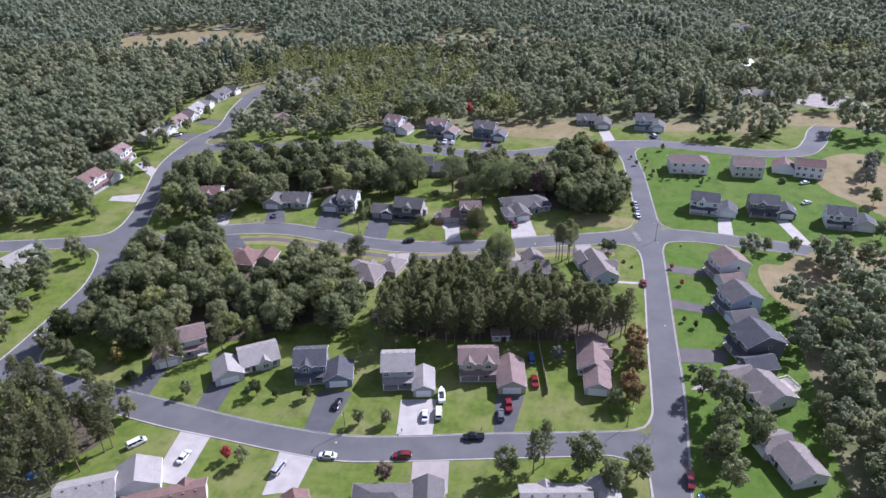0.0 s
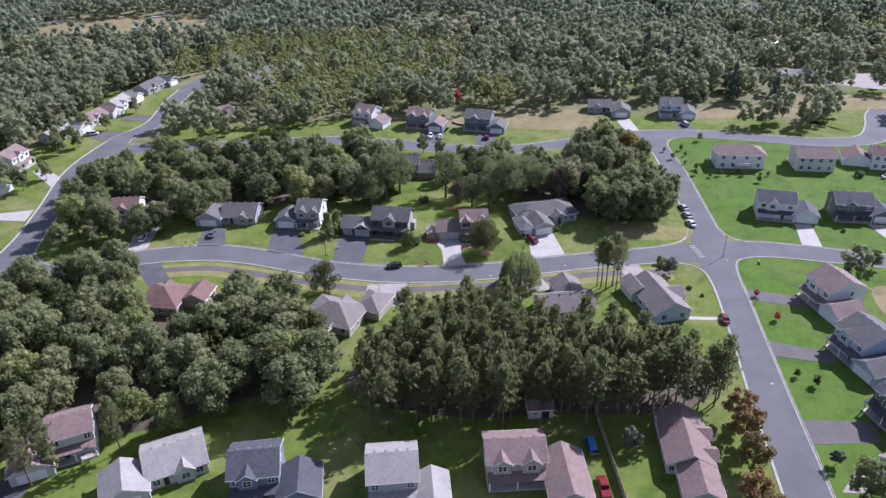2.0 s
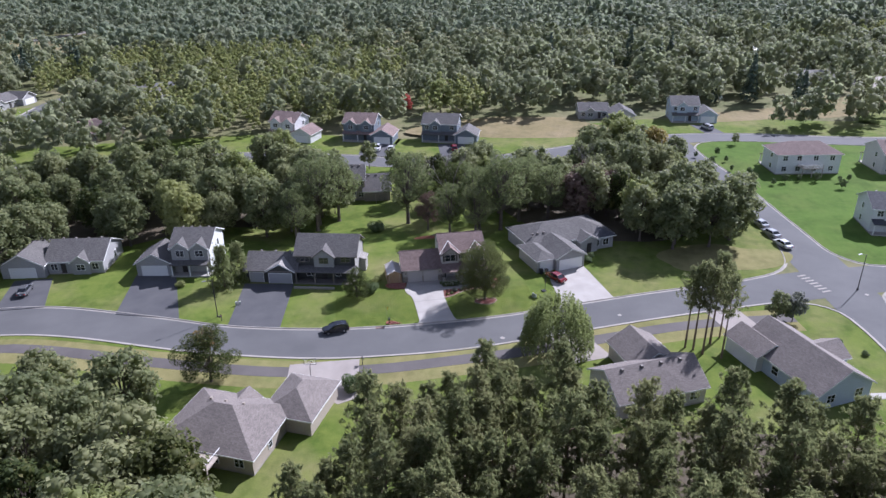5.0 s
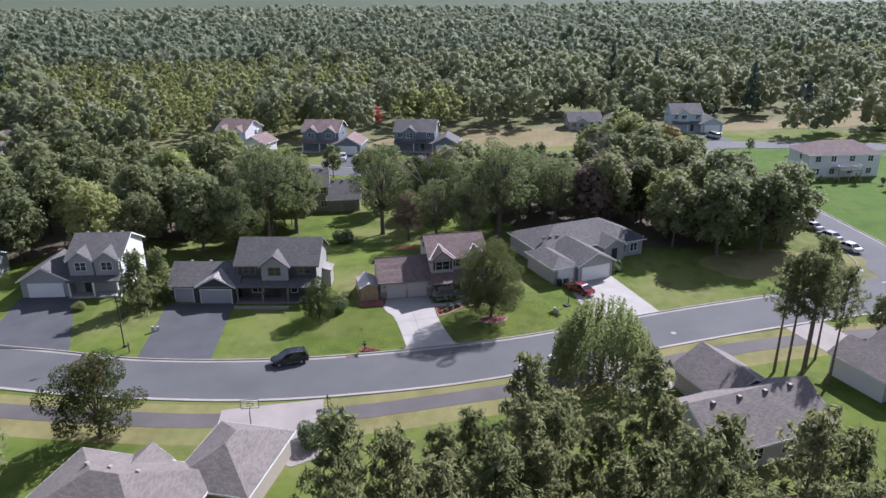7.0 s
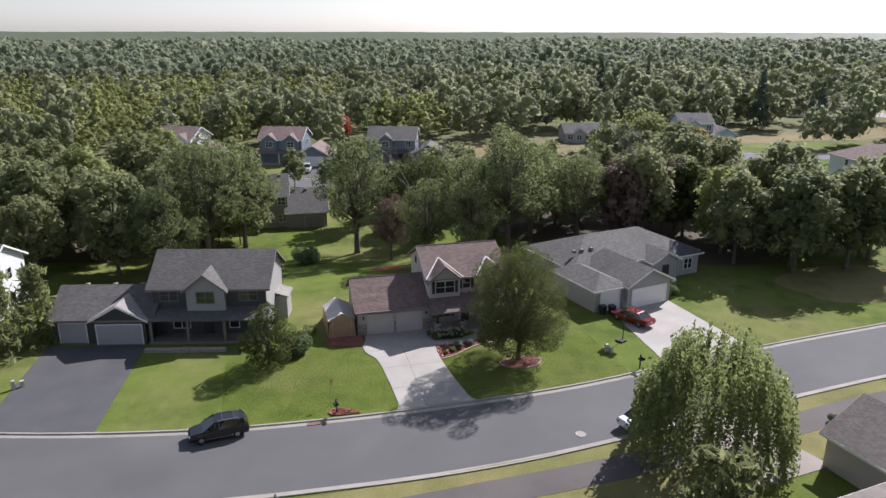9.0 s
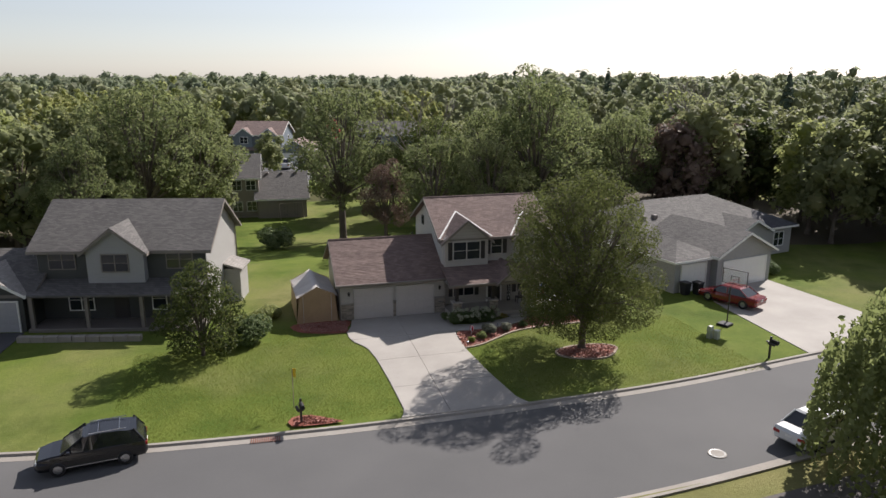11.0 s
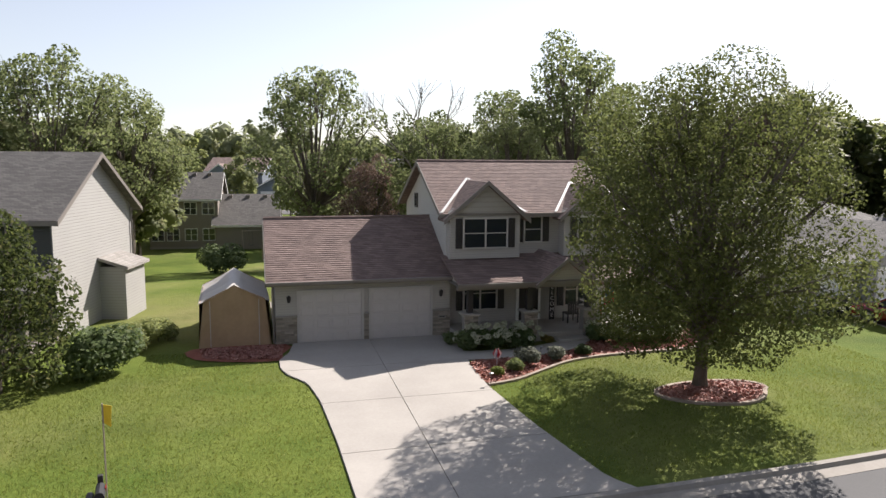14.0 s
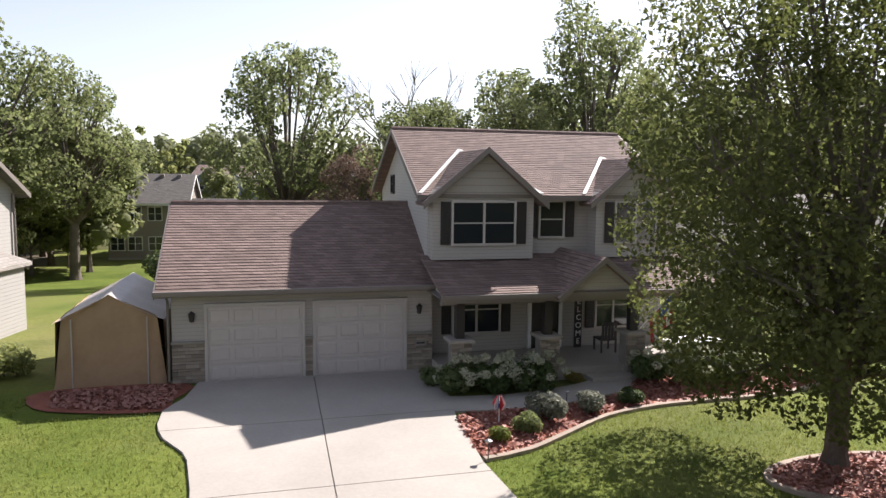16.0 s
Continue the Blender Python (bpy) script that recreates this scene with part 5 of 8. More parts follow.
def limbs(lobes, fork, r0, m=None, n=6, lean=(0, 0)):
    """A trunk that forks into limbs towards the lobes."""
    m = m or Mesh()
    top = max(c[2] for c, _ in lobes)
    m.tube((0, 0, -0.15), (lean[0] * 0.1, lean[1] * 0.1, 0.4), r0 * 1.45, r0 * 1.05, n)
    m.tube((lean[0] * 0.1, lean[1] * 0.1, 0.4), (lean[0], lean[1], fork), r0 * 1.05, r0 * 0.75, n)
    m.tube((lean[0], lean[1], fork), (lean[0] * 1.3, lean[1] * 1.3, fork + (top - fork) * 0.75), r0 * 0.7, r0 * 0.15, n)
    for c, rad in lobes:
        z0 = fork + max(0.0, (c[2] - fork)) * 0.35
        a = Vector((lean[0], lean[1], z0))
        b = Vector(c)
        mid = a.lerp(b, 0.5) + Vector((0, 0, 0.12 * (b - a).length))
        k = r0 * 0.38
        m.tube(a, mid, k, k * 0.65, max(4, n - 2))
        m.tube(mid, b, k * 0.65, k * 0.2, max(4, n - 2))
    return m


def blob_core(lobes, k=0.72):
    """Rough inner bodies, so that a far crown is not see-through."""
    vs, fs = [], []
    bm = bmesh.new()
    bmesh.ops.create_icosphere(bm, subdivisions=1, radius=1.0)
    base = np.array([v.co[:] for v in bm.verts])
    tri = np.array([[v.index for v in f.verts] for f in bm.faces])
    bm.free()
    r = np.random.default_rng(len(lobes))
    for c, rad in lobes:
        fs.append(tri + len(base) * len(vs))
        vs.append(base * rad * k * r.uniform(0.7, 1.1, (len(base), 1)) + np.array(c))
    return np.concatenate(vs), np.concatenate(fs)


def joined(verts_a, quads_a, verts_b, tris_b):
    """Leaf quads and core triangles in one list of quads."""
    t4 = np.concatenate([tris_b, tris_b[:, 2:3]], axis=1)
    return np.concatenate([verts_a, verts_b]), quads_a, t4 + len(verts_a)


def mixed_mesh(name, verts, quads, tris):
    me = bpy.data.meshes.new(name)
    me.vertices.add(len(verts))
    me.vertices.foreach_set("co", np.ascontiguousarray(verts, dtype=np.float32).ravel())
    loops = np.concatenate([quads.ravel(), tris.ravel()]).astype(np.int32)
    me.loops.add(len(loops))
    me.loops.foreach_set("vertex_index", loops)
    starts = np.concatenate([np.arange(len(quads)) * 4, len(quads) * 4 + np.arange(len(tris)) * 3]).astype(np.int32)
    me.polygons.add(len(starts))
    me.polygons.foreach_set("loop_start", starts)
    me.update(calc_edges=True)
    return me


def tree_shape(seed, h, rad, base, nl, leaves_n, size, core=True, fork=None, trunk=0.22):
    r = np.random.default_rng(seed)
    pr = random.Random(seed)
    lobes = crown_lobes(h, rad, base, nl, pr, 0.0, 0.72)
    v, n = lobe_leaves(lobes, leaves_n, size, r, 0.55)
    if core:
        cv, ct = blob_core(lobes, 0.62)
    else:
        cv, ct = np.zeros((0, 3)), np.zeros((0, 3), int)
    crown = mixed_mesh("crown", np.concatenate([v, cv]), quads_of(n), ct + len(v))
    return crown, limbs(lobes, fork or base * 0.8, trunk).make("trunk")


def pine_shape(seed, h, rad, base, leaves_n, size, spruce=False):
    """A conifer: whorls of boughs with needle tufts on a straight stem."""
    r = np.random.default_rng(seed)
    pr = random.Random(seed)
    c, d = [], []
    m = Mesh()
    m.tube((0, 0, -0.15), (0, 0, h * 0.97), 0.20 if not spruce else 0.14, 0.03, 6)
    boughs = 52 if not spruce else 60
    tufts = 5
    per = max(3, leaves_n // (boughs * tufts))
    for i in range(boughs):
        k = (i + 0.5) / boughs
        z = base + (h - base) * k
        reach = rad * ((1 - k) ** 0.8 + 0.10 if spruce else min(1.0, 0.26 + 1.25 * (1 - k)) * min(1.0, 0.45 + 2.2 * k)) * pr.uniform(0.6, 1.15)
        a = 2.399 * i + pr.uniform(-0.3, 0.3)
        rise = (-0.15 if spruce else 0.34) * reach
        tip = np.array([reach * math.cos(a), reach * math.sin(a), z + rise])
        if not spruce and i % 2 == 0:
            m.tube((0, 0, z - 0.2), tuple(tip * np.array([0.85, 0.85, 1.0])), 0.05, 0.015, 4)
        for q in range(tufts):
            t = 0.30 + 0.75 * (q + r.uniform(0, 1)) / tufts
            p = np.array([0, 0, z]) * (1 - t) + tip * t + r.normal(size=3) * np.array([0.34, 0.34, 0.16]) * (0.4 + rad * 0.14)
            c.append(p + r.normal(size=(per, 3)) * np.array([0.13, 0.13, 0.17]))
            d.append(unit(r.normal(size=(per, 3)) * np.array([1, 1, 0.45]) + np.array([0.3 * math.cos(a), 0.3 * math.sin(a), 0.25])))
    c, d = np.concatenate(c), np.concatenate(d)
    v = leaf_quads(c, d, size, r, 0.13)
    return mixed_mesh("crown", v, quads_of(len(c)), np.zeros((0, 3), int)), m.make("trunk")


def plant(name, shape, leaf, bark, x, y, yaw=0.0, scale=1.0, label="", category="tree", group="", zs=1.0):
    """A tree out of a shared crown and trunk mesh; the leaf material sits on the object."""
    t = thing(name, x, y, 0, yaw, label, category, group)
    t.scale = (scale, scale, scale * zs)
    tr = part("trunk", shape[1], bark, t)
    cr = part("crown", shape[0], leaf, t)
    cr.material_slots[0].link = "OBJECT"
    cr.material_slots[0].material = leaf
    return t


SHAPES = [tree_shape(20 + i, 13, 5.2, 2.0, 34, 2500, 0.50, trunk=0.26) for i in range(6)]
SMALL = [tree_shape(40 + i, 6.5, 2.6, 1.2, 16, 1300, 0.34, trunk=0.10) for i in range(3)]
TALL = [pine_shape(80 + i, 16, 2.5, 8.2, 2600, 0.42) for i in range(2)]
PINES = [pine_shape(60 + i, 15.5, 2.9, 4.8, 4400, 0.46) for i in range(4)]
SPRUCES = [pine_shape(70 + i, 7, 2.7, 0.3, 2400, 0.52, True) for i in range(2)]


def dist_to(line, x, y):
    return min((x - a) ** 2 + (y - b) ** 2 for a, b in line) ** 0.5


HOUSES = [(o.matrix_world.translation.x, o.matrix_world.translation.y) for o in scene.objects if o.name.split(".")[0] == "house"]
HOUSE_BOXES = []
for o in list(scene.objects):
    if o.name.split(".")[0] == "house":
        a = o.rotation_euler.z if o.rotation_mode != "QUATERNION" else o.matrix_world.to_euler().z
        HOUSE_BOXES.append((o.matrix_world.translation.x - 5 * math.sin(a), o.matrix_world.translation.y + 5 * math.cos(a)))


def free_spot(x, y, house=10.0, road=8.5):
    if any((x - a) ** 2 + (y - b) ** 2 < house * house for a, b in HOUSE_BOXES):
        return False
    return all(dist_to(line[::2], x, y) > road for line in ROADS)


def stand(x0, x1, y0, y1, gap, test, make, house=10.0, road=8.5, seed=1):
    """Trees on a jittered grid wherever the test allows."""
    r = random.Random(seed)
    y, odd = y0, 0
    while y < y1:
        x = x0 + (gap / 2 if odd else 0)
        while x < x1:
            px, py = x + r.uniform(-0.35, 0.35) * gap, y + r.uniform(-0.35, 0.35) * gap
            if test(px, py) and free_spot(px, py, house, road):
                make(px, py, r)
            x += gap
        y, odd = y + gap * 0.87, 1 - odd


def inside(x, y, ells):
    return any(((x - a) / rx) ** 2 + ((y - b) / ry) ** 2 < 1 for a, b, rx, ry in ells)


OAK_LABEL, PINE_LABEL = "broad dark green oak in the woods behind the houses", "tall pine with a bare lower trunk in the grove"


def oak(x, y, r):
    leaf = L_OAK if r.random() < 0.8 else (L_POPLAR if r.random() < 0.5 else L_MAPLE)
    plant("tree", r.choice(SHAPES), leaf, M_BARK, x, y, r.uniform(0, 360), r.uniform(0.75, 1.15), OAK_LABEL, "tree", "trees of the woods")


def pine(x, y, r):
    plant("pine", r.choice(PINES), L_PINE, M_PINEBARK, x, y, r.uniform(0, 360), r.uniform(0.85, 1.12), PINE_LABEL, "tree", "pines of the grove")


# the belt of trees behind the street, the western woods and the pine grove
BELT = [(52, 282, 24, 27), (-75, 300, 54, 24), (-34, 305, 20, 22), (-100, 290, 26, 32), (24, 288, 16, 15), (64, 308, 18, 14), (59, 267, 14, 9), (70, 276, 9, 8), (20, 306, 16, 12), (-20, 296, 8, 10), (8, 302, 8, 8)]
stand(-128, 84, 262, 332, 8.4, lambda x, y: inside(x, y, BELT) and not inside(x, y, [(-4, 284, 12, 22), (36, 266, 13, 9), (6, 284, 30, 15)]), oak, 9.0, 9, 3)
WEST = [(-106, 180, 18, 9), (-66, 184, 20, 9), (-36, 190, 9, 9), (-46, 203, 12, 12), (-53, 215, 12, 11), (-46, 218, 7, 6), (-92, 208, 28, 20), (-62, 200, 24, 18), (-108, 228, 12, 12), (-118, 196, 13, 16), (-98, 232, 14, 12), (-80, 190, 22, 11), (-48, 190, 14, 12), (-33, 185, 7, 8), (-42, 200, 10, 10)]
stand(-125, -27, 172, 240, 7.6, lambda x, y: inside(x, y, WEST) and not inside(x, y, [(-69, 215, 9, 12)]), oak, 9.0, 9.5, 4)
EDGE = [(-22, 190), (-11, 203), (-2, 207), (6, 208), (13, 205), (16, 198), (20, 195), (26, 196), (34, 194), (42, 188), (50, 183), (60, 176)]


def grove(x, y):
    for (u, p), (v, q) in zip(EDGE, EDGE[1:]):
        if u <= x < v:
            return 172 < y < p + (q - p) * (x - u) / (v - u) and not (x < -12.5 and y > 194)
    return False


stand(-22, 58, 171, 214, 4.3, grove, pine, 8.5, 9.5, 5)
stand(-122, -86, 114, 152, 5.6, lambda x, y: True, pine, 9, 7.5, 6)
for px, py in ((39.4, 224.9), (40.3, 224), (41.2, 222.6), (43.8, 225.2), (46.2, 226.6), (43.5, 221), (-82.5, 167), (-84, 163), (-70, 157 + 14), (20, 122), (23, 125)):
    plant("pine", TALL[rnd.randrange(2)] if px > 30 else PINES[rnd.randrange(4)], L_PINE, M_PINEBARK, px, py, rnd.uniform(0, 360), rnd.uniform(0.85, 1.05), "tall slender pine with a bare trunk in a yard", "tree", "pines of the grove")
margin = []
stand(95, 180, 100, 232, 9.5, lambda x, y: x > 101 + 0.10 * (y - 150) and not inside(x, y, [(122, 205, 11, 18), (122, 226, 12, 10)]), lambda x, y, r: margin.append((x, y, r.uniform(0.7, 1.1))), 11, 9, 8)
stand(-260, -140, 180, 440, 9.0, lambda x, y: x < -165 or (x < -148 and not inside(x, y, [(-146, 268, 10, 26), (-150, 340, 10, 80)])), lambda x, y, r: margin.append((x, y, r.uniform(0.75, 1.15))), 12, 13, 9)


# ---- far woods: too many to count ----
def far_variant(seed, h, rad, nl, cards, size):
    r = np.random.default_rng(seed)
    lobes = crown_lobes(h, rad, h * 0.15, nl, random.Random(seed), 0.0, 0.8)
    v, n = lobe_leaves(lobes, cards, size, r, 0.35, 0.55, 0.4)
    cv, ct = blob_core(lobes, 0.7)
    return v, cv, ct


def far_woods(name, label, spots, variants, leaf):
    V, Q, T, G, off = [], [], [], [], 0
    r = np.random.default_rng(5)
    for x, y, s in spots:
        v, cv, ct = variants[r.integers(len(variants))]
        a = r.uniform(0, 6.28)
        rot = np.array([[math.cos(a), math.sin(a), 0], [-math.sin(a), math.cos(a), 0], [0, 0, r.uniform(0.85, 1.15)]]) * s
        allv = np.concatenate([v, cv]) @ rot + np.array([x, y, 0])
        V.append(allv)
        Q.append(quads_of(len(v) // 4) + off)
        T.append(ct + len(v) + off)
        off += len(allv)
        G.append(np.full(len(allv), max(0.0, r.uniform(-0.6, 1.0)) ** 1.5))
    me = mixed_mesh(name, np.concatenate(V), np.concatenate(Q), np.concatenate(T))
    me.attributes.new("tree_tint", "FLOAT", "POINT").data.foreach_set("value", np.concatenate(G).astype(np.float32))
    return tagged(part(name, me, leaf), label, "woods", "", "stuff")


CLEAR = [(10, 388, 20, 9), (45, 362, 26, 12), (15, 560, 66, 22), (-200, 575, 64, 44), (215, 374, 55, 14), (222, 402, 20, 13), (100, 415, 13, 12), (178, 650, 20, 20), (-340, 520, 24, 13), (-185, 410, 14, 24), (140, 364, 34, 12), (-5, 352, 45, 12), (105, 356, 14, 14), (-136, 400, 26, 40), (75, 372, 16, 10), (201, 466, 12, 12), (235, 568, 14, 10)]
POPLARS = [(-60, 460, 78, 62), (-38, 385, 42, 26), (27, 385, 14, 18), (260, 500, 40, 40)]
CONIFERS = [(420, 700, 160, 50), (140, 372, 60, 14), (110, 440, 40, 14), (-150, 480, 24, 18)]
near_far = {"oak": [], "poplar": [], "conifer": []}
mid_far, deep = [], []


def sow(x, y, r):
    key = "poplar" if inside(x, y, POPLARS) and r.random() < 0.7 else ("conifer" if inside(x, y, CONIFERS) and r.random() < 0.7 else "oak")
    near_far[key].append((x, y, (0.95 + 0.45 * noise.noise(Vector((x * 0.02, y * 0.02, 0))) + r.uniform(-0.2, 0.3)) * (0.85 if key == "poplar" else 1)))


def seen(x, y):
    return -0.72 * y - 30 < x < 0.80 * y + 40 and not inside(x, y, CLEAR)


stand(-340, 380, 345, 520, 10.2, lambda x, y: seen(x, y) and (y > 372 or x > 120 or x < -150 or -130 < x < -45) and not (-135 < x < -45 and y < 352), sow, 11, 9, 12)
stand(-450, 480, 520, 780, 13.0, seen, lambda x, y, r: mid_far.append((x, y, 1.05 + 0.4 * noise.noise(Vector((x * 0.015, y * 0.015, 0))) + r.uniform(-0.2, 0.3))), 10, 7, 13)
stand(-900, 1000, 780, 1250, 25.0, seen, lambda x, y, r: deep.append((x, y, r.uniform(0.9, 1.4))), 5, 5, 14)
stand(-150, 70, 352, 525, 6.2, lambda x, y: inside(x, y, POPLARS) and seen(x, y) and y > 366, lambda x, y, r: near_far["poplar"].append((x, y, r.uniform(0.62, 0.95))), 11, 9, 15)
V1 = [far_variant(100 + i, 13, 6.0, 15, 330, 0.92) for i in range(6)]
V2 = [far_variant(110 + i, 13, 7.2, 8, 120, 1.5) for i in range(5)]
V3 = [far_variant(120 + i, 13, 11.5, 6, 55, 2.8) for i in range(4)]
VP = [far_variant(130 + i, 14, 2.9, 8, 170, 0.85) for i in range(3)]


def cone_variant(seed):
    r = np.random.default_rng(seed)
    n = 300
    k = r.uniform(0, 1, n) ** 0.6
    a = r.uniform(0, 6.28, n)
    rad = 2.6 * k * r.uniform(0.7, 1.05, n)
    c = np.stack([rad * np.cos(a), rad * np.sin(a), 1 + 13 * (1 - k)], axis=1)
    v = leaf_quads(c, unit(np.stack([np.cos(a), np.sin(a), np.full(n, 0.8)], axis=1) + 0.4 * r.normal(size=(n, 3))), 0.95, r)
    cv, ct = blob_core([((0, 0, 3.5), 1.9), ((0, 0, 6.5), 1.5), ((0, 0, 9.5), 1.0)])
    return v, cv, ct


# the haze over these woods is in their leaf colours only
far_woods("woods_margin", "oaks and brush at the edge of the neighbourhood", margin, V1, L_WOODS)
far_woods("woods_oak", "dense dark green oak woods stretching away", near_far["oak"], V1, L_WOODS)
far_woods("woods_poplar", "yellowing stand of young poplars in the woods", near_far["poplar"], VP, L_POPLAR)
far_woods("woods_conifer", "dark spruces among the far woods", near_far["conifer"], [cone_variant(140), cone_variant(141)], L_SPRUCE)
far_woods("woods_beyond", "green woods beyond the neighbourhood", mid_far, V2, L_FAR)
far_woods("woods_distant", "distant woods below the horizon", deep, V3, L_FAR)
# canopy to the horizon, in the leaf colour that carries the haze
cx, cy = np.meshgrid(np.linspace(-1, 1, 110), np.linspace(0, 1, 90))
yy = 800 + 4100 * cy ** 1.8
xx = cx * (0.95 * yy + 300)
zz = np.array([[7 + 4 * noise.noise(Vector((a * 0.02, b * 0.02, 0))) + 5 * noise.noise(Vector((a * 0.003, b * 0.003, 3))) for a, b in zip(ra, rb)] for ra, rb in zip(xx, yy)])
idx = np.arange(110 * 90).reshape(90, 110)
me = array_mesh("woods_horizon", np.stack([xx.ravel(), yy.ravel(), zz.ravel()], axis=1), np.stack([idx[:-1, :-1].ravel(), idx[:-1, 1:].ravel(), idx[1:, 1:].ravel(), idx[1:, :-1].ravel()], axis=1))
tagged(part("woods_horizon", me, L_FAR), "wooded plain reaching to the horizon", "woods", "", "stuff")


# ---- planting round the houses ----
def lawn_tree(x, y, shape, leaf, label, scale=1.0, zs=1.0, name="tree", bark=M_BARK):
    return plant(name, shape, leaf, bark, x, y, rnd.uniform(0, 360), scale, label, "tree", "", zs)


def dome_lobes(h, rad, base, n, r):
    """Lobes of a broad round crown: fullest a little below the middle, still wide near the top."""
    out = []
    for i in range(n):
        k = (i + 0.5) / n
        env = min(1.0, 0.55 + 1.9 * k) * math.sqrt(max(0.0, 1 - max(0.0, (k - 0.42) / 0.62) ** 2))
        d = rad * env * math.sqrt(r.uniform(0.08, 1.0)) * 0.86
        a = 2.399 * i + r.uniform(-0.4, 0.4)
        out.append(((d * math.cos(a), d * math.sin(a), base + 0.6 + (h - base - 1.2) * k), rad * r.uniform(0.17, 0.32)))
    return out


def hero_shape(seed, h, rad, base, nl, count, size, fork, trunk, shell=0.75, upright=True, small=0.74, skirt=0.0, dome=False):
    """A large tree seen close to: separate leaves, visible limbs, gaps."""
    r, pr = np.random.default_rng(seed), random.Random(seed)
    lobes = dome_lobes(h, rad, base, nl, pr) if dome else crown_lobes(h, rad, base, nl, pr)
    lobes = [((c[0] * pr.uniform(0.75, 1.25), c[1] * pr.uniform(0.75, 1.25), c[2] + pr.uniform(-0.05, 0.05) * h), k * small * pr.uniform(0.75, 1.2)) for c, k in lobes]
    lobes = [((c[0] * (1 + skirt * (1 - 1.6 * (c[2] - base) / (h - base))), c[1] * (1 + skirt * (1 - 1.6 * (c[2] - base) / (h - base))), c[2]), k) for c, k in lobes]
    v, n = lobe_leaves(lobes, count, size, r, shell, 0.25, 0.8)
    m = Mesh()
    m.tube((0, 0, -0.1), (0, 0, 0.35), trunk * 1.6, trunk * 1.1, 12)
    m.tube((0, 0, 0.35), (0.05, 0, fork), trunk * 1.1, trunk * 0.9, 12)
    for i, (c, k) in enumerate(lobes):
        a = Vector((0.05, 0, fork * pr.uniform(0.92, 1.15)))
        b = Vector(c)
        m1 = a.lerp(b, 0.4) + Vector((0, 0, 0.10 * (b - a).length)) * (1 if upright else -0.3) - Vector((b.x, b.y, 0)) * 0.08
        w = trunk * pr.uniform(0.28, 0.5)
        m.tube(a, m1, w, w * 0.65, 7)
        m.tube(m1, b, w * 0.65, w * 0.22, 6)
        for q in range(4):
            e = b + Vector((pr.uniform(-1, 1), pr.uniform(-1, 1), pr.uniform(-0.4, 1))) * k * 0.9
            m.tube(m1.lerp(b, pr.uniform(0.4, 1)), e, w * 0.25, w * 0.06, 5)
    return mixed_mesh("crown", v, quads_of(n), np.zeros((0, 3), int)), m.make("trunk")


maple = hero_shape(303, 10.5, 4.95, 1.6, 88, 104000, 0.10, 1.9, 0.21, 0.9, True, 0.95, 0.0, True)
plant("maple_tree", maple, L_MAPLE, M_BARK, 11.0, 246.0, 20, 1.0, "full green maple with upright limbs on the front lawn", "tree")
OPEN = [hero_shape(310 + i, 13, 5.4, 2.8, 44, 13000, 0.19, 3.4, 0.28, 0.85, False, 0.48) for i in range(3)]
for i, (x, y, s, leaf) in enumerate(((-14.6, 294, 1.3, L_OAK), (-19.5, 288, 1.45, L_OAK), (1.5, 289, 1.42, L_OAK), (5.5, 283, 0.72, L_BROWN), (12, 291, 1.15, L_MAPLE), (17, 281, 1.18, L_OAK), (21.5, 279, 1.42, L_OAK), (27, 284, 1.25, L_OAK), (-19, 292, 1.0, L_OAK), (-24, 281, 1.0, L_OAK), (33, 281, 1.1, L_OAK)  , (24, 292, 1.1, L_OAK), (16, 296, 1.0, L_OAK), (31, 290, 1.1, L_OAK), (9.8, 278.5, 0.95, L_OAK), (15, 275.5, 0.92, L_OAK))):
    plant("oak_tree", OPEN[i % 3], L_LIVEOAK if leaf is L_OAK else leaf, M_BARK, x, y, 70 * i, s, "tall open oak with crooked limbs behind the houses" if leaf is not L_BROWN else "oak with rusty brown leaves behind the house", "tree", "oaks behind the houses")
# bare dead tree
dm, dr = Mesh(), random.Random(5)


def branch(a, d, length, w, depth):
    b = a + d * length
    dm.tube(a, b, w, w * 0.6, 6 if depth > 1 else 4)
    if depth:
        for _ in range(3):
            e = (d + Vector((dr.uniform(-0.7, 0.7), dr.uniform(-0.7, 0.7), dr.uniform(-0.1, 0.5)))).normalized()
            branch(b, e, length * dr.uniform(0.6, 0.8), w * 0.6, depth - 1)


branch(Vector((0, 0, -0.1)), Vector((0.03, 0, 1)), 6.0, 0.2, 4)
dt = thing("dead_tree", 11.5, 287, 0, 0, "bare dead tree with forked grey branches", "tree")
part("trunk", dm, M_DEAD, dt)
dt2 = copy_thing(dt, pose(45, 283, 0, 0, 0, 80))
for x, y, s in ((39, 279, 0.95), (43.5, 285, 1.0), (47, 281, 0.9)):
    plant("tree", SHAPES[1], L_BROWN, M_BARK, x, y, x * 9, s, "thinning tree with rusty red leaves at the edge of the woods", "tree")
for i, (x, y, s) in enumerate(((49, 266, 1.0), (55.5, 263, 1.1), (62, 260.5, 1.1), (68, 263, 1.15), (60, 272, 1.2), (74, 271, 1.0))):
    plant("tree", SHAPES[i % 6], L_OAK, M_BARK, x, y, 55 * i, s, "broad dense oak beside the low grey house", "tree", "oaks behind the houses")
plant("tree", SHAPES[2], L_GOLD, M_BARK, 72, 312, 0, 0.95, "golden yellow tree at the edge of the woods", "tree")
plant("tree", SHAPES[3], L_RED, M_BARK, 11.5, 389, 0, 0.55, "bright red tree among the green woods", "tree")
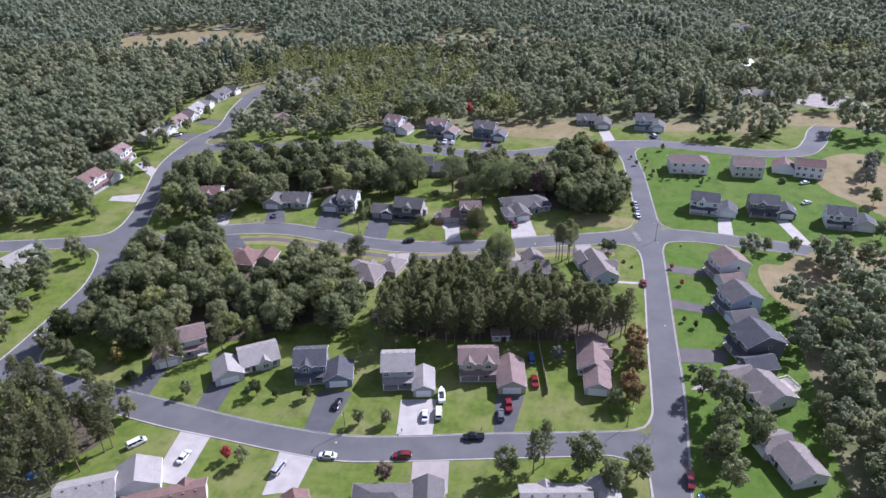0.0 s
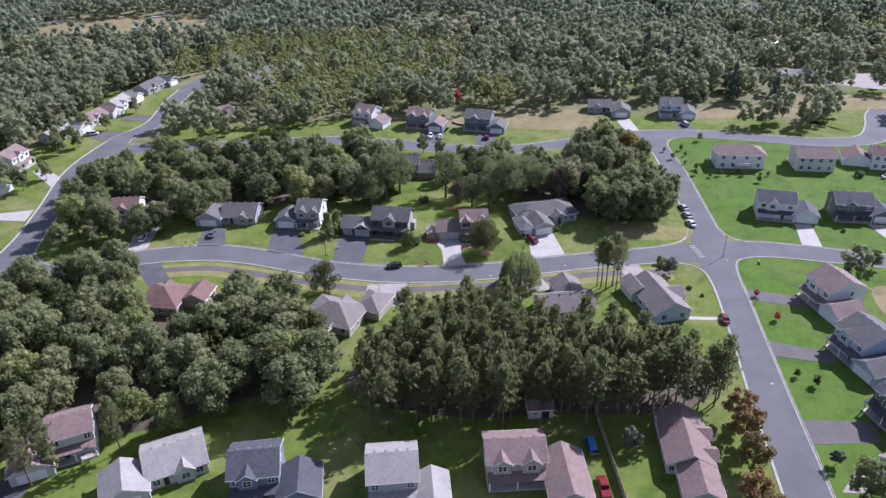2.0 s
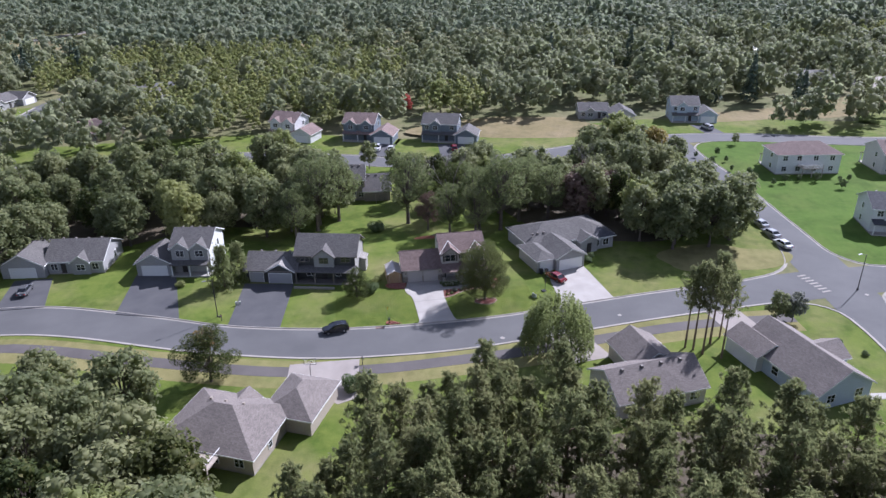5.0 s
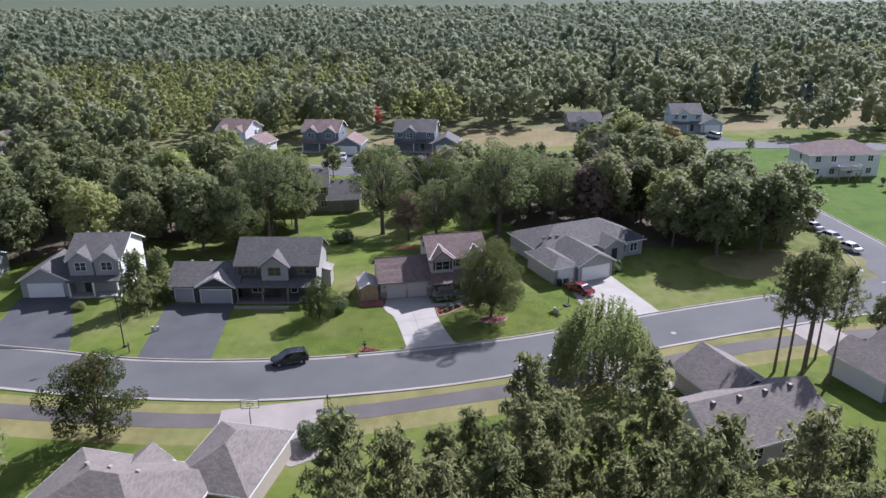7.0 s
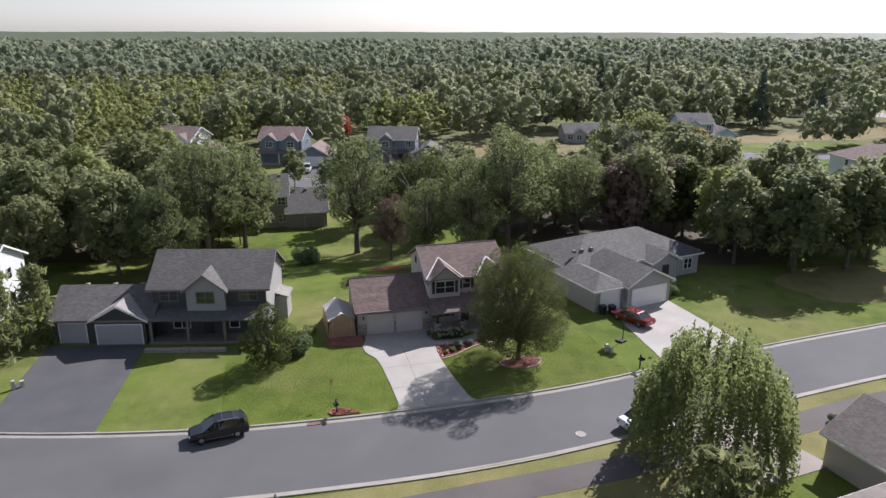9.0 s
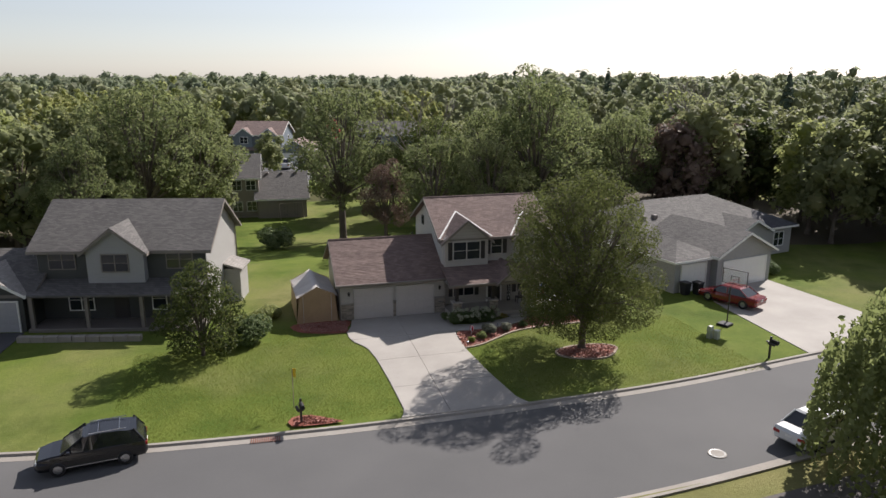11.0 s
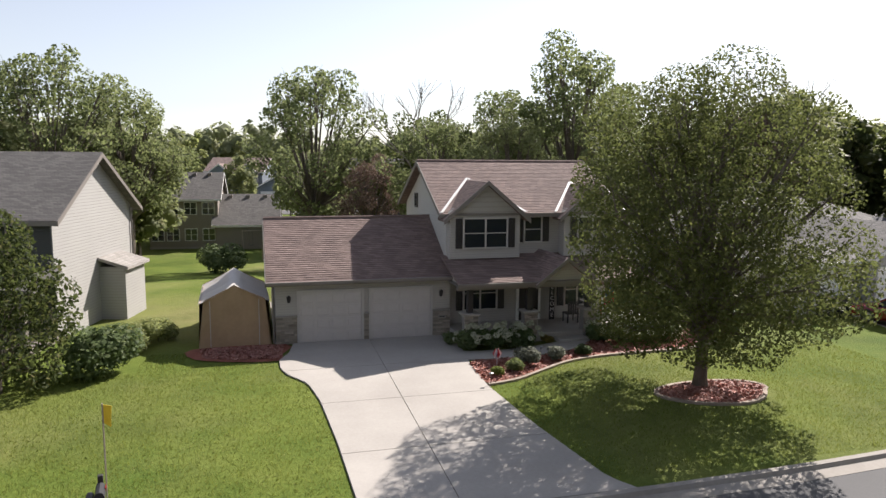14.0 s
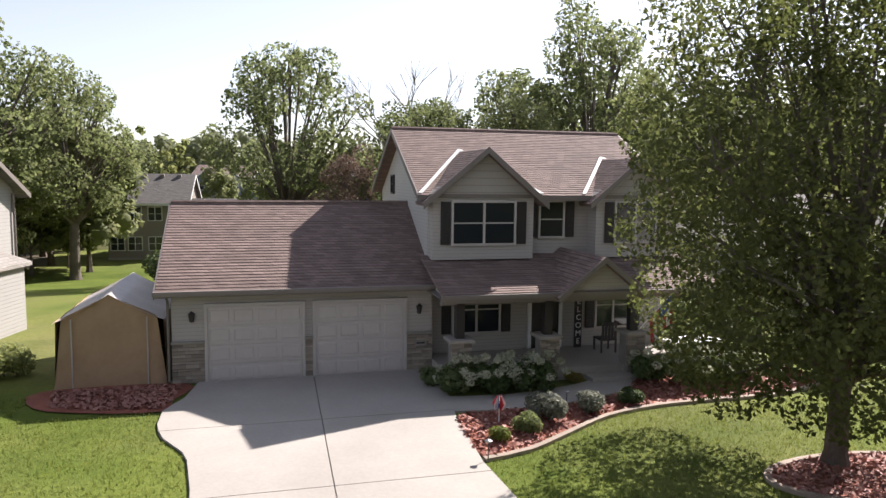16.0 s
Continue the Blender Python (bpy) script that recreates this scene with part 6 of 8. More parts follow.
plant("tree", SHAPES[0], L_GOLD, M_BARK, -7, 391, 0, 0.85, "yellowing tree behind the far houses", "tree")
plant("tree", SHAPES[4], L_POPLAR, M_BARK, 24, 388, 0, 0.95, "pale green tree behind the far houses", "tree")

# weeping willow: leaves strung on hanging shoots
wr, wp = np.random.default_rng(8), []
for i in range(640):
    a, k = wr.uniform(0, 6.28), wr.uniform(0.15, 1) ** 0.6
    x, y = 4.3 * k * math.cos(a), 4.3 * k * math.sin(a)
    zt = 8.6 * math.sqrt(max(0.05, 1 - 0.75 * k * k)) * wr.uniform(0.8, 1.02)
    ln = min(zt - 0.7, wr.uniform(2.5, 6.0))
    t = np.linspace(0, 1, 36)
    wp.append(np.stack([x * (1 + 0.12 * t) + 0.1 * np.sin(5 * t + i), y * (1 + 0.12 * t) + 0.1 * np.cos(4 * t + i), zt - ln * t], axis=1) + wr.normal(size=(36, 3)) * 0.06)
wp = np.concatenate(wp)
wv = leaf_quads(wp, unit(wr.normal(size=wp.shape) * np.array([1, 1, 0.3])), 0.20, wr)
wl_ = [((1.8 * math.cos(a), 1.8 * math.sin(a), 6.4), 1.5) for a in (0.3, 1.6, 2.9, 4.2, 5.4)]
plant("willow_tree", (mixed_mesh("crown", wv, quads_of(len(wp)), np.zeros((0, 3), int)), limbs(wl_, 2.5, 0.26).make("trunk")), L_WILLOW, M_BARK, 18.7, 227.2, 0, 1.25, "weeping willow with long hanging shoots beside the trail", "tree")

ROUND = [hero_shape(330 + i, 8.5, 3.6, 0.9, 30, 14000, 0.18, 1.4, 0.17, 0.85, True, 1.25, 0.0, True) for i in range(2)]
turning = plant("maple_tree", ROUND[0], L_MAPLE, M_BARK, -34.7, 227.8, 0, 1.08, "rounded maple turning red at the top beside the trail", "tree")
tv, tn = lobe_leaves([((0.3, 0, 7.6), 1.25), ((-0.9, 0.5, 7.2), 0.9), ((0.6, -0.9, 7.1), 0.9)], 700, 0.24, np.random.default_rng(77), 0.5)
part("upper_crown", mixed_mesh("upper_crown", tv, quads_of(tn), np.zeros((0, 3), int)), L_TURN, turning, "reddish leaves at the top")
plant("tree", ROUND[1], L_MAPLE, M_BARK, -12.0, 250.8, 40, 0.74, "small rounded tree on the lawn before the dark house", "tree").location.z = -0.5
for x, y, s in ((-36.6, 259.2, 1.2), (-34.2, 262.0, 1.1)):
    plant("spruce", SPRUCES[0], L_LIVEOAK, M_PINEBARK, x, y, x * 7, s, "soft grey-green fir beside the driveway", "tree", "firs by the driveway")
for x, y, s, leaf in ((-54.9, 151.5, 0.9, L_MAPLE), (-40.2, 150.1, 0.7, L_MAPLE), (-49, 150.2, 0.55, L_MAPLE), (-24.8, 139.8, 0.8, L_OAK), (-17.2, 139.7, 0.8, L_OAK), (31.6, 165.1, 0.9, L_GREY), (44.4, 145.4, 1.0, L_OAK), (50, 146, 1.3, L_TURN), (49.5, 150, 1.4, L_TURN), (53, 158, 1.5, L_TURN), (54.5, 165, 1.5, L_TURN), (55.5, 171, 1.4, L_TURN), (32.3, 122.5, 2.0, L_OAK), (45, 120.5, 1.6, L_OAK), (38, 116.5, 1.6, L_OAK), (13, 121.5, 1.5, L_OAK), (-16.5, 119.8, 1.0, L_BROWN), (-52.6, 126.2, 0.9, L_OAK), (-56.8, 127.5, 0.7, L_RED), (-81.7, 167, 0.9, L_OAK), (73.5, 142.5, 2.0, L_OAK), (70.5, 134, 1.9, L_OAK), (77, 131, 1.9, L_OAK), (67, 126, 1.7, L_OAK), (66.5, 117, 1.6, L_OAK), (101, 116, 2.0, L_OAK), (106, 128, 2.0, L_OAK), (108, 143, 1.9, L_OAK), (99, 106, 2.0, L_OAK), (113, 155, 1.9, L_OAK), (116, 170, 1.8, L_POPLAR), (112, 112, 2, L_OAK), (75, 184.4, 0.35, L_MAPLE), (77.7, 181.3, 0.45, L_MAPLE), (69.8, 158.5, 0.6, L_SPRUCE), (80.5, 206, 0.4, L_RED), (80, 217, 0.35, L_RED), (61, 239.5 - 10, 0.9, L_GREY), (58, 229.5, 0.95, L_OAK),
                   (-124, 172, 1.5, L_OAK), (-116, 168, 1.2, L_PINE), (-108, 162, 1.3, L_OAK), (-100, 166, 1.0, L_GOLD), (-96, 172, 1.5, L_OAK), (-142.5, 230, 1.5, L_OAK), (-117, 243 - 5, 1.4, L_OAK), (-117, 257, 1.5, L_OAK), (-108, 259.5, 1.4, L_OAK), (-103, 261.5, 1.1, L_OAK), (-147, 213, 1.6, L_OAK), (-150, 198, 1.5, L_OAK), (-141, 178, 1.4, L_OAK), (135, 222.5, 1.6, L_OAK), (141, 219, 1.8, L_OAK), (148, 215, 1.7, L_OAK), (128, 227, 1.1, L_OAK), (165, 236, 1.4, L_OAK), (184, 284, 1.5, L_GREY), (190, 296, 1.8, L_GREY), (197, 303, 1.6, L_OAK), (120, 187, 1.0, L_GOLD), (136, 186, 1.4, L_GOLD), (178, 266, 1.3, L_OAK), (-150, 303, 1.5, L_OAK), (-146, 313, 1.2, L_OAK), (-152, 338, 1.5, L_OAK), (-147, 345, 1.1, L_OAK), (-143, 366, 1.2, L_OAK), (-138, 389, 1.2, L_OAK), (-152, 366, 1.3, L_OAK), (-153, 388, 1.4, L_OAK), (-166, 281, 1.5, L_OAK), (-158, 278, 1.2, L_OAK), (70, 149.6, 1.6, L_OAK), (-120, 243.5 - 12, 1.2, L_OAK), (-22, 325, 1.05, L_OAK), (-15, 326.5, 1.0, L_OAK), (-5.5, 326, 1.3, L_OAK), (1, 323, 1.05, L_OAK), (9, 321, 1.0, L_POPLAR), (-15.5, 299, 1.2, L_OAK), (-18.5, 297, 1.3, L_OAK), (-17, 302, 1.2, L_POPLAR), (-113, 236, 1.1, L_OAK), (-137, 226, 1.3, L_OAK), (-142, 205, 1.3, L_OAK), (-141, 192, 1.2, L_OAK), (-155, 268, 1.4, L_OAK), (-149, 262, 1.1, L_OAK), (-121, 150, 1.2, L_OAK), (-88, 143, 1.2, L_OAK), (-96, 150, 1.1, L_OAK), (-75, 152, 0.8, L_OAK), (-141, 148, 1.2, L_OAK), (106.5, 332.5 - 3, 0.6, L_OAK), (74, 302, 1.2, L_POPLAR), (78, 292, 1.0, L_OAK), (118, 236 - 8, 1.0, L_OAK), (95, 128, 1.4, L_OAK), (98, 140, 1.4, L_OAK), (64, 125, 1.0, L_OAK)):
    lawn_tree(x, y, SMALL[int(abs(x * 3)) % 3], leaf, "young yard tree with a rounded green crown" if leaf not in (L_TURN, L_RED, L_BROWN) else "yard tree with leaves turning red", s)
for i, (x, y) in enumerate(((88.7, 319.6), (89.5, 311.7), (92.3, 306), (92.5, 296), (97, 293.6), (101, 294.7), (105, 295), (109.4, 294), (114.8, 292.3), (94.5, 301), (118, 293), (112.5, 288), (95, 314), (95.5, 320))):
    lawn_tree(x, y, SMALL[i % 3], L_SHRUB, "young staked tree in a row on the lawn", 0.42 if i % 2 else 0.3)
# bare street tree at the southern corner
copy_thing(dt, pose(48.3, 124.5, 0, 0, 0, 30) @ Matrix.Diagonal((0.55, 0.55, 0.5, 1)))


def shrub_mesh(seed, w, h, count, size):
    r, pr = np.random.default_rng(seed), random.Random(seed)
    lobes = [((pr.uniform(-0.5, 0.5) * w, pr.uniform(-0.5, 0.5) * w, h * pr.uniform(0.35, 0.6)), max(w, h) * pr.uniform(0.32, 0.45)) for _ in range(7)]
    v, n = lobe_leaves(lobes, count, size, r, 0.5)
    v[:, 2] = np.maximum(v[:, 2], 0.01)
    cv, ct = blob_core(lobes, 0.55)
    return mixed_mesh("foliage", np.concatenate([v, cv]), quads_of(n), ct + len(v))


BUSH = [shrub_mesh(400 + i, 0.8, 0.9, 1500, 0.10) for i in range(3)]
BIGBUSH = [shrub_mesh(410 + i, 2.2, 2.6, 2600, 0.20) for i in range(2)]


def shrub(x, y, mesh, leaf, scale, label, name="shrub", group=""):
    t = thing(name, x, y, 0.05, rnd.uniform(0, 360), label, "shrub", group)
    t.scale = (scale, scale, scale)
    o = part("foliage", mesh, leaf, t)
    o.material_slots[0].link = "OBJECT"
    o.material_slots[0].material = leaf
    part("stem", once("stems", lambda: Mesh().tube((0, 0, -0.05), (0.05, 0, 0.45), 0.03, 0.015, 5).tube((0.02, 0, 0), (-0.15, 0.1, 0.4), 0.02, 0.01, 5).make("stem")), M_BARK, t)
    return t


for x, y, s, leaf, lab in ((4.5, 248.8, 0.45, L_GRASS, "small green tuft in the mulch bed"), (5.4, 249.2, 0.6, L_WILLOW, "pale ornamental grass clump in the mulch bed"), (6.2, 249.8, 0.8, L_GREY, "grey-green rounded shrub in the mulch bed"), (7.4, 250.25, 0.72, L_GREY, "grey-green low shrub in the mulch bed"), (8.8, 250.6, 0.55, L_SHRUB, "dark low shrub in the mulch bed"), (4.0, 253.4, 0.7, L_SHRUB, "dark shrub at the corner of the porch"), (8.2, 252.6, 0.45, L_GOLD, "clump of yellow flowers beside the step")):
    shrub(x, y, BUSH[int(x) % 3], leaf, s, lab)
for x, y, s, leaf in ((-6, 284.5, 1.0, L_SHRUB), (-9.3, 252.5, 0.75, L_SHRUB), (-8.6, 255.5, 0.5, L_POPLAR), (-7.8, 256.8, 0.4, L_POPLAR), (-45, 260.6, 0.5, L_POPLAR), (-13.8, 222.5, 0.9, L_SHRUB), (31.5, 229, 0.3, L_SHRUB), (-61, 238, 0.6, L_SHRUB), (64, 222, 0.4, L_SHRUB), (66, 218, 0.3, L_SHRUB), (-94, 159.5, 1.0, L_SHRUB), (88, 233, 0.2, L_SHRUB), (98, 176, 0.45, L_SPRUCE), (101, 174, 0.4, L_SPRUCE), (105, 173.5, 0.4, L_SPRUCE), (-57.5, 153.5, 0.7, L_SHRUB), (14.5, 256, 0.8, L_SHRUB), (15.8, 251.8, 0.6, L_SHRUB), (122, 250, 0.4, L_SHRUB), (150, 290, 0.9, L_SHRUB), (34.6, 257.8, 0.5, L_SHRUB), (36, 260, 0.4, L_SHRUB)):
    shrub(x, y, BIGBUSH[int(abs(x)) % 2], leaf, s, "rounded leafy bush on the lawn" if leaf is not L_POPLAR else "pale flowering bush beside the house wall")

# hydrangeas before the porch: leaves with cream flower heads
bloom = [lobe_leaves([((0, 0, 0), 0.13)], 90, 0.055, np.random.default_rng(500 + i), 0.4)[0] for i in range(3)]
BLOOMS = [mixed_mesh("flower_head", b, quads_of(len(b) // 4), np.zeros((0, 3), int)) for b in bloom]
for hx, hy, s in ((4.75, 252.45, 1.0), (5.55, 252.3, 1.05), (6.35, 252.35, 1.05), (7.1, 252.4, 1.0), (10.6, 252.2, 1.1), (11.5, 251.9, 1.15), (12.4, 251.7, 1.1), (13.3, 251.9, 1.0)):
    hyd = shrub(hx, hy, BUSH[int(hx * 7) % 3], L_SHRUB, s, "hydrangea bush with cream flower heads before the porch", "hydrangea", "hydrangeas before the porch")
    for k in range(14):
        a, e = rnd.uniform(0, 6.28), rnd.uniform(0.0, 1.3)
        fl = part("flower_head", BLOOMS[k % 3], L_BLOOM, hyd)
        fl.matrix_basis = pose(0.70 * math.cos(a) * math.cos(e), 0.70 * math.sin(a) * math.cos(e), 0.40 + 0.62 * math.sin(e), 0, 0, k * 50)

# ---- the lot with the pale driveway ----
LEFT = [(239.55, -2.0), (240.3, -1.65), (244, -1.7), (247.5, -1.85), (249.4, -2.1), (250.6, -2.75), (251.4, -2.95), (252.6, -2.95), (253.4, -2.55), (254.9, -2.3)]
RIGHT = [(239.5, 4.9), (240.3, 4.45), (244, 4.05), (247.7, 3.85), (250.5, 4.05), (252.0, 4.3), (254.9, 4.45)]


def edge_at(table, y):
    for (a, u), (b, v) in zip(table, table[1:]):
        if a <= y <= b:
            return u + (v - u) * (y - a) / (b - a)
    return table[0][1] if y < table[0][0] else table[-1][1]


slab = structure("driveway", area([(edge_at(LEFT, 239.6 + k * 0.5) - 0.02, 239.6 + k * 0.5) for k in range(31)][::-1] + [(edge_at(RIGHT, 239.6 + k * 0.5) + 0.02, 239.6 + k * 0.5) for k in range(31)], 0.085), M_MORTAR, "pale concrete driveway of large slabs before the two-bay garage")
cuts = [239.58, 243.2, 247.2, 251.0, 254.92]
for c0, c1 in zip(cuts, cuts[1:]):
    for side in (0, 1):
        ys = [c0 + 0.012 + (c1 - c0 - 0.024) * k / 8 for k in range(9)]
        mid = lambda y: 0.75 + 0.02 * (y - 247) + (0.012 if side else -0.012)
        lft = [(edge_at(LEFT, y) if not side else mid(y), y) for y in ys]
        rgt = [(mid(y) if not side else edge_at(RIGHT, y), y) for y in ys]
        pm = Mesh()
        ring = rgt + lft[::-1]
        pm.solid([(*p, 0.08) for p in ring], [(*p, 0.115) for p in ring])
        part("slab", pm, M_CONC, slab)
structure("walk", ribbon(smooth_line([(4.2, 251.5), (6.0, 251.35), (8.0, 251.75), (9.3, 252.4), (9.4, 253.1)]), 0.6, 0.6, 0.11, thick=0.05), M_CONC, "curved concrete walk from the driveway to the porch")
BED = [(4.12, 250.6), (3.92, 249.4), (3.95, 247.9), (5.0, 248.2), (6.3, 249.0), (7.7, 249.85), (9.4, 250.3), (11, 250.4), (13.5, 250.5), (15.2, 251.2), (15.4, 253.5), (12, 254.5), (10.2, 252.6), (8.8, 251.3), (7.0, 250.75), (5.2, 250.75)]
structure("mulch_bed", area(smooth_line(BED, 0.5, True), 0.10), M_MULCH, "planting bed of red bark mulch beside the driveway")
structure("edging", ribbon(smooth_line([(3.92, 247.8), (5.05, 248.1), (6.35, 248.9), (7.75, 249.75), (9.4, 250.2), (11, 250.3), (13.5, 250.4), (15.3, 251.1)], 0.5), 0.07, 0.07, 0.14, thick=0.08), M_EDGING, "tan concrete edging round the mulch bed")
ringb = [(11.1 + 1.95 * math.cos(a * 0.157) + 0.25 * math.sin(a * 0.3), 245.2 + 1.15 * math.sin(a * 0.157)) for a in range(40)]
structure("mulch_bed", area(ringb, 0.10), M_MULCH, "oval bed of red bark mulch round the maple")
structure("edging", ribbon(ringb, 0.07, 0.07, 0.14, True, 0.08), M_EDGING, "tan concrete edging round the maple bed")
structure("mulch_bed", area(smooth_line([(-6.3, 254.9), (-6.1, 253.4), (-4.6, 252.7), (-3.0, 252.5), (-2.8, 253.4), (-2.6, 254.9)], 0.5, True), 0.095), M_MULCH, "red bark mulch before the canvas shelter")
structure("mulch_bed", area(smooth_line([(-7.3, 240.0), (-7.3, 240.9), (-6.4, 241.0), (-5.2, 240.2), (-4.9, 239.85)], 0.4, True), 0.16), M_MULCH, "small mulch bed at the foot of the mailbox")
structure("mulch_bed", blob(4.5, 277, 2.6, 1.2, 0.1, 0.2, 30, 3), M_MULCH, "mulch patch under the oaks")


def chips(poly, n, z, name, label, mt):
    """Loose flakes of bark on a bed."""
    xs, ys = [p[0] for p in poly], [p[1] for p in poly]
    pts = []
    while len(pts) < n:
        x, y = rng.uniform(min(xs), max(xs)), rng.uniform(min(ys), max(ys))
        odd = False
        for (a, b), (c, d) in zip(poly, poly[1:] + poly[:1]):
            if (b > y) != (d > y) and x < (c - a) * (y - b) / (d - b) + a:
                odd = not odd
        if odd:
            pts.append((x, y, z + rng.uniform(0, 0.04)))
    c = np.array(pts)
    v = leaf_quads(c, unit(rng.normal(size=c.shape) * 0.5 + np.array([0, 0, 1])), 0.11, rng)
    tagged(part(name, array_mesh(name, v, quads_of(n)), mt), label, "mulch", "", "stuff")


L_CHIP = leaves("bark_flakes", (0.16, 0.045, 0.035), (0.38, 0.16, 0.12), (0.52, 0.30, 0.25), 0.02, 0.8)
chips(smooth_line(BED, 0.5, True), 4200, 0.10, "bark_chips", "loose red bark chips on the planting bed", L_CHIP)
chips([(-7.2, 240.0), (-7.2, 240.8), (-6.4, 240.9), (-5.3, 240.2), (-5.0, 239.9)], 500, 0.16, "bark_chips", "loose red bark chips round the mailbox", L_CHIP)
chips([(-6.0, 254.8), (-5.8, 253.4), (-4.5, 252.9), (-3.0, 252.7), (-2.8, 253.4), (-2.7, 254.8)], 1500, 0.095, "bark_chips", "loose red bark chips before the canvas shelter", L_CHIP)
chips(ringb, 1800, 0.10, "bark_chips", "loose red bark chips round the maple", L_CHIP)
# grass blades on the lawns nearest the house
gn = 90000
gx, gy = rng.uniform(-16, 20, gn), rng.uniform(240.2, 254.5, gn)
lx = np.interp(gy, [a for a, _ in LEFT], [b for _, b in LEFT])
rx_ = np.interp(gy, [a for a, _ in RIGHT], [b for _, b in RIGHT])
ok = ((gx < lx - 0.05) | (gx > rx_ + 0.05)) & ~((gx > 3.9) & (gy > 247.9 + 0.45 * (gx - 3.9)) & (gx < 9)) & ~((gx >= 9) & (gy > 250)) & ~((gx > -6.4) & (gx < -2.4) & (gy > 252.5)) & ~(((gx - 11.1) / 2.1) ** 2 + ((gy - 245.2) / 1.3) ** 2 < 1) & ~((gx < -8) & (gy > 252))
gx, gy = gx[ok], gy[ok]
gh, ga = rng.uniform(0.04, 0.10, len(gx)), rng.uniform(0, 6.28, len(gx))
base = np.stack([gx, gy, np.full(len(gx), 0.055)], axis=1)
wv_ = np.stack([np.cos(ga), np.sin(ga), np.zeros(len(gx))], axis=1) * 0.014
tipv = base + np.stack([rng.normal(size=len(gx)) * 0.03, rng.normal(size=len(gx)) * 0.03, gh], axis=1)
tri = np.stack([base - wv_, base + wv_, tipv], axis=1).reshape(-1, 3)
tagged(part("grass_blades", array_mesh("grass_blades", tri, np.arange(len(tri)).reshape(-1, 3)), L_GRASS), "short mown grass blades on the front lawn", "grass", "", "stuff")


# ---- vehicles ----
M_RIM = plain("wheel_rim", (0.45, 0.45, 0.47), 0.3, 0.9)
M_LAMP = plain("headlight_glass", (0.7, 0.7, 0.72), 0.15)
M_TAIL = plain("tail_light_red", (0.35, 0.02, 0.02), 0.25)


def car_paint(name, c):
    s = Nodes(name)
    s.b.inputs["Coat Weight"].default_value = 0.5
    n = s.noise(s.coord(), 5.0, 3)
    return s.done(s.mix(s.math("MULTIPLY", n, 0.12), c, tuple(0.6 * v for v in c)), 0.22, None, 0.1)


PAINT = {k: car_paint(k + "_car_paint", c) for k, c in {"black": (0.005, 0.005, 0.007), "white": (0.72, 0.72, 0.71), "red": (0.18, 0.012, 0.016), "silver": (0.42, 0.42, 0.43), "grey": (0.12, 0.12, 0.125), "blue": (0.06, 0.16, 0.36)}.items()}


def loft(stations):
    """A body out of eight-cornered cross sections along its length."""
    m, rings = Mesh(), []
    for x, w, z0, z1, k in stations:
        rings.append([(x, -w * 0.92, z0), (x, w * 0.92, z0), (x, w, z0 + 0.15), (x, w, (z0 + z1) / 2 + 0.08), (x, w * k, z1 - 0.05), (x, w * k * 0.9, z1), (x, -w * k * 0.9, z1), (x, -w * k, z1 - 0.05), (x, -w, (z0 + z1) / 2 + 0.08), (x, -w, z0 + 0.15)])
    for a, b in zip(rings, rings[1:]):
        for i in range(10):
            j = (i + 1) % 10
            m.poly([a[i], a[j], b[j], b[i]])
    m.poly(rings[0][::-1])
    m.poly(rings[-1])
    return m


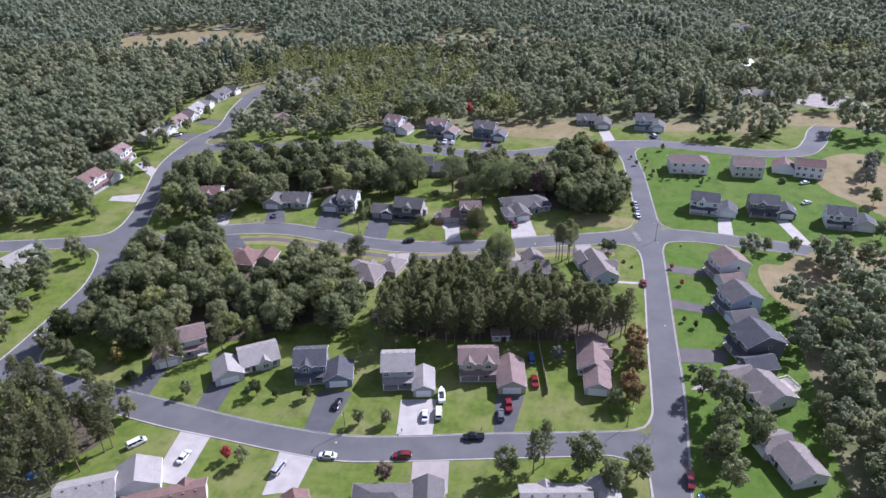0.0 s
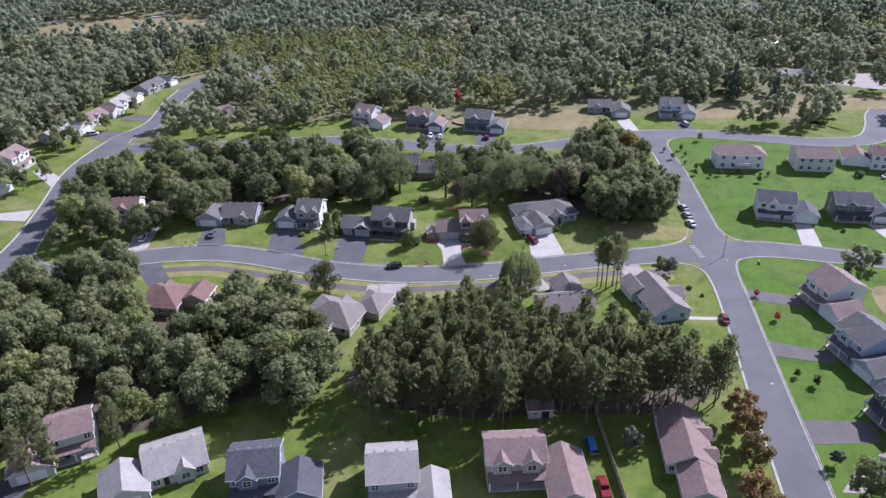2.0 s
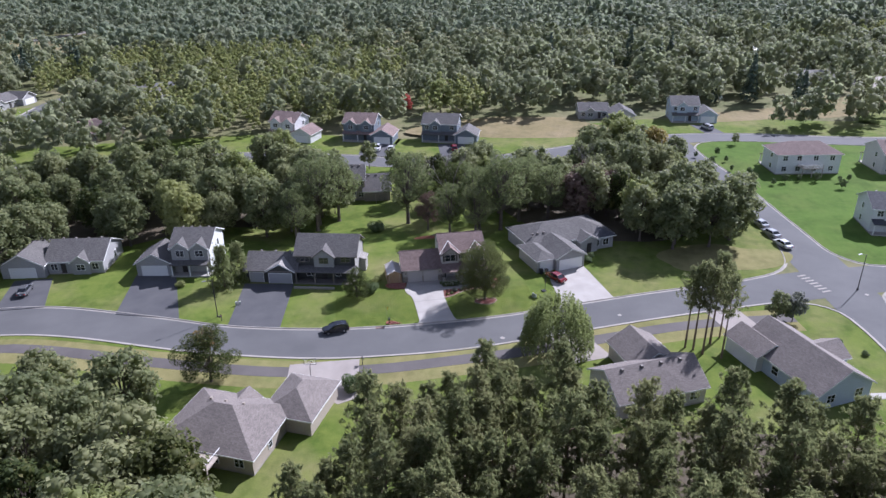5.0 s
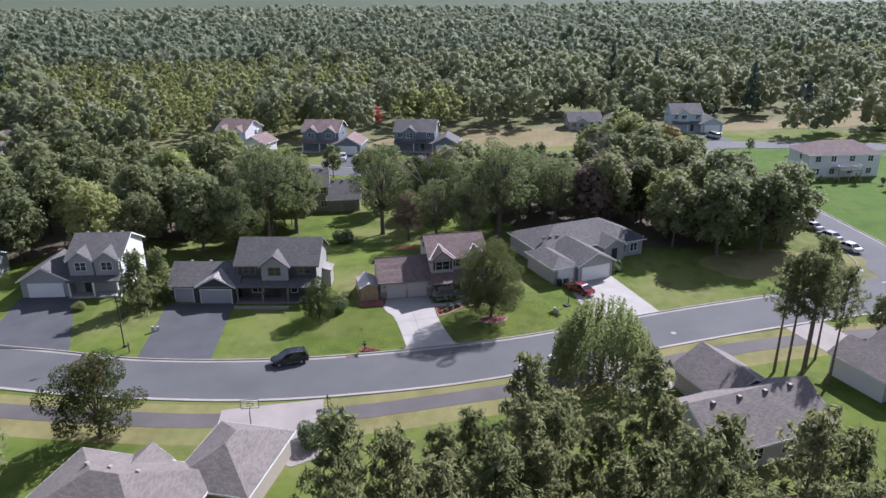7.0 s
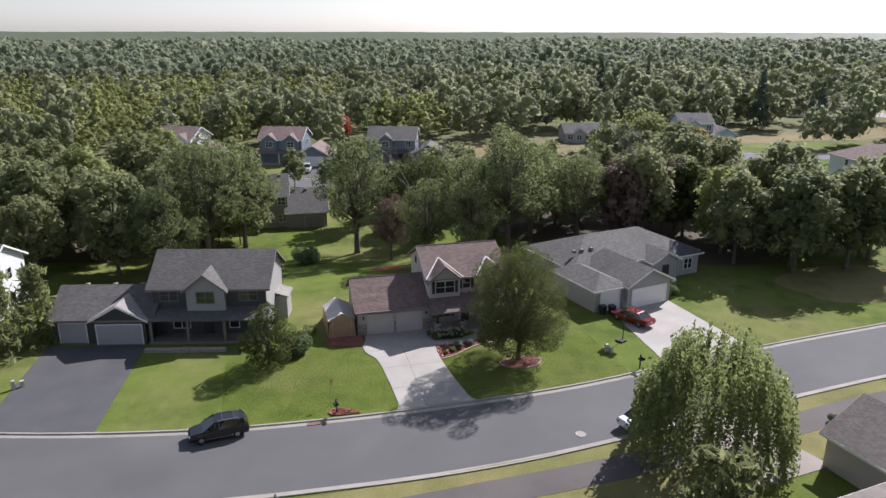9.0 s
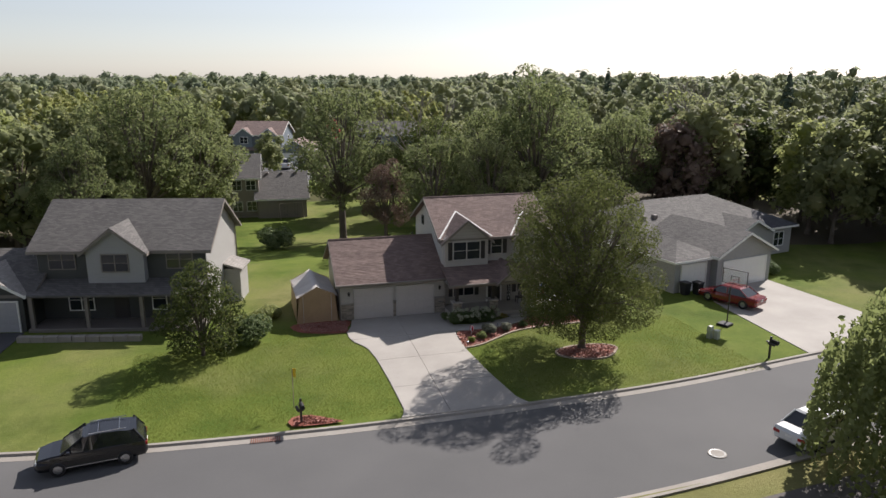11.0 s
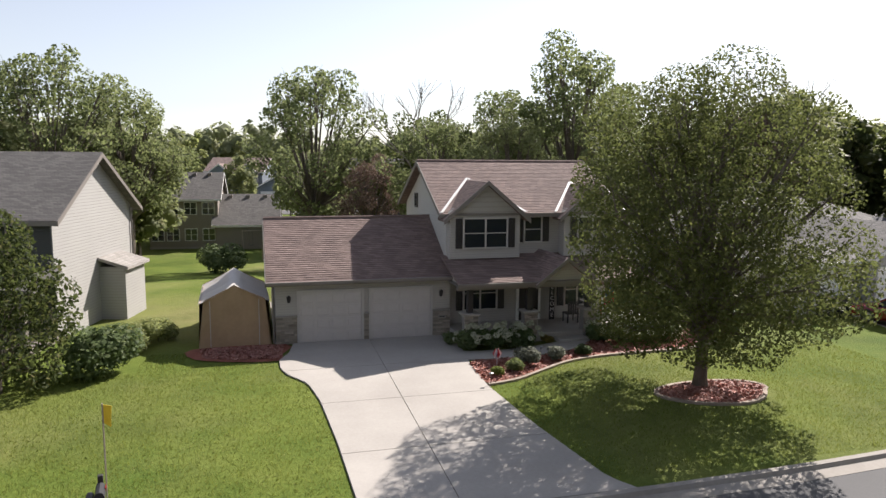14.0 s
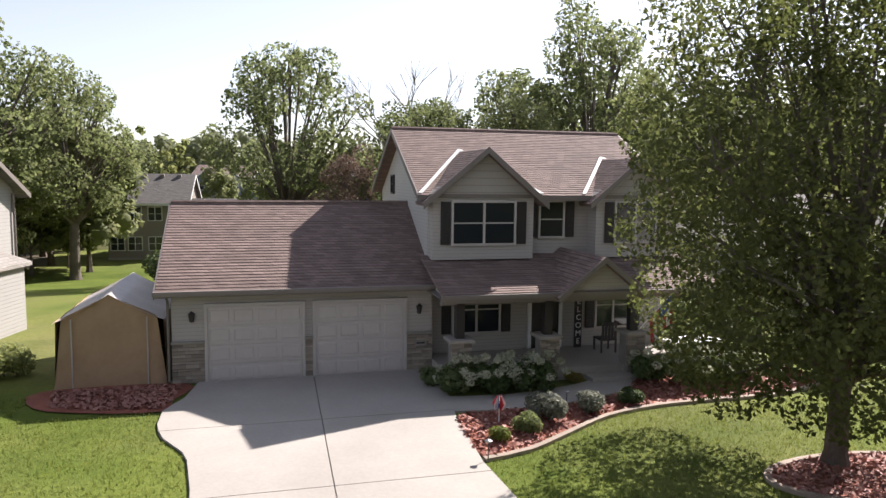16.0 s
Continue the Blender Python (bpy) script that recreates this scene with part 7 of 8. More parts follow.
def vehicle(x, y, yaw, kind, paint, label, z=0.03):
    """A parked car; its nose points along local +x."""
    c = thing("car" if kind != "pickup" else "pickup_truck", x, y, z, yaw, label, "car")
    L, W, H, belt, cab = {"sedan": (4.7, 0.90, 1.42, 0.92, (-1.7, -0.95, 0.55, 1.35)), "suv": (4.75, 0.95, 1.70, 1.05, (-2.28, -1.85, 0.25, 1.25)), "van": (5.1, 0.98, 1.80, 1.08, (-2.45, -2.25, 1.0, 1.75)), "pickup": (5.6, 0.98, 1.80, 1.08, (-0.75, -0.55, 0.85, 1.45))}[kind]
    h = L / 2
    part("body", loft([(-h, W * 0.80, 0.42, belt - 0.12, 0.92), (-h + 0.12, W * 0.93, 0.30, belt, 0.94), (-h * 0.5, W, 0.24, belt, 0.96), (h * 0.35, W, 0.24, belt - 0.02, 0.95), (h * 0.72, W * 0.97, 0.26, belt - 0.10, 0.92), (h - 0.15, W * 0.90, 0.30, belt - 0.22, 0.88), (h, W * 0.72, 0.42, belt - 0.36, 0.88)]), PAINT[paint], c, smooth=False)
    a, b, d, e = cab
    wl, wu = W * 0.92, W * 0.74
    low = [(a, -wl, belt - 0.04), (e, -wl, belt - 0.06), (e, wl, belt - 0.06), (a, wl, belt - 0.04)]
    high = [(b, -wu, H - 0.05), (d, -wu, H - 0.05), (d, wu, H - 0.05), (b, wu, H - 0.05)]
    if kind == "suv":
        dome = [(-2.27, 0.80, belt), (-1.98, 0.79, belt + 0.42), (-1.72, 0.77, H - 0.13), (-1.2, 0.76, H - 0.05), (-0.5, 0.76, H - 0.02), (0.05, 0.75, H - 0.05), (0.35, 0.75, H - 0.14), (1.28, 0.80, belt - 0.04)]
        gm, rm = Mesh(), Mesh()
        for (x0, k0, z0), (x1, k1, z1) in zip(dome, dome[1:]):
            for s in (-1, 1):
                quad = [(x0, s * wl, belt - 0.05), (x1, s * wl, belt - 0.05), (x1, s * W * k1, z1), (x0, s * W * k0, z0)]
                gm.poly(quad if s < 0 else quad[::-1])
            (rm if -1.75 < x0 < 0.3 else gm).poly([(x0, -W * k0, z0), (x1, -W * k1, z1), (x1, W * k1, z1), (x0, W * k0, z0)])
        part("cabin_glass", gm, M_CARGLASS, c)
        part("roof_panel", rm, PAINT[paint], c)
        part("spoiler", Mesh().box(-2.0, -1.66, -W * 0.74, W * 0.74, H - 0.16, H - 0.11, 0.02), PAINT[paint], c)
        for bx in (-1.25, -0.35):
            part("roof_bar", Mesh().tube((bx, -W * 0.7, H + 0.03), (bx, W * 0.7, H + 0.03), 0.018, 0.018, 5), M_CHROME, c)
    else:
        part("cabin_glass", Mesh().solid(low, high), M_CARGLASS, c)
    if kind != "suv":
        part("roof_panel", Mesh().solid([(b - 0.06, -wu - 0.03, H - 0.07), (d + 0.08, -wu - 0.03, H - 0.07), (d + 0.08, wu + 0.03, H - 0.07), (b - 0.06, wu + 0.03, H - 0.07)], [(b + 0.08, -wu + 0.1, H), (d - 0.1, -wu + 0.1, H), (d - 0.1, wu - 0.1, H), (b + 0.08, wu - 0.1, H)]), PAINT[paint], c)
    for s in (-1, 1):
        for (p, q) in ((low[0], high[0]), (low[1], high[1]), ((-0.05, -wl, belt - 0.04), (-0.02, -wu, H - 0.05))):
            part("pillar", Mesh().tube((p[0], s * abs(p[1]), p[2]), (q[0], s * abs(q[1]), q[2]), 0.045, 0.045, 5), PAINT[paint], c)
        part("mirror", Mesh().box(e - 0.42, e - 0.25, min(s * W, s * (W + 0.18)), max(s * W, s * (W + 0.18)), belt - 0.02, belt + 0.13, 0.02), PAINT[paint], c)
        part("headlight", Mesh().box(h - 0.22, h - 0.05, min(s * W * 0.45, s * W * 0.8), max(s * W * 0.45, s * W * 0.8), belt - 0.42, belt - 0.28, 0.02), M_LAMP, c)
        part("tail_light", Mesh().box(-h - 0.01, -h + 0.10, min(s * W * 0.5, s * W * 0.86), max(s * W * 0.5, s * W * 0.86), belt - 0.30, belt - 0.14, 0.02), M_TAIL, c)
        for wx in (-h * 0.58, h * 0.60):
            wheel = part("wheel", once("tyre", lambda: Mesh().lathe([(0.20, -0.11), (0.31, -0.11), (0.34, -0.07), (0.34, 0.07), (0.31, 0.11), (0.20, 0.11)], 18).make("wheel")), M_BLACK, c)
            wheel.matrix_basis = pose(wx, s * (W - 0.08), 0.34, 90, 0, 0)
            part("rim", once("rim", lambda: Mesh().lathe([(0.0, -0.09), (0.07, -0.10), (0.20, -0.085), (0.20, 0.085), (0.07, 0.10), (0.0, 0.09)], 10).make("rim")), M_RIM, wheel)
    part("number_plate", Mesh().box(-h - 0.02, -h + 0.02, -0.16, 0.16, 0.62, 0.74), M_WHITE, c)
    if kind == "pickup":
        part("cargo_bed", Mesh().box(-h + 0.1, -h + 0.18, -W * 0.85, W * 0.85, belt - 0.1, belt + 0.06).box(-h + 0.1, -0.8, -W * 0.92, -W * 0.8, belt - 0.1, belt + 0.06).box(-h + 0.1, -0.8, W * 0.8, W * 0.92, belt - 0.1, belt + 0.06), PAINT[paint], c)
    if kind == "suv":
        for s in (-1, 1):
            part("side_trim", Mesh().box(-1.3, 1.2, s * W - 0.02, s * W + 0.02, 0.36, 0.41), M_CHROME, c)
            part("roof_rail", Mesh().tube((b + 0.3, s * (wu - 0.05), H + 0.02), (d - 0.2, s * (wu - 0.05), H + 0.02), 0.02, 0.02, 5), M_CHROME, c)
    return c


vehicle(-16.0, 239.3, 188, "suv", "black", "black sport utility car with chrome wheels parked at the kerb").scale = (0.94, 0.94, 0.94)
vehicle(26.0, 251.4, 115, "sedan", "red", "dark red saloon car on the pale driveway", 0.12)
vehicle(16.8, 232.7, 15, "sedan", "white", "white saloon car parked at the kerb by the willow")
for x, y, a in ((78.9, 269.5, 97), (78.2, 263.9, 97), (77.4, 258.3, 97)):
    vehicle(x, y, a, "sedan", "silver" if y > 260 else "white", "pale saloon car parked along the cross street")
for x, y, a, k, p, lab, z in ((-31.4, 128, 172, "sedan", "white", "white saloon car at the kerb of the southern street", 0.03), (-12.5, 127.8, 180, "suv", "red", "dark red car at the kerb of the southern street", 0.03), (5.8, 134, 180, "pickup", "black", "black pickup truck parked at the kerb", 0.03), (67.6, 207, 80, "sedan", "red", "red car parked along the cross street", 0.03), (57.6, 119, 258, "pickup", "red", "red pickup truck on the cross street", 0.03), (58, 112, 258, "suv", "blue", "blue car on the cross street", 0.03), (-131.4, 181.5, 245, "sedan", "white", "white car at the kerb of the western street", 0.03), (-3.4, 143, 90, "van", "white", "white van on the pale driveway", 0.12), (-7.1, 142, 90, "sedan", "white", "white car on the pale driveway", 0.12), (-31.4, 147, 75, "sedan", "black", "black car on the dark driveway", 0.12), (15.8, 145.8, 90, "pickup", "red", "red truck on the dark driveway", 0.12), (13.4, 142, 90, "suv", "grey", "grey car on the dark driveway", 0.12), (24, 155.5, 90, "pickup", "red", "red pickup truck beside the garage", 0.06), (24.1, 166, 90, "van", "blue", "blue van under a cover beside the garage", 0.06), (74.6, 155, 5, "sedan", "silver", "silver car on the gravel driveway", 0.12), (-94.5, 262, 92, "suv", "white", "white car on the pale driveway", 0.12), (-73.5, 263, 92, "sedan", "grey", "dark car on the asphalt driveway", 0.12), (-2, 344, 80, "pickup", "white", "white truck on the far driveway", 0.12), (2, 343, 80, "sedan", "white", "white car on the far driveway", 0.12), (21, 340, 85, "suv", "red", "red car on the far driveway", 0.12), (107, 348, 95, "van", "silver", "silver van on the far driveway", 0.12), (-147, 360, 10, "van", "white", "white van on the western driveway", 0.12), (-82, 133, 40, "van", "white", "white motor van on the dark drive", 0.06), (-68, 128, 75, "sedan", "white", "white car on the pale driveway", 0.12), (-43, 124, 70, "van", "silver", "silver van on the pale driveway", 0.12), (151, 268, 20, "sedan", "white", "white car on the grass", 0.06), (159, 288, 20, "sedan", "white", "white car beside the house on the rise", 0.06)):
    vehicle(x, y, a, k, p, lab, z)

# boat on its trailer beside the wide driveway
bt = thing("boat", -2.6, 149.5, 0.5, 92, "white motor boat on a trailer beside the driveway", "boat")
part("hull", loft([(-2.8, 0.95, 0.2, 1.2, 1.0), (0, 1.05, 0.15, 1.25, 1.0), (1.8, 0.8, 0.25, 1.35, 1.0), (3.0, 0.12, 0.7, 1.45, 1.0)]), M_WHITE, bt)
part("cockpit", Mesh().box(-2.0, 0.6, -0.7, 0.7, 1.18, 1.27, 0.03), M_DARK, bt)
part("windscreen", Mesh().solid([(0.6, -0.75, 1.25), (0.7, -0.75, 1.25), (0.7, 0.75, 1.25), (0.6, 0.75, 1.25)], [(0.3, -0.6, 1.75), (0.36, -0.6, 1.75), (0.36, 0.6, 1.75), (0.3, 0.6, 1.75)]), M_CARGLASS, bt)
part("trailer", Mesh().box(-2.6, 2.6, -0.8, -0.7, 0.05, 0.15).box(-2.6, 2.6, 0.7, 0.8, 0.05, 0.15).box(-1.0, -0.6, -1.05, -0.8, -0.5, 0.1).box(-1.0, -0.6, 0.8, 1.05, -0.5, 0.1).box(2.6, 4.0, -0.06, 0.06, 0.02, 0.12), M_STEEL, bt)

# garden shed behind the brown-roofed house
sh = thing("garden_shed", 15.5, 177, 0, 0, "small garden shed with a brown gable roof under the pines", "shed")
gable_wing(sh, -2.6, 2.6, -2, 2, 0, 2.5, 0.5, "x", W_CREAM, ROOF_BROWN, 0.3)
part("shed_door", Mesh().box(0.4, 1.8, -2.06, -2.0, 0.05, 2.1), M_DARK, sh)
window(sh, -1.2, -2.01, 1.1, 0.8, 0.7)
# board fence beside the garage
fn = thing("fence", 27.2, 151, 0, 0, "weathered board fence beside the garage wing", "fence")
for k in range(40):
    part("board", once("board", lambda: Mesh().box(-0.02, 0.02, -0.30, 0.30, 0.05, 1.8, 0.005).make("board")), M_WOOD, fn).matrix_basis = pose(0, k * 0.62, 0)
for k in range(9):
    part("fence_post", once("fpost", lambda: Mesh().box(-0.06, 0.06, -0.06, 0.06, 0, 1.9).make("fence_post")), M_WOOD, fn).matrix_basis = pose(-0.09, k * 3.0, 0)
bl = thing("tarpaulin", -104, 123, 0, 30, "crumpled blue tarpaulin over a wood pile", "tarp")
part("sheet", Mesh().solid([(-1.6, -1, 0), (1.6, -1, 0), (1.6, 1, 0), (-1.6, 1, 0)], [(-1.4, -0.2, 1.1), (1.5, -0.3, 0.9), (1.3, 0.3, 1.0), (-1.4, 0.2, 1.2)]), PAINT["blue"], bl)

# ---- canvas shelter beside the garage ----
cs = thing("canvas_shelter", -4.62, 255.2, 0, 1.5, "tan canvas garage shelter with a peaked grey top", "shelter")


def drape(u):
    return 0.03 * math.sin(9 * u) + 0.02 * math.sin(23 * u + 1)


fm = Mesh()
prof = [(-1.42, 0.0), (-1.40, 1.0), (-1.36, 1.95), (-0.7, 2.32), (0, 2.62), (0.7, 2.32), (1.36, 1.95), (1.40, 1.0), (1.42, 0.0)]
cols = 14
for i in range(cols):
    for j in range(10):
        def pt(a, b):
            x = -1.42 + 2.84 * a / cols
            k = abs(x) / 1.42
            top = 2.62 - 0.67 * k / 0.958 if k <= 0.958 else 1.95 - (k - 0.958) * 40
            top = max(top, 0.3)
            z = top * b / 10
            return (x * (1 + 0.03 * (1 - b / 10)), drape(x + 0.3 * z) - 0.10 * (1 - b / 10) ** 2, z)
        fm.poly([pt(i, j), pt(i + 1, j), pt(i + 1, j + 1), pt(i, j + 1)])
part("front_panel", fm, M_TARP, cs, smooth=True)
side = lambda u, v, s: (s * (1.42 - 0.06 * v + 0.02 * math.sin(5 * u + 2)), 0.05 + u, 1.95 * v)
for s in (-1, 1):
    sm = Mesh()
    for i in range(10):
        for j in range(4):
            q = [side(i * 0.46, j / 4, s), side(i * 0.46 + 0.46, j / 4, s), side(i * 0.46 + 0.46, (j + 1) / 4, s), side(i * 0.46, (j + 1) / 4, s)]
            sm.poly(q if s > 0 else q[::-1])
    part("side_panel", sm, M_TARP, cs, smooth=True)
part("back_panel", Mesh().poly([(1.4, 4.65, 0), (-1.4, 4.65, 0), (-1.36, 4.65, 1.95), (0, 4.65, 2.62), (1.36, 4.65, 1.95)]), M_TARP, cs)
tm = Mesh()
for s in (-1, 1):
    for i in range(12):
        for j in range(4):
            def rp_(a, b):
                k = b / 4
                return (s * (1.42 * (1 - k)), -0.10 + a * 0.4, 1.90 + 0.76 * k - 0.05 * math.sin(math.pi * k) * (1 + math.sin(a * 1.57)))
            q = [rp_(i, j), rp_(i + 1, j), rp_(i + 1, j + 1), rp_(i, j + 1)]
            tm.poly(q if s > 0 else q[::-1])
part("top_sheet", tm, M_TARPTOP, cs, smooth=True)
part("seam", Mesh().box(0.95, 0.98, -0.12, -0.06, 0.0, 2.0).box(-0.98, -0.95, -0.12, -0.06, 0.0, 2.0), M_TARPTOP, cs)


# ---- small things along the street ----
def mailbox(x, y, yaw, label):
    t = thing("mailbox", x, y, 0.1, yaw, label, "mailbox")
    part("post", Mesh().box(-0.05, 0.05, -0.05, 0.05, -0.1, 1.35, 0.01), M_DARK, t)
    part("arm", Mesh().box(-0.04, 0.04, -0.5, 0.3, 0.92, 1.0), M_DARK, t)
    bx = Mesh()
    prof_ = [(-0.09, 0.0), (0.09, 0.0), (0.09, 0.13), (0.06, 0.2), (0, 0.225), (-0.06, 0.2), (-0.09, 0.13)]
    bx.solid([(a, -0.55, 1.0 + b) for a, b in prof_][::-1], [(a, -0.05, 1.0 + b) for a, b in prof_][::-1])
    part("box", bx, M_BLACK, t)
    part("flag", Mesh().box(0.095, 0.105, -0.25, -0.05, 1.12, 1.17), M_TAIL, t)
    part("newspaper_tube", Mesh().tube((-0.2, -0.45, 0.95), (-0.2, 0.0, 0.95), 0.08, 0.08, 10), M_DARK, t)
    return t


mailbox(-6.85, 240.25, 8, "black mailbox on a dark post in a mulch bed")
mailbox(21.3, 241.5, 10, "dark mailbox on a post by the pale driveway")
for x, y, a in ((-35.5, 246, -20), (-77.5, 257.6, 0), (-12, 228.5, 180), (24, 230, 180), (-13, 136.5, 0), (8, 136.8, 0), (78.7, 214, 90), (-80, 257.5, 0)):
    mailbox(x, y, a, "black mailbox on a post at the kerb")
for x, y in ((19.9, 245.4), (20.25, 245.15), (-33.6, 251.2), (-33.0, 251.5), (-11.2, 225.6), (88.5, 234)):
    u = thing("utility_box", x, y, 0.05, 20, "pale green utility pedestal on the lawn", "utility box", "utility boxes")
    part("cabinet", Mesh().box(-0.16, 0.16, -0.14, 0.14, 0, 0.85 if x in (19.9, -33.6, -11.2) else 0.6, 0.03), M_GREENBOX, u)
    part("cap", Mesh().box(-0.18, 0.18, -0.16, 0.16, 0.56, 0.62, 0.02), M_GREENBOX, u)


def street_lamp(x, y, yaw, label="tall dark street lamp with a short arm"):
    t = thing("street_lamp", x, y, 0.05, yaw, label, "street lamp")
    part("pole", Mesh().tube((0, 0, 0), (0, 0, 7.2), 0.09, 0.06, 8), M_DARK, t)
    part("arm", Mesh().tube((0, 0, 7.1), (1.2, 0, 7.35), 0.04, 0.04, 6), M_DARK, t)
    part("lamp_head", Mesh().box(1.0, 1.65, -0.14, 0.14, 7.28, 7.40, 0.03), M_STEEL, t)
    part("base", Mesh().lathe([(0.18, 0.0), (0.18, 0.25), (0.10, 0.35)], 10), M_DARK, t)


street_lamp(-36.4, 247.6, 200)
street_lamp(79.6, 231.5 + 6.5, 180)
street_lamp(-28, 136.8, -100)
street_lamp(46.5, 135.2 + 2.5, -60)


def hoop(x, y, yaw, label):
    t = thing("basketball_hoop", x, y, 0.08, yaw, label, "basketball hoop")
    part("pole", Mesh().tube((0, 0, 0), (0, 0, 2.7), 0.05, 0.05, 8).tube((0, 0, 2.6), (0.5, 0, 3.0), 0.035, 0.035, 6), M_DARK, t)
    fr = Mesh().box(0.5, 0.54, -0.9, 0.9, 2.75, 2.80).box(0.5, 0.54, -0.9, 0.9, 3.75, 3.80).box(0.5, 0.54, -0.9, -0.85, 2.8, 3.75).box(0.5, 0.54, 0.85, 0.9, 2.8, 3.75).box(0.5, 0.54, -0.3, 0.3, 3.3, 3.34).box(0.5, 0.54, -0.3, -0.26, 2.95, 3.3).box(0.5, 0.54, 0.26, 0.3, 2.95, 3.3)
    part("backboard_frame", fr, M_DARK, t)
    part("backboard", Mesh().box(0.512, 0.528, -0.85, 0.85, 2.8, 3.75), M_CLEAR, t)
    ring = Mesh()
    for i in range(14):
        a, b = 2 * math.pi * i / 14, 2 * math.pi * (i + 1) / 14
        ring.tube((0.78 + 0.23 * math.cos(a), 0.23 * math.sin(a), 3.02), (0.78 + 0.23 * math.cos(b), 0.23 * math.sin(b), 3.02), 0.012, 0.012, 4)
    part("rim", ring, M_TAIL, t)
    part("base", Mesh().box(-0.7, 0.15, -0.4, 0.4, 0, 0.15, 0.04), M_BLACK, t)


hoop(22.7, 247.4, 25, "basketball hoop with a black frame beside the driveway")
hoop(-19.8, 225.1, 85, "basketball hoop on the gravel driveway")
for x, y in ((23.9, 254.2), (24.9, 254.0)):
    b = thing("bin", x, y, 0.1, 10, "dark wheeled rubbish bin beside the garage door", "bin", "bins by the garage")
    part("tub", Mesh().solid([(-0.24, -0.26, 0), (0.24, -0.26, 0), (0.24, 0.26, 0), (-0.24, 0.26, 0)], [(-0.3, -0.34, 0.95), (0.3, -0.34, 0.95), (0.3, 0.34, 0.95), (-0.3, 0.34, 0.95)]), M_BLACK, b)
    part("lid", Mesh().box(-0.32, 0.32, -0.37, 0.36, 0.95, 1.02, 0.03), M_DARK, b)
for x, y, r_ in ((11.2, 232.6, 0.42), (68.5, 182.5, 0.35), (-30, 139 - 6, 0.35), (80, 236, 0.35), (33, 236.5, 0.35)):
    mn = thing("manhole_cover", x, y, 0.035, 0, "pale round manhole cover in the street", "manhole cover", "manhole covers")
    part("cover", Mesh().lathe([(0.0, 0.014), (r_ * 0.8, 0.014), (r_, 0.006), (r_, 0.0)], 20), M_KERB, mn)
    part("ring", Mesh().lathe([(r_ * 0.78, 0.016), (r_ * 0.84, 0.018), (r_ * 0.86, 0.012)], 20), M_STEEL, mn)
gr = thing("storm_drain", -8.6, 239.2, 0.03, -3, "rusty storm drain grate in the gutter", "drain")
for k in range(14):
    part("bar", once("gbar", lambda: Mesh().box(-0.015, 0.015, -0.22, 0.22, 0.0, 0.04).make("bar")), M_MULCH, gr).matrix_basis = pose(-0.65 + k * 0.1, 0, 0)
# painted crossings
for x, y, a, n in ((73.3, 242.0, 6, 7), (-119, 243.5, 10, 8)):
    cw = thing("crosswalk", x, y, 0.036, a, "worn white crossing stripes across the street", "crosswalk", "", "structure")
    for k in range(n):
        part("stripe", once("stripe", lambda: Mesh().box(-0.9, 0.9, -0.2, 0.2, 0, 0.006).make("stripe")), M_KERB, cw).matrix_basis = pose(0, -3.6 + k * 1.1, 0)

# garden flag and porch ornaments
M_YELLOW = plain("yellow_cloth", (0.75, 0.52, 0.03), 0.8)
M_CLOTHBLUE = plain("blue_cloth", (0.05, 0.10, 0.30), 0.8)
M_CLOTHRED = plain("red_cloth", (0.45, 0.03, 0.04), 0.8)
gf = thing("garden_flag", -7.1, 242.0, 0.05, 0, "tall thin pole with a small yellow flag on the lawn", "flag")
part("pole", Mesh().tube((0, 0, 0), (0, 0, 2.3), 0.02, 0.02, 6), M_WOOD, gf)
part("cloth", Mesh().solid([(0.02, -0.01, 1.85), (0.16, -0.03, 1.75), (0.16, -0.02, 1.75), (0.02, 0.0, 1.85)], [(0.02, -0.01, 2.28), (0.18, 0.03, 2.22), (0.18, 0.04, 2.22), (0.02, 0.0, 2.28)]), M_YELLOW, gf)
pf = thing("porch_flag", 10.25, 252.7, 1.55, 0, "striped flag with a blue canton on a slanted pole", "flag")
part("pole", Mesh().tube((0, 0, 0), (0.55, -0.75, 1.15), 0.018, 0.015, 6), M_WHITE, pf)
for k in range(7):
    a0, a1 = 0.10 + k * 0.13, 0.10 + (k + 1) * 0.13
    P0, P1 = Vector((0.55, -0.75, 1.15)), Vector((0.18, -0.25, 0.40))
    u0, u1 = P0.lerp(P1, k / 7), P0.lerp(P1, (k + 1) / 7)
    dn = Vector((0.10, 0.02, -0.85))
    st = Mesh().solid([u0, u1, u1 + dn * 0.9, u0 + dn], [p + Vector((0, 0.012, 0)) for p in (u0, u1, u1 + dn * 0.9, u0 + dn)])
    part("stripe", st, M_CLOTHRED if k % 2 == 0 else M_WHITE, pf)
    if k < 4:
        ct_ = Mesh().solid([p + Vector((0, -0.012, 0)) for p in (u0, u1, u1 + dn * 0.4, u0 + dn * 0.4)], [p + Vector((0, -0.004, 0)) for p in (u0, u1, u1 + dn * 0.4, u0 + dn * 0.4)])
        part("canton", ct_, M_CLOTHBLUE, pf)
pw = thing("pinwheel", 4.95, 249.9, 0.1, 0, "red, white and blue garden spinner in the mulch bed", "ornament")
part("stake", Mesh().tube((0, 0, 0), (0, 0, 0.35), 0.012, 0.012, 5), M_WHITE, pw)
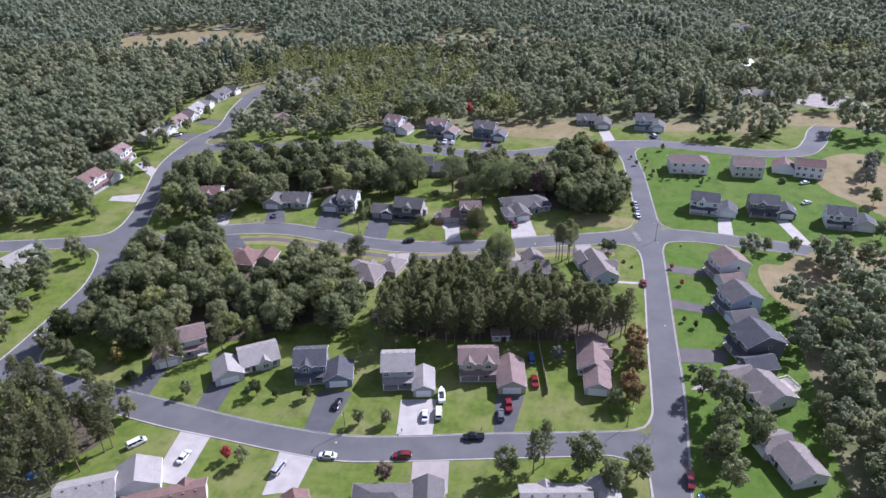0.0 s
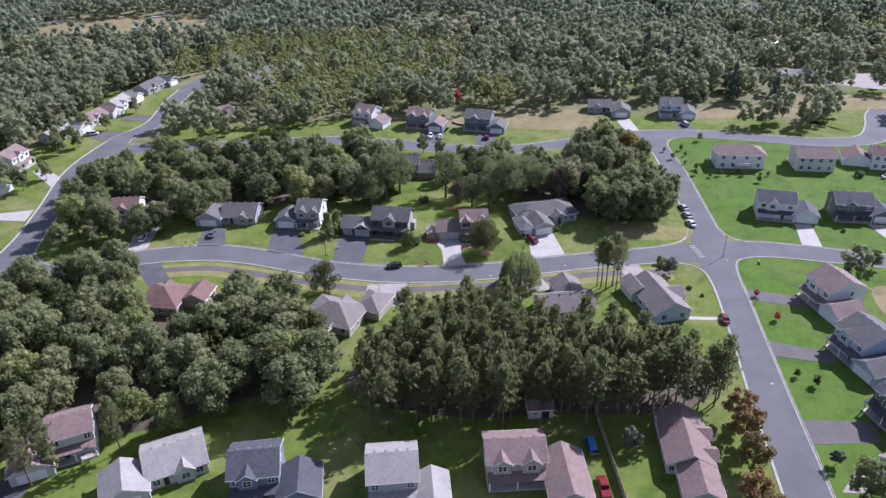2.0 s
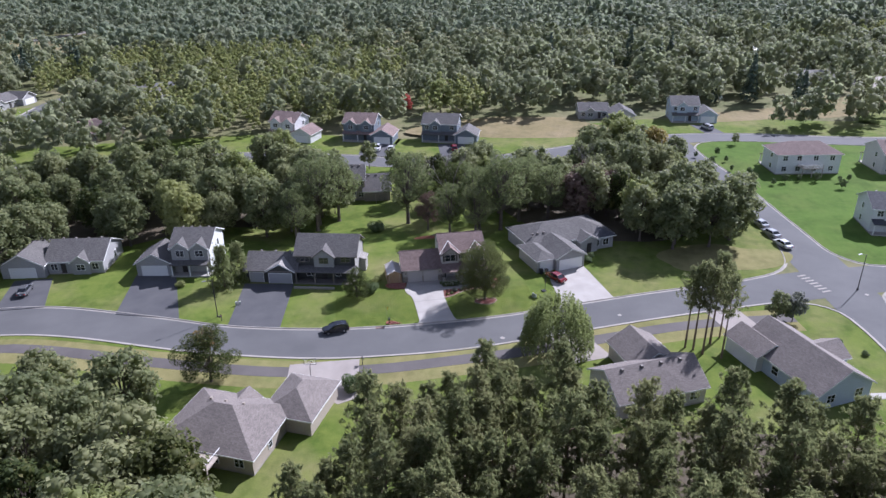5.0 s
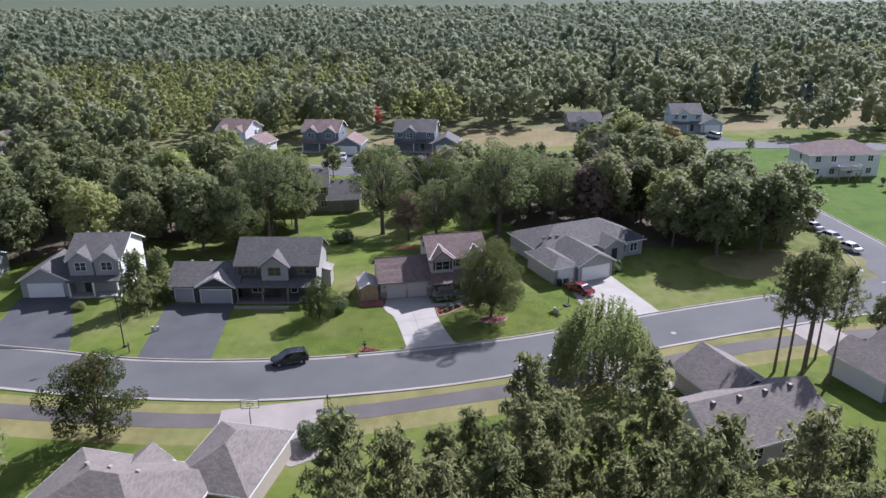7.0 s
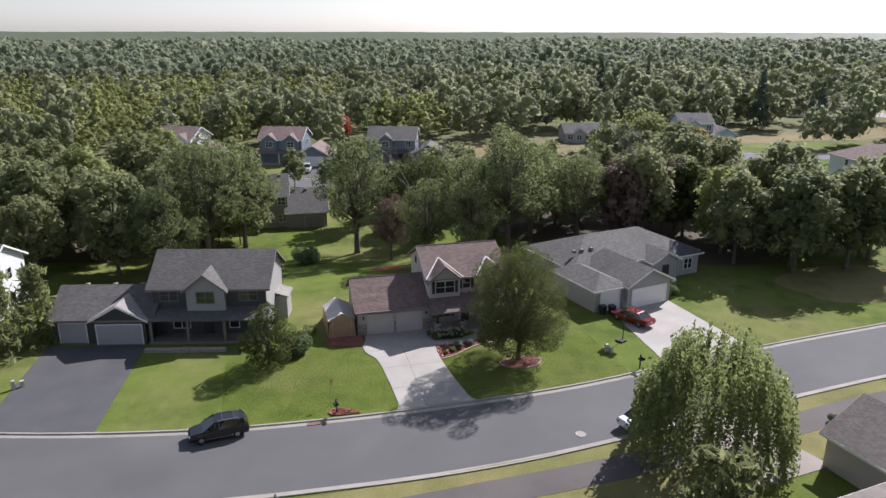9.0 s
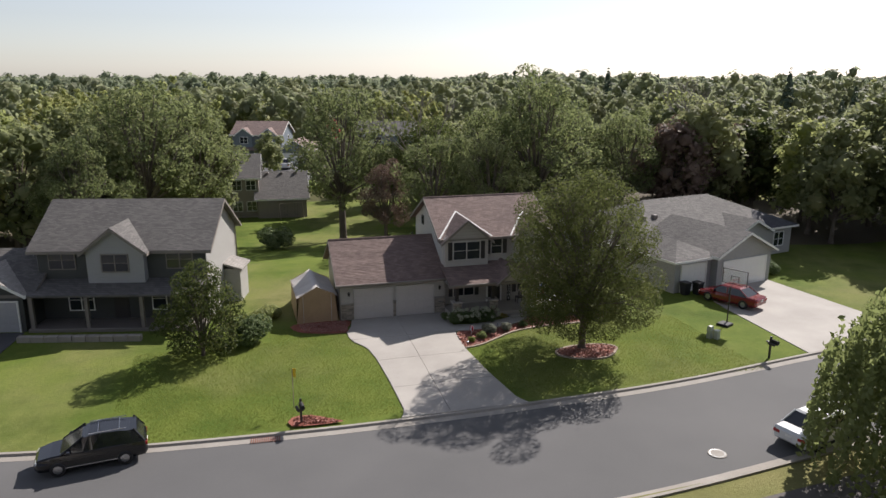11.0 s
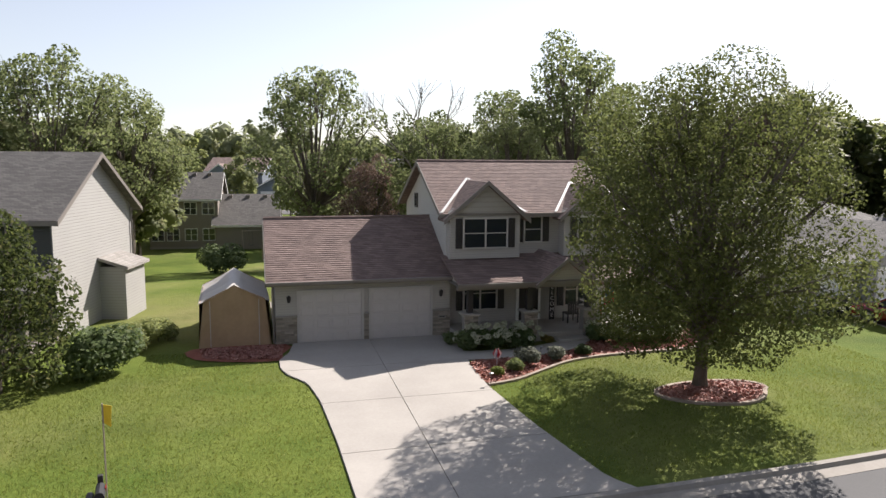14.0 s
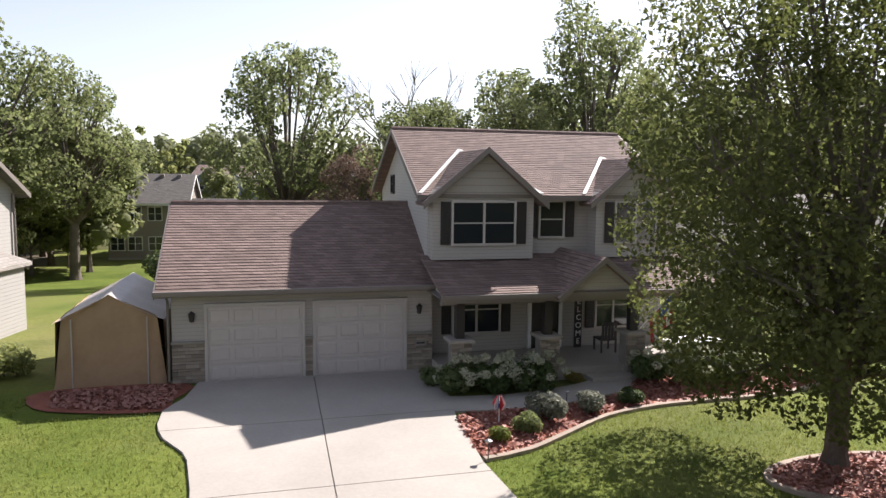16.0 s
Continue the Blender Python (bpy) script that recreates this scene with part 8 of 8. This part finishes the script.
for k in range(8):
    a = k * math.pi / 4
    blade = Mesh().solid([(0, 0, 0.38), (0.10 * math.cos(a), 0.10 * math.sin(a), 0.30), (0.16 * math.cos(a + 0.4), 0.16 * math.sin(a + 0.4), 0.45), (0.04 * math.cos(a + 0.4), 0.04 * math.sin(a + 0.4), 0.66)], [(0, 0.01, 0.39), (0.11 * math.cos(a), 0.11 * math.sin(a), 0.31), (0.17 * math.cos(a + 0.4), 0.17 * math.sin(a + 0.4), 0.46), (0.05 * math.cos(a + 0.4), 0.05 * math.sin(a + 0.4), 0.67)])
    part("blade", blade, (M_CLOTHRED, M_WHITE, M_CLOTHBLUE)[k % 3], pw)
# upright welcome sign beside the front door
ws_ = thing("welcome_sign", 9.55, 255.35, 0.42, 0, "tall dark porch board with pale letters leaning beside the door", "sign")
part("board", Mesh().box(-0.13, 0.13, 0.0, 0.04, 0.0, 2.0, 0.008), M_DARK, ws_)
for k, ch in enumerate("WELCOME"):
    cu = bpy.data.curves.new("letter", "FONT")
    cu.body, cu.size, cu.align_x, cu.extrude = ch, 0.26, "CENTER", 0.006
    o = new("letter_curve", cu)
    me = bpy.data.meshes.new_from_object(o)
    bpy.data.objects.remove(o)
    me.materials.clear()
    lt = part("letter", me, M_WHITE, ws_)
    lt.matrix_basis = pose(0, -0.012, 1.72 - 0.265 * k, 90, 0, 0)
# porch chair and pots
pc = thing("porch_chair", 10.2, 254.7, 0.42, 180, "dark porch chair with a slatted back", "chair")
part("seat", Mesh().box(-0.28, 0.28, -0.28, 0.28, 0.40, 0.45, 0.01), M_DARK, pc)
for k in range(5):
    part("slat", once("cslat", lambda: Mesh().box(-0.04, 0.04, -0.02, 0.02, 0.45, 1.0).make("slat")), M_DARK, pc).matrix_basis = pose(-0.22 + k * 0.11, 0.27, 0)
for sx in (-0.25, 0.25):
    for sy in (-0.25, 0.25):
        part("leg", once("cleg", lambda: Mesh().box(-0.025, 0.025, -0.025, 0.025, 0, 0.4).make("leg")), M_DARK, pc).matrix_basis = pose(sx, sy, 0)
# solar path lights
for x, y in ((3.98, 247.75), (7.0, 250.55)):
    pl_ = thing("path_light", x, y, 0.1, 0, "small dark path light on a stake", "lamp", "path lights")
    part("stake", once("plst", lambda: Mesh().tube((0, 0, 0), (0, 0, 0.38), 0.012, 0.012, 6).make("stake")), M_DARK, pl_)
    part("cap", once("plcap", lambda: Mesh().lathe([(0.0, 0.46), (0.08, 0.42), (0.05, 0.38), (0.0, 0.38)], 10).make("cap")), M_STEEL, pl_)
# swing set behind the far tan house
sw = thing("swing_set", -3.5, 305.5, 0.05, 10, "small metal swing set on the back lawn", "swing")
part("frame", Mesh().tube((-1.6, -0.8, 0), (-1.6, 0, 2.1), 0.04, 0.04, 6).tube((-1.6, 0.8, 0), (-1.6, 0, 2.1), 0.04, 0.04, 6).tube((1.6, -0.8, 0), (1.6, 0, 2.1), 0.04, 0.04, 6).tube((1.6, 0.8, 0), (1.6, 0, 2.1), 0.04, 0.04, 6).tube((-1.7, 0, 2.1), (1.7, 0, 2.1), 0.04, 0.04, 6), M_WOOD, sw)
for sx in (-0.7, 0.7):
    part("swing_seat", Mesh().box(sx - 0.22, sx + 0.22, -0.1, 0.1, 0.5, 0.54).tube((sx - 0.2, 0, 0.52), (sx - 0.2, 0, 2.08), 0.01, 0.01, 4).tube((sx + 0.2, 0, 0.52), (sx + 0.2, 0, 2.08), 0.01, 0.01, 4), M_DARK, sw)
# satellite dish on the low roof of the dark house
sd = thing("satellite_dish", -23.6, 261.8, 4.4, 40, "small grey satellite dish on the garage roof", "satellite dish")
part("dish", Mesh().lathe([(0.0, 0.0), (0.15, 0.02), (0.3, 0.09), (0.31, 0.10)], 14), M_GREENBOX, sd).matrix_basis = pose(0, 0, 0.5, 60, 0, 0)
part("mast", Mesh().tube((0, 0, -0.3), (0, 0, 0.5), 0.025, 0.025, 6), M_STEEL, sd)
# landscape stones before the dark house
for k in range(9):
    st_ = thing("stone_block", -23.2 + k * 0.85, 256.2 - k * 0.19, 0.05, -12, "grey retaining wall stone before the dark house", "stone", "retaining wall stones")
    part("block", once("rblock", lambda: Mesh().box(-0.41, 0.41, -0.2, 0.2, 0, 0.4, 0.03).make("block")), M_KERB, st_)

# white table in the sun beside the porch
tb = thing("patio_table", 12.9, 254.0, 0.1, 8, "white garden table beside the porch", "table")
part("tabletop", Mesh().box(-0.95, 0.95, -0.45, 0.45, 0.70, 0.75, 0.01), M_WHITE, tb)
for sx in (-0.85, 0.85):
    for sy in (-0.38, 0.38):
        part("leg", once("tleg", lambda: Mesh().box(-0.03, 0.03, -0.03, 0.03, 0, 0.70).make("leg")), M_WHITE, tb).matrix_basis = pose(sx, sy, 0)

# ---- the yards behind the houses fall away by some two metres ----
def ease(k):
    k = min(1.0, max(0.0, k))
    return k * k * (3 - 2 * k)


def hollow(x, y):
    return 2.2 * ease((y - 267) / 28) * ease((323 - y) / 5) * ease((44 - abs(x + 4)) / 18)


for o in [o for o in scene.objects if o.parent is None and o.type in ("MESH", "EMPTY")]:
    if o.location.length > 1:
        o.location.z -= hollow(o.location.x, o.location.y)
    elif o.type == "MESH" and len(o.data.vertices) < 5000:
        co = np.array([v.co[:] for v in o.data.vertices])
        if co[:, 0].max() < -48 or co[:, 0].min() > 40 or co[:, 1].max() < 267 or co[:, 1].min() > 323 or co[:, 2].max() > 0.5:
            continue
        bm = bmesh.new()
        bm.from_mesh(o.data)
        for axis, lo, hi in ((0, -48, 41), (1, 267, 324)):
            for k in range(lo, hi, 3):
                at = [0, 0, 0]
                at[axis] = k
                near = [f for f in bm.faces if min(v.co[axis] for v in f.verts) < k < max(v.co[axis] for v in f.verts)]
                edges = {e for f in near for e in f.edges}
                verts = {v for f in near for v in f.verts}
                bmesh.ops.bisect_plane(bm, geom=[*verts, *edges, *near], plane_co=at, plane_no=[float(axis == 0), float(axis == 1), 0])
        for v in bm.verts:
            v.co.z -= hollow(v.co.x, v.co.y)
        bm.to_mesh(o.data)
        bm.free()
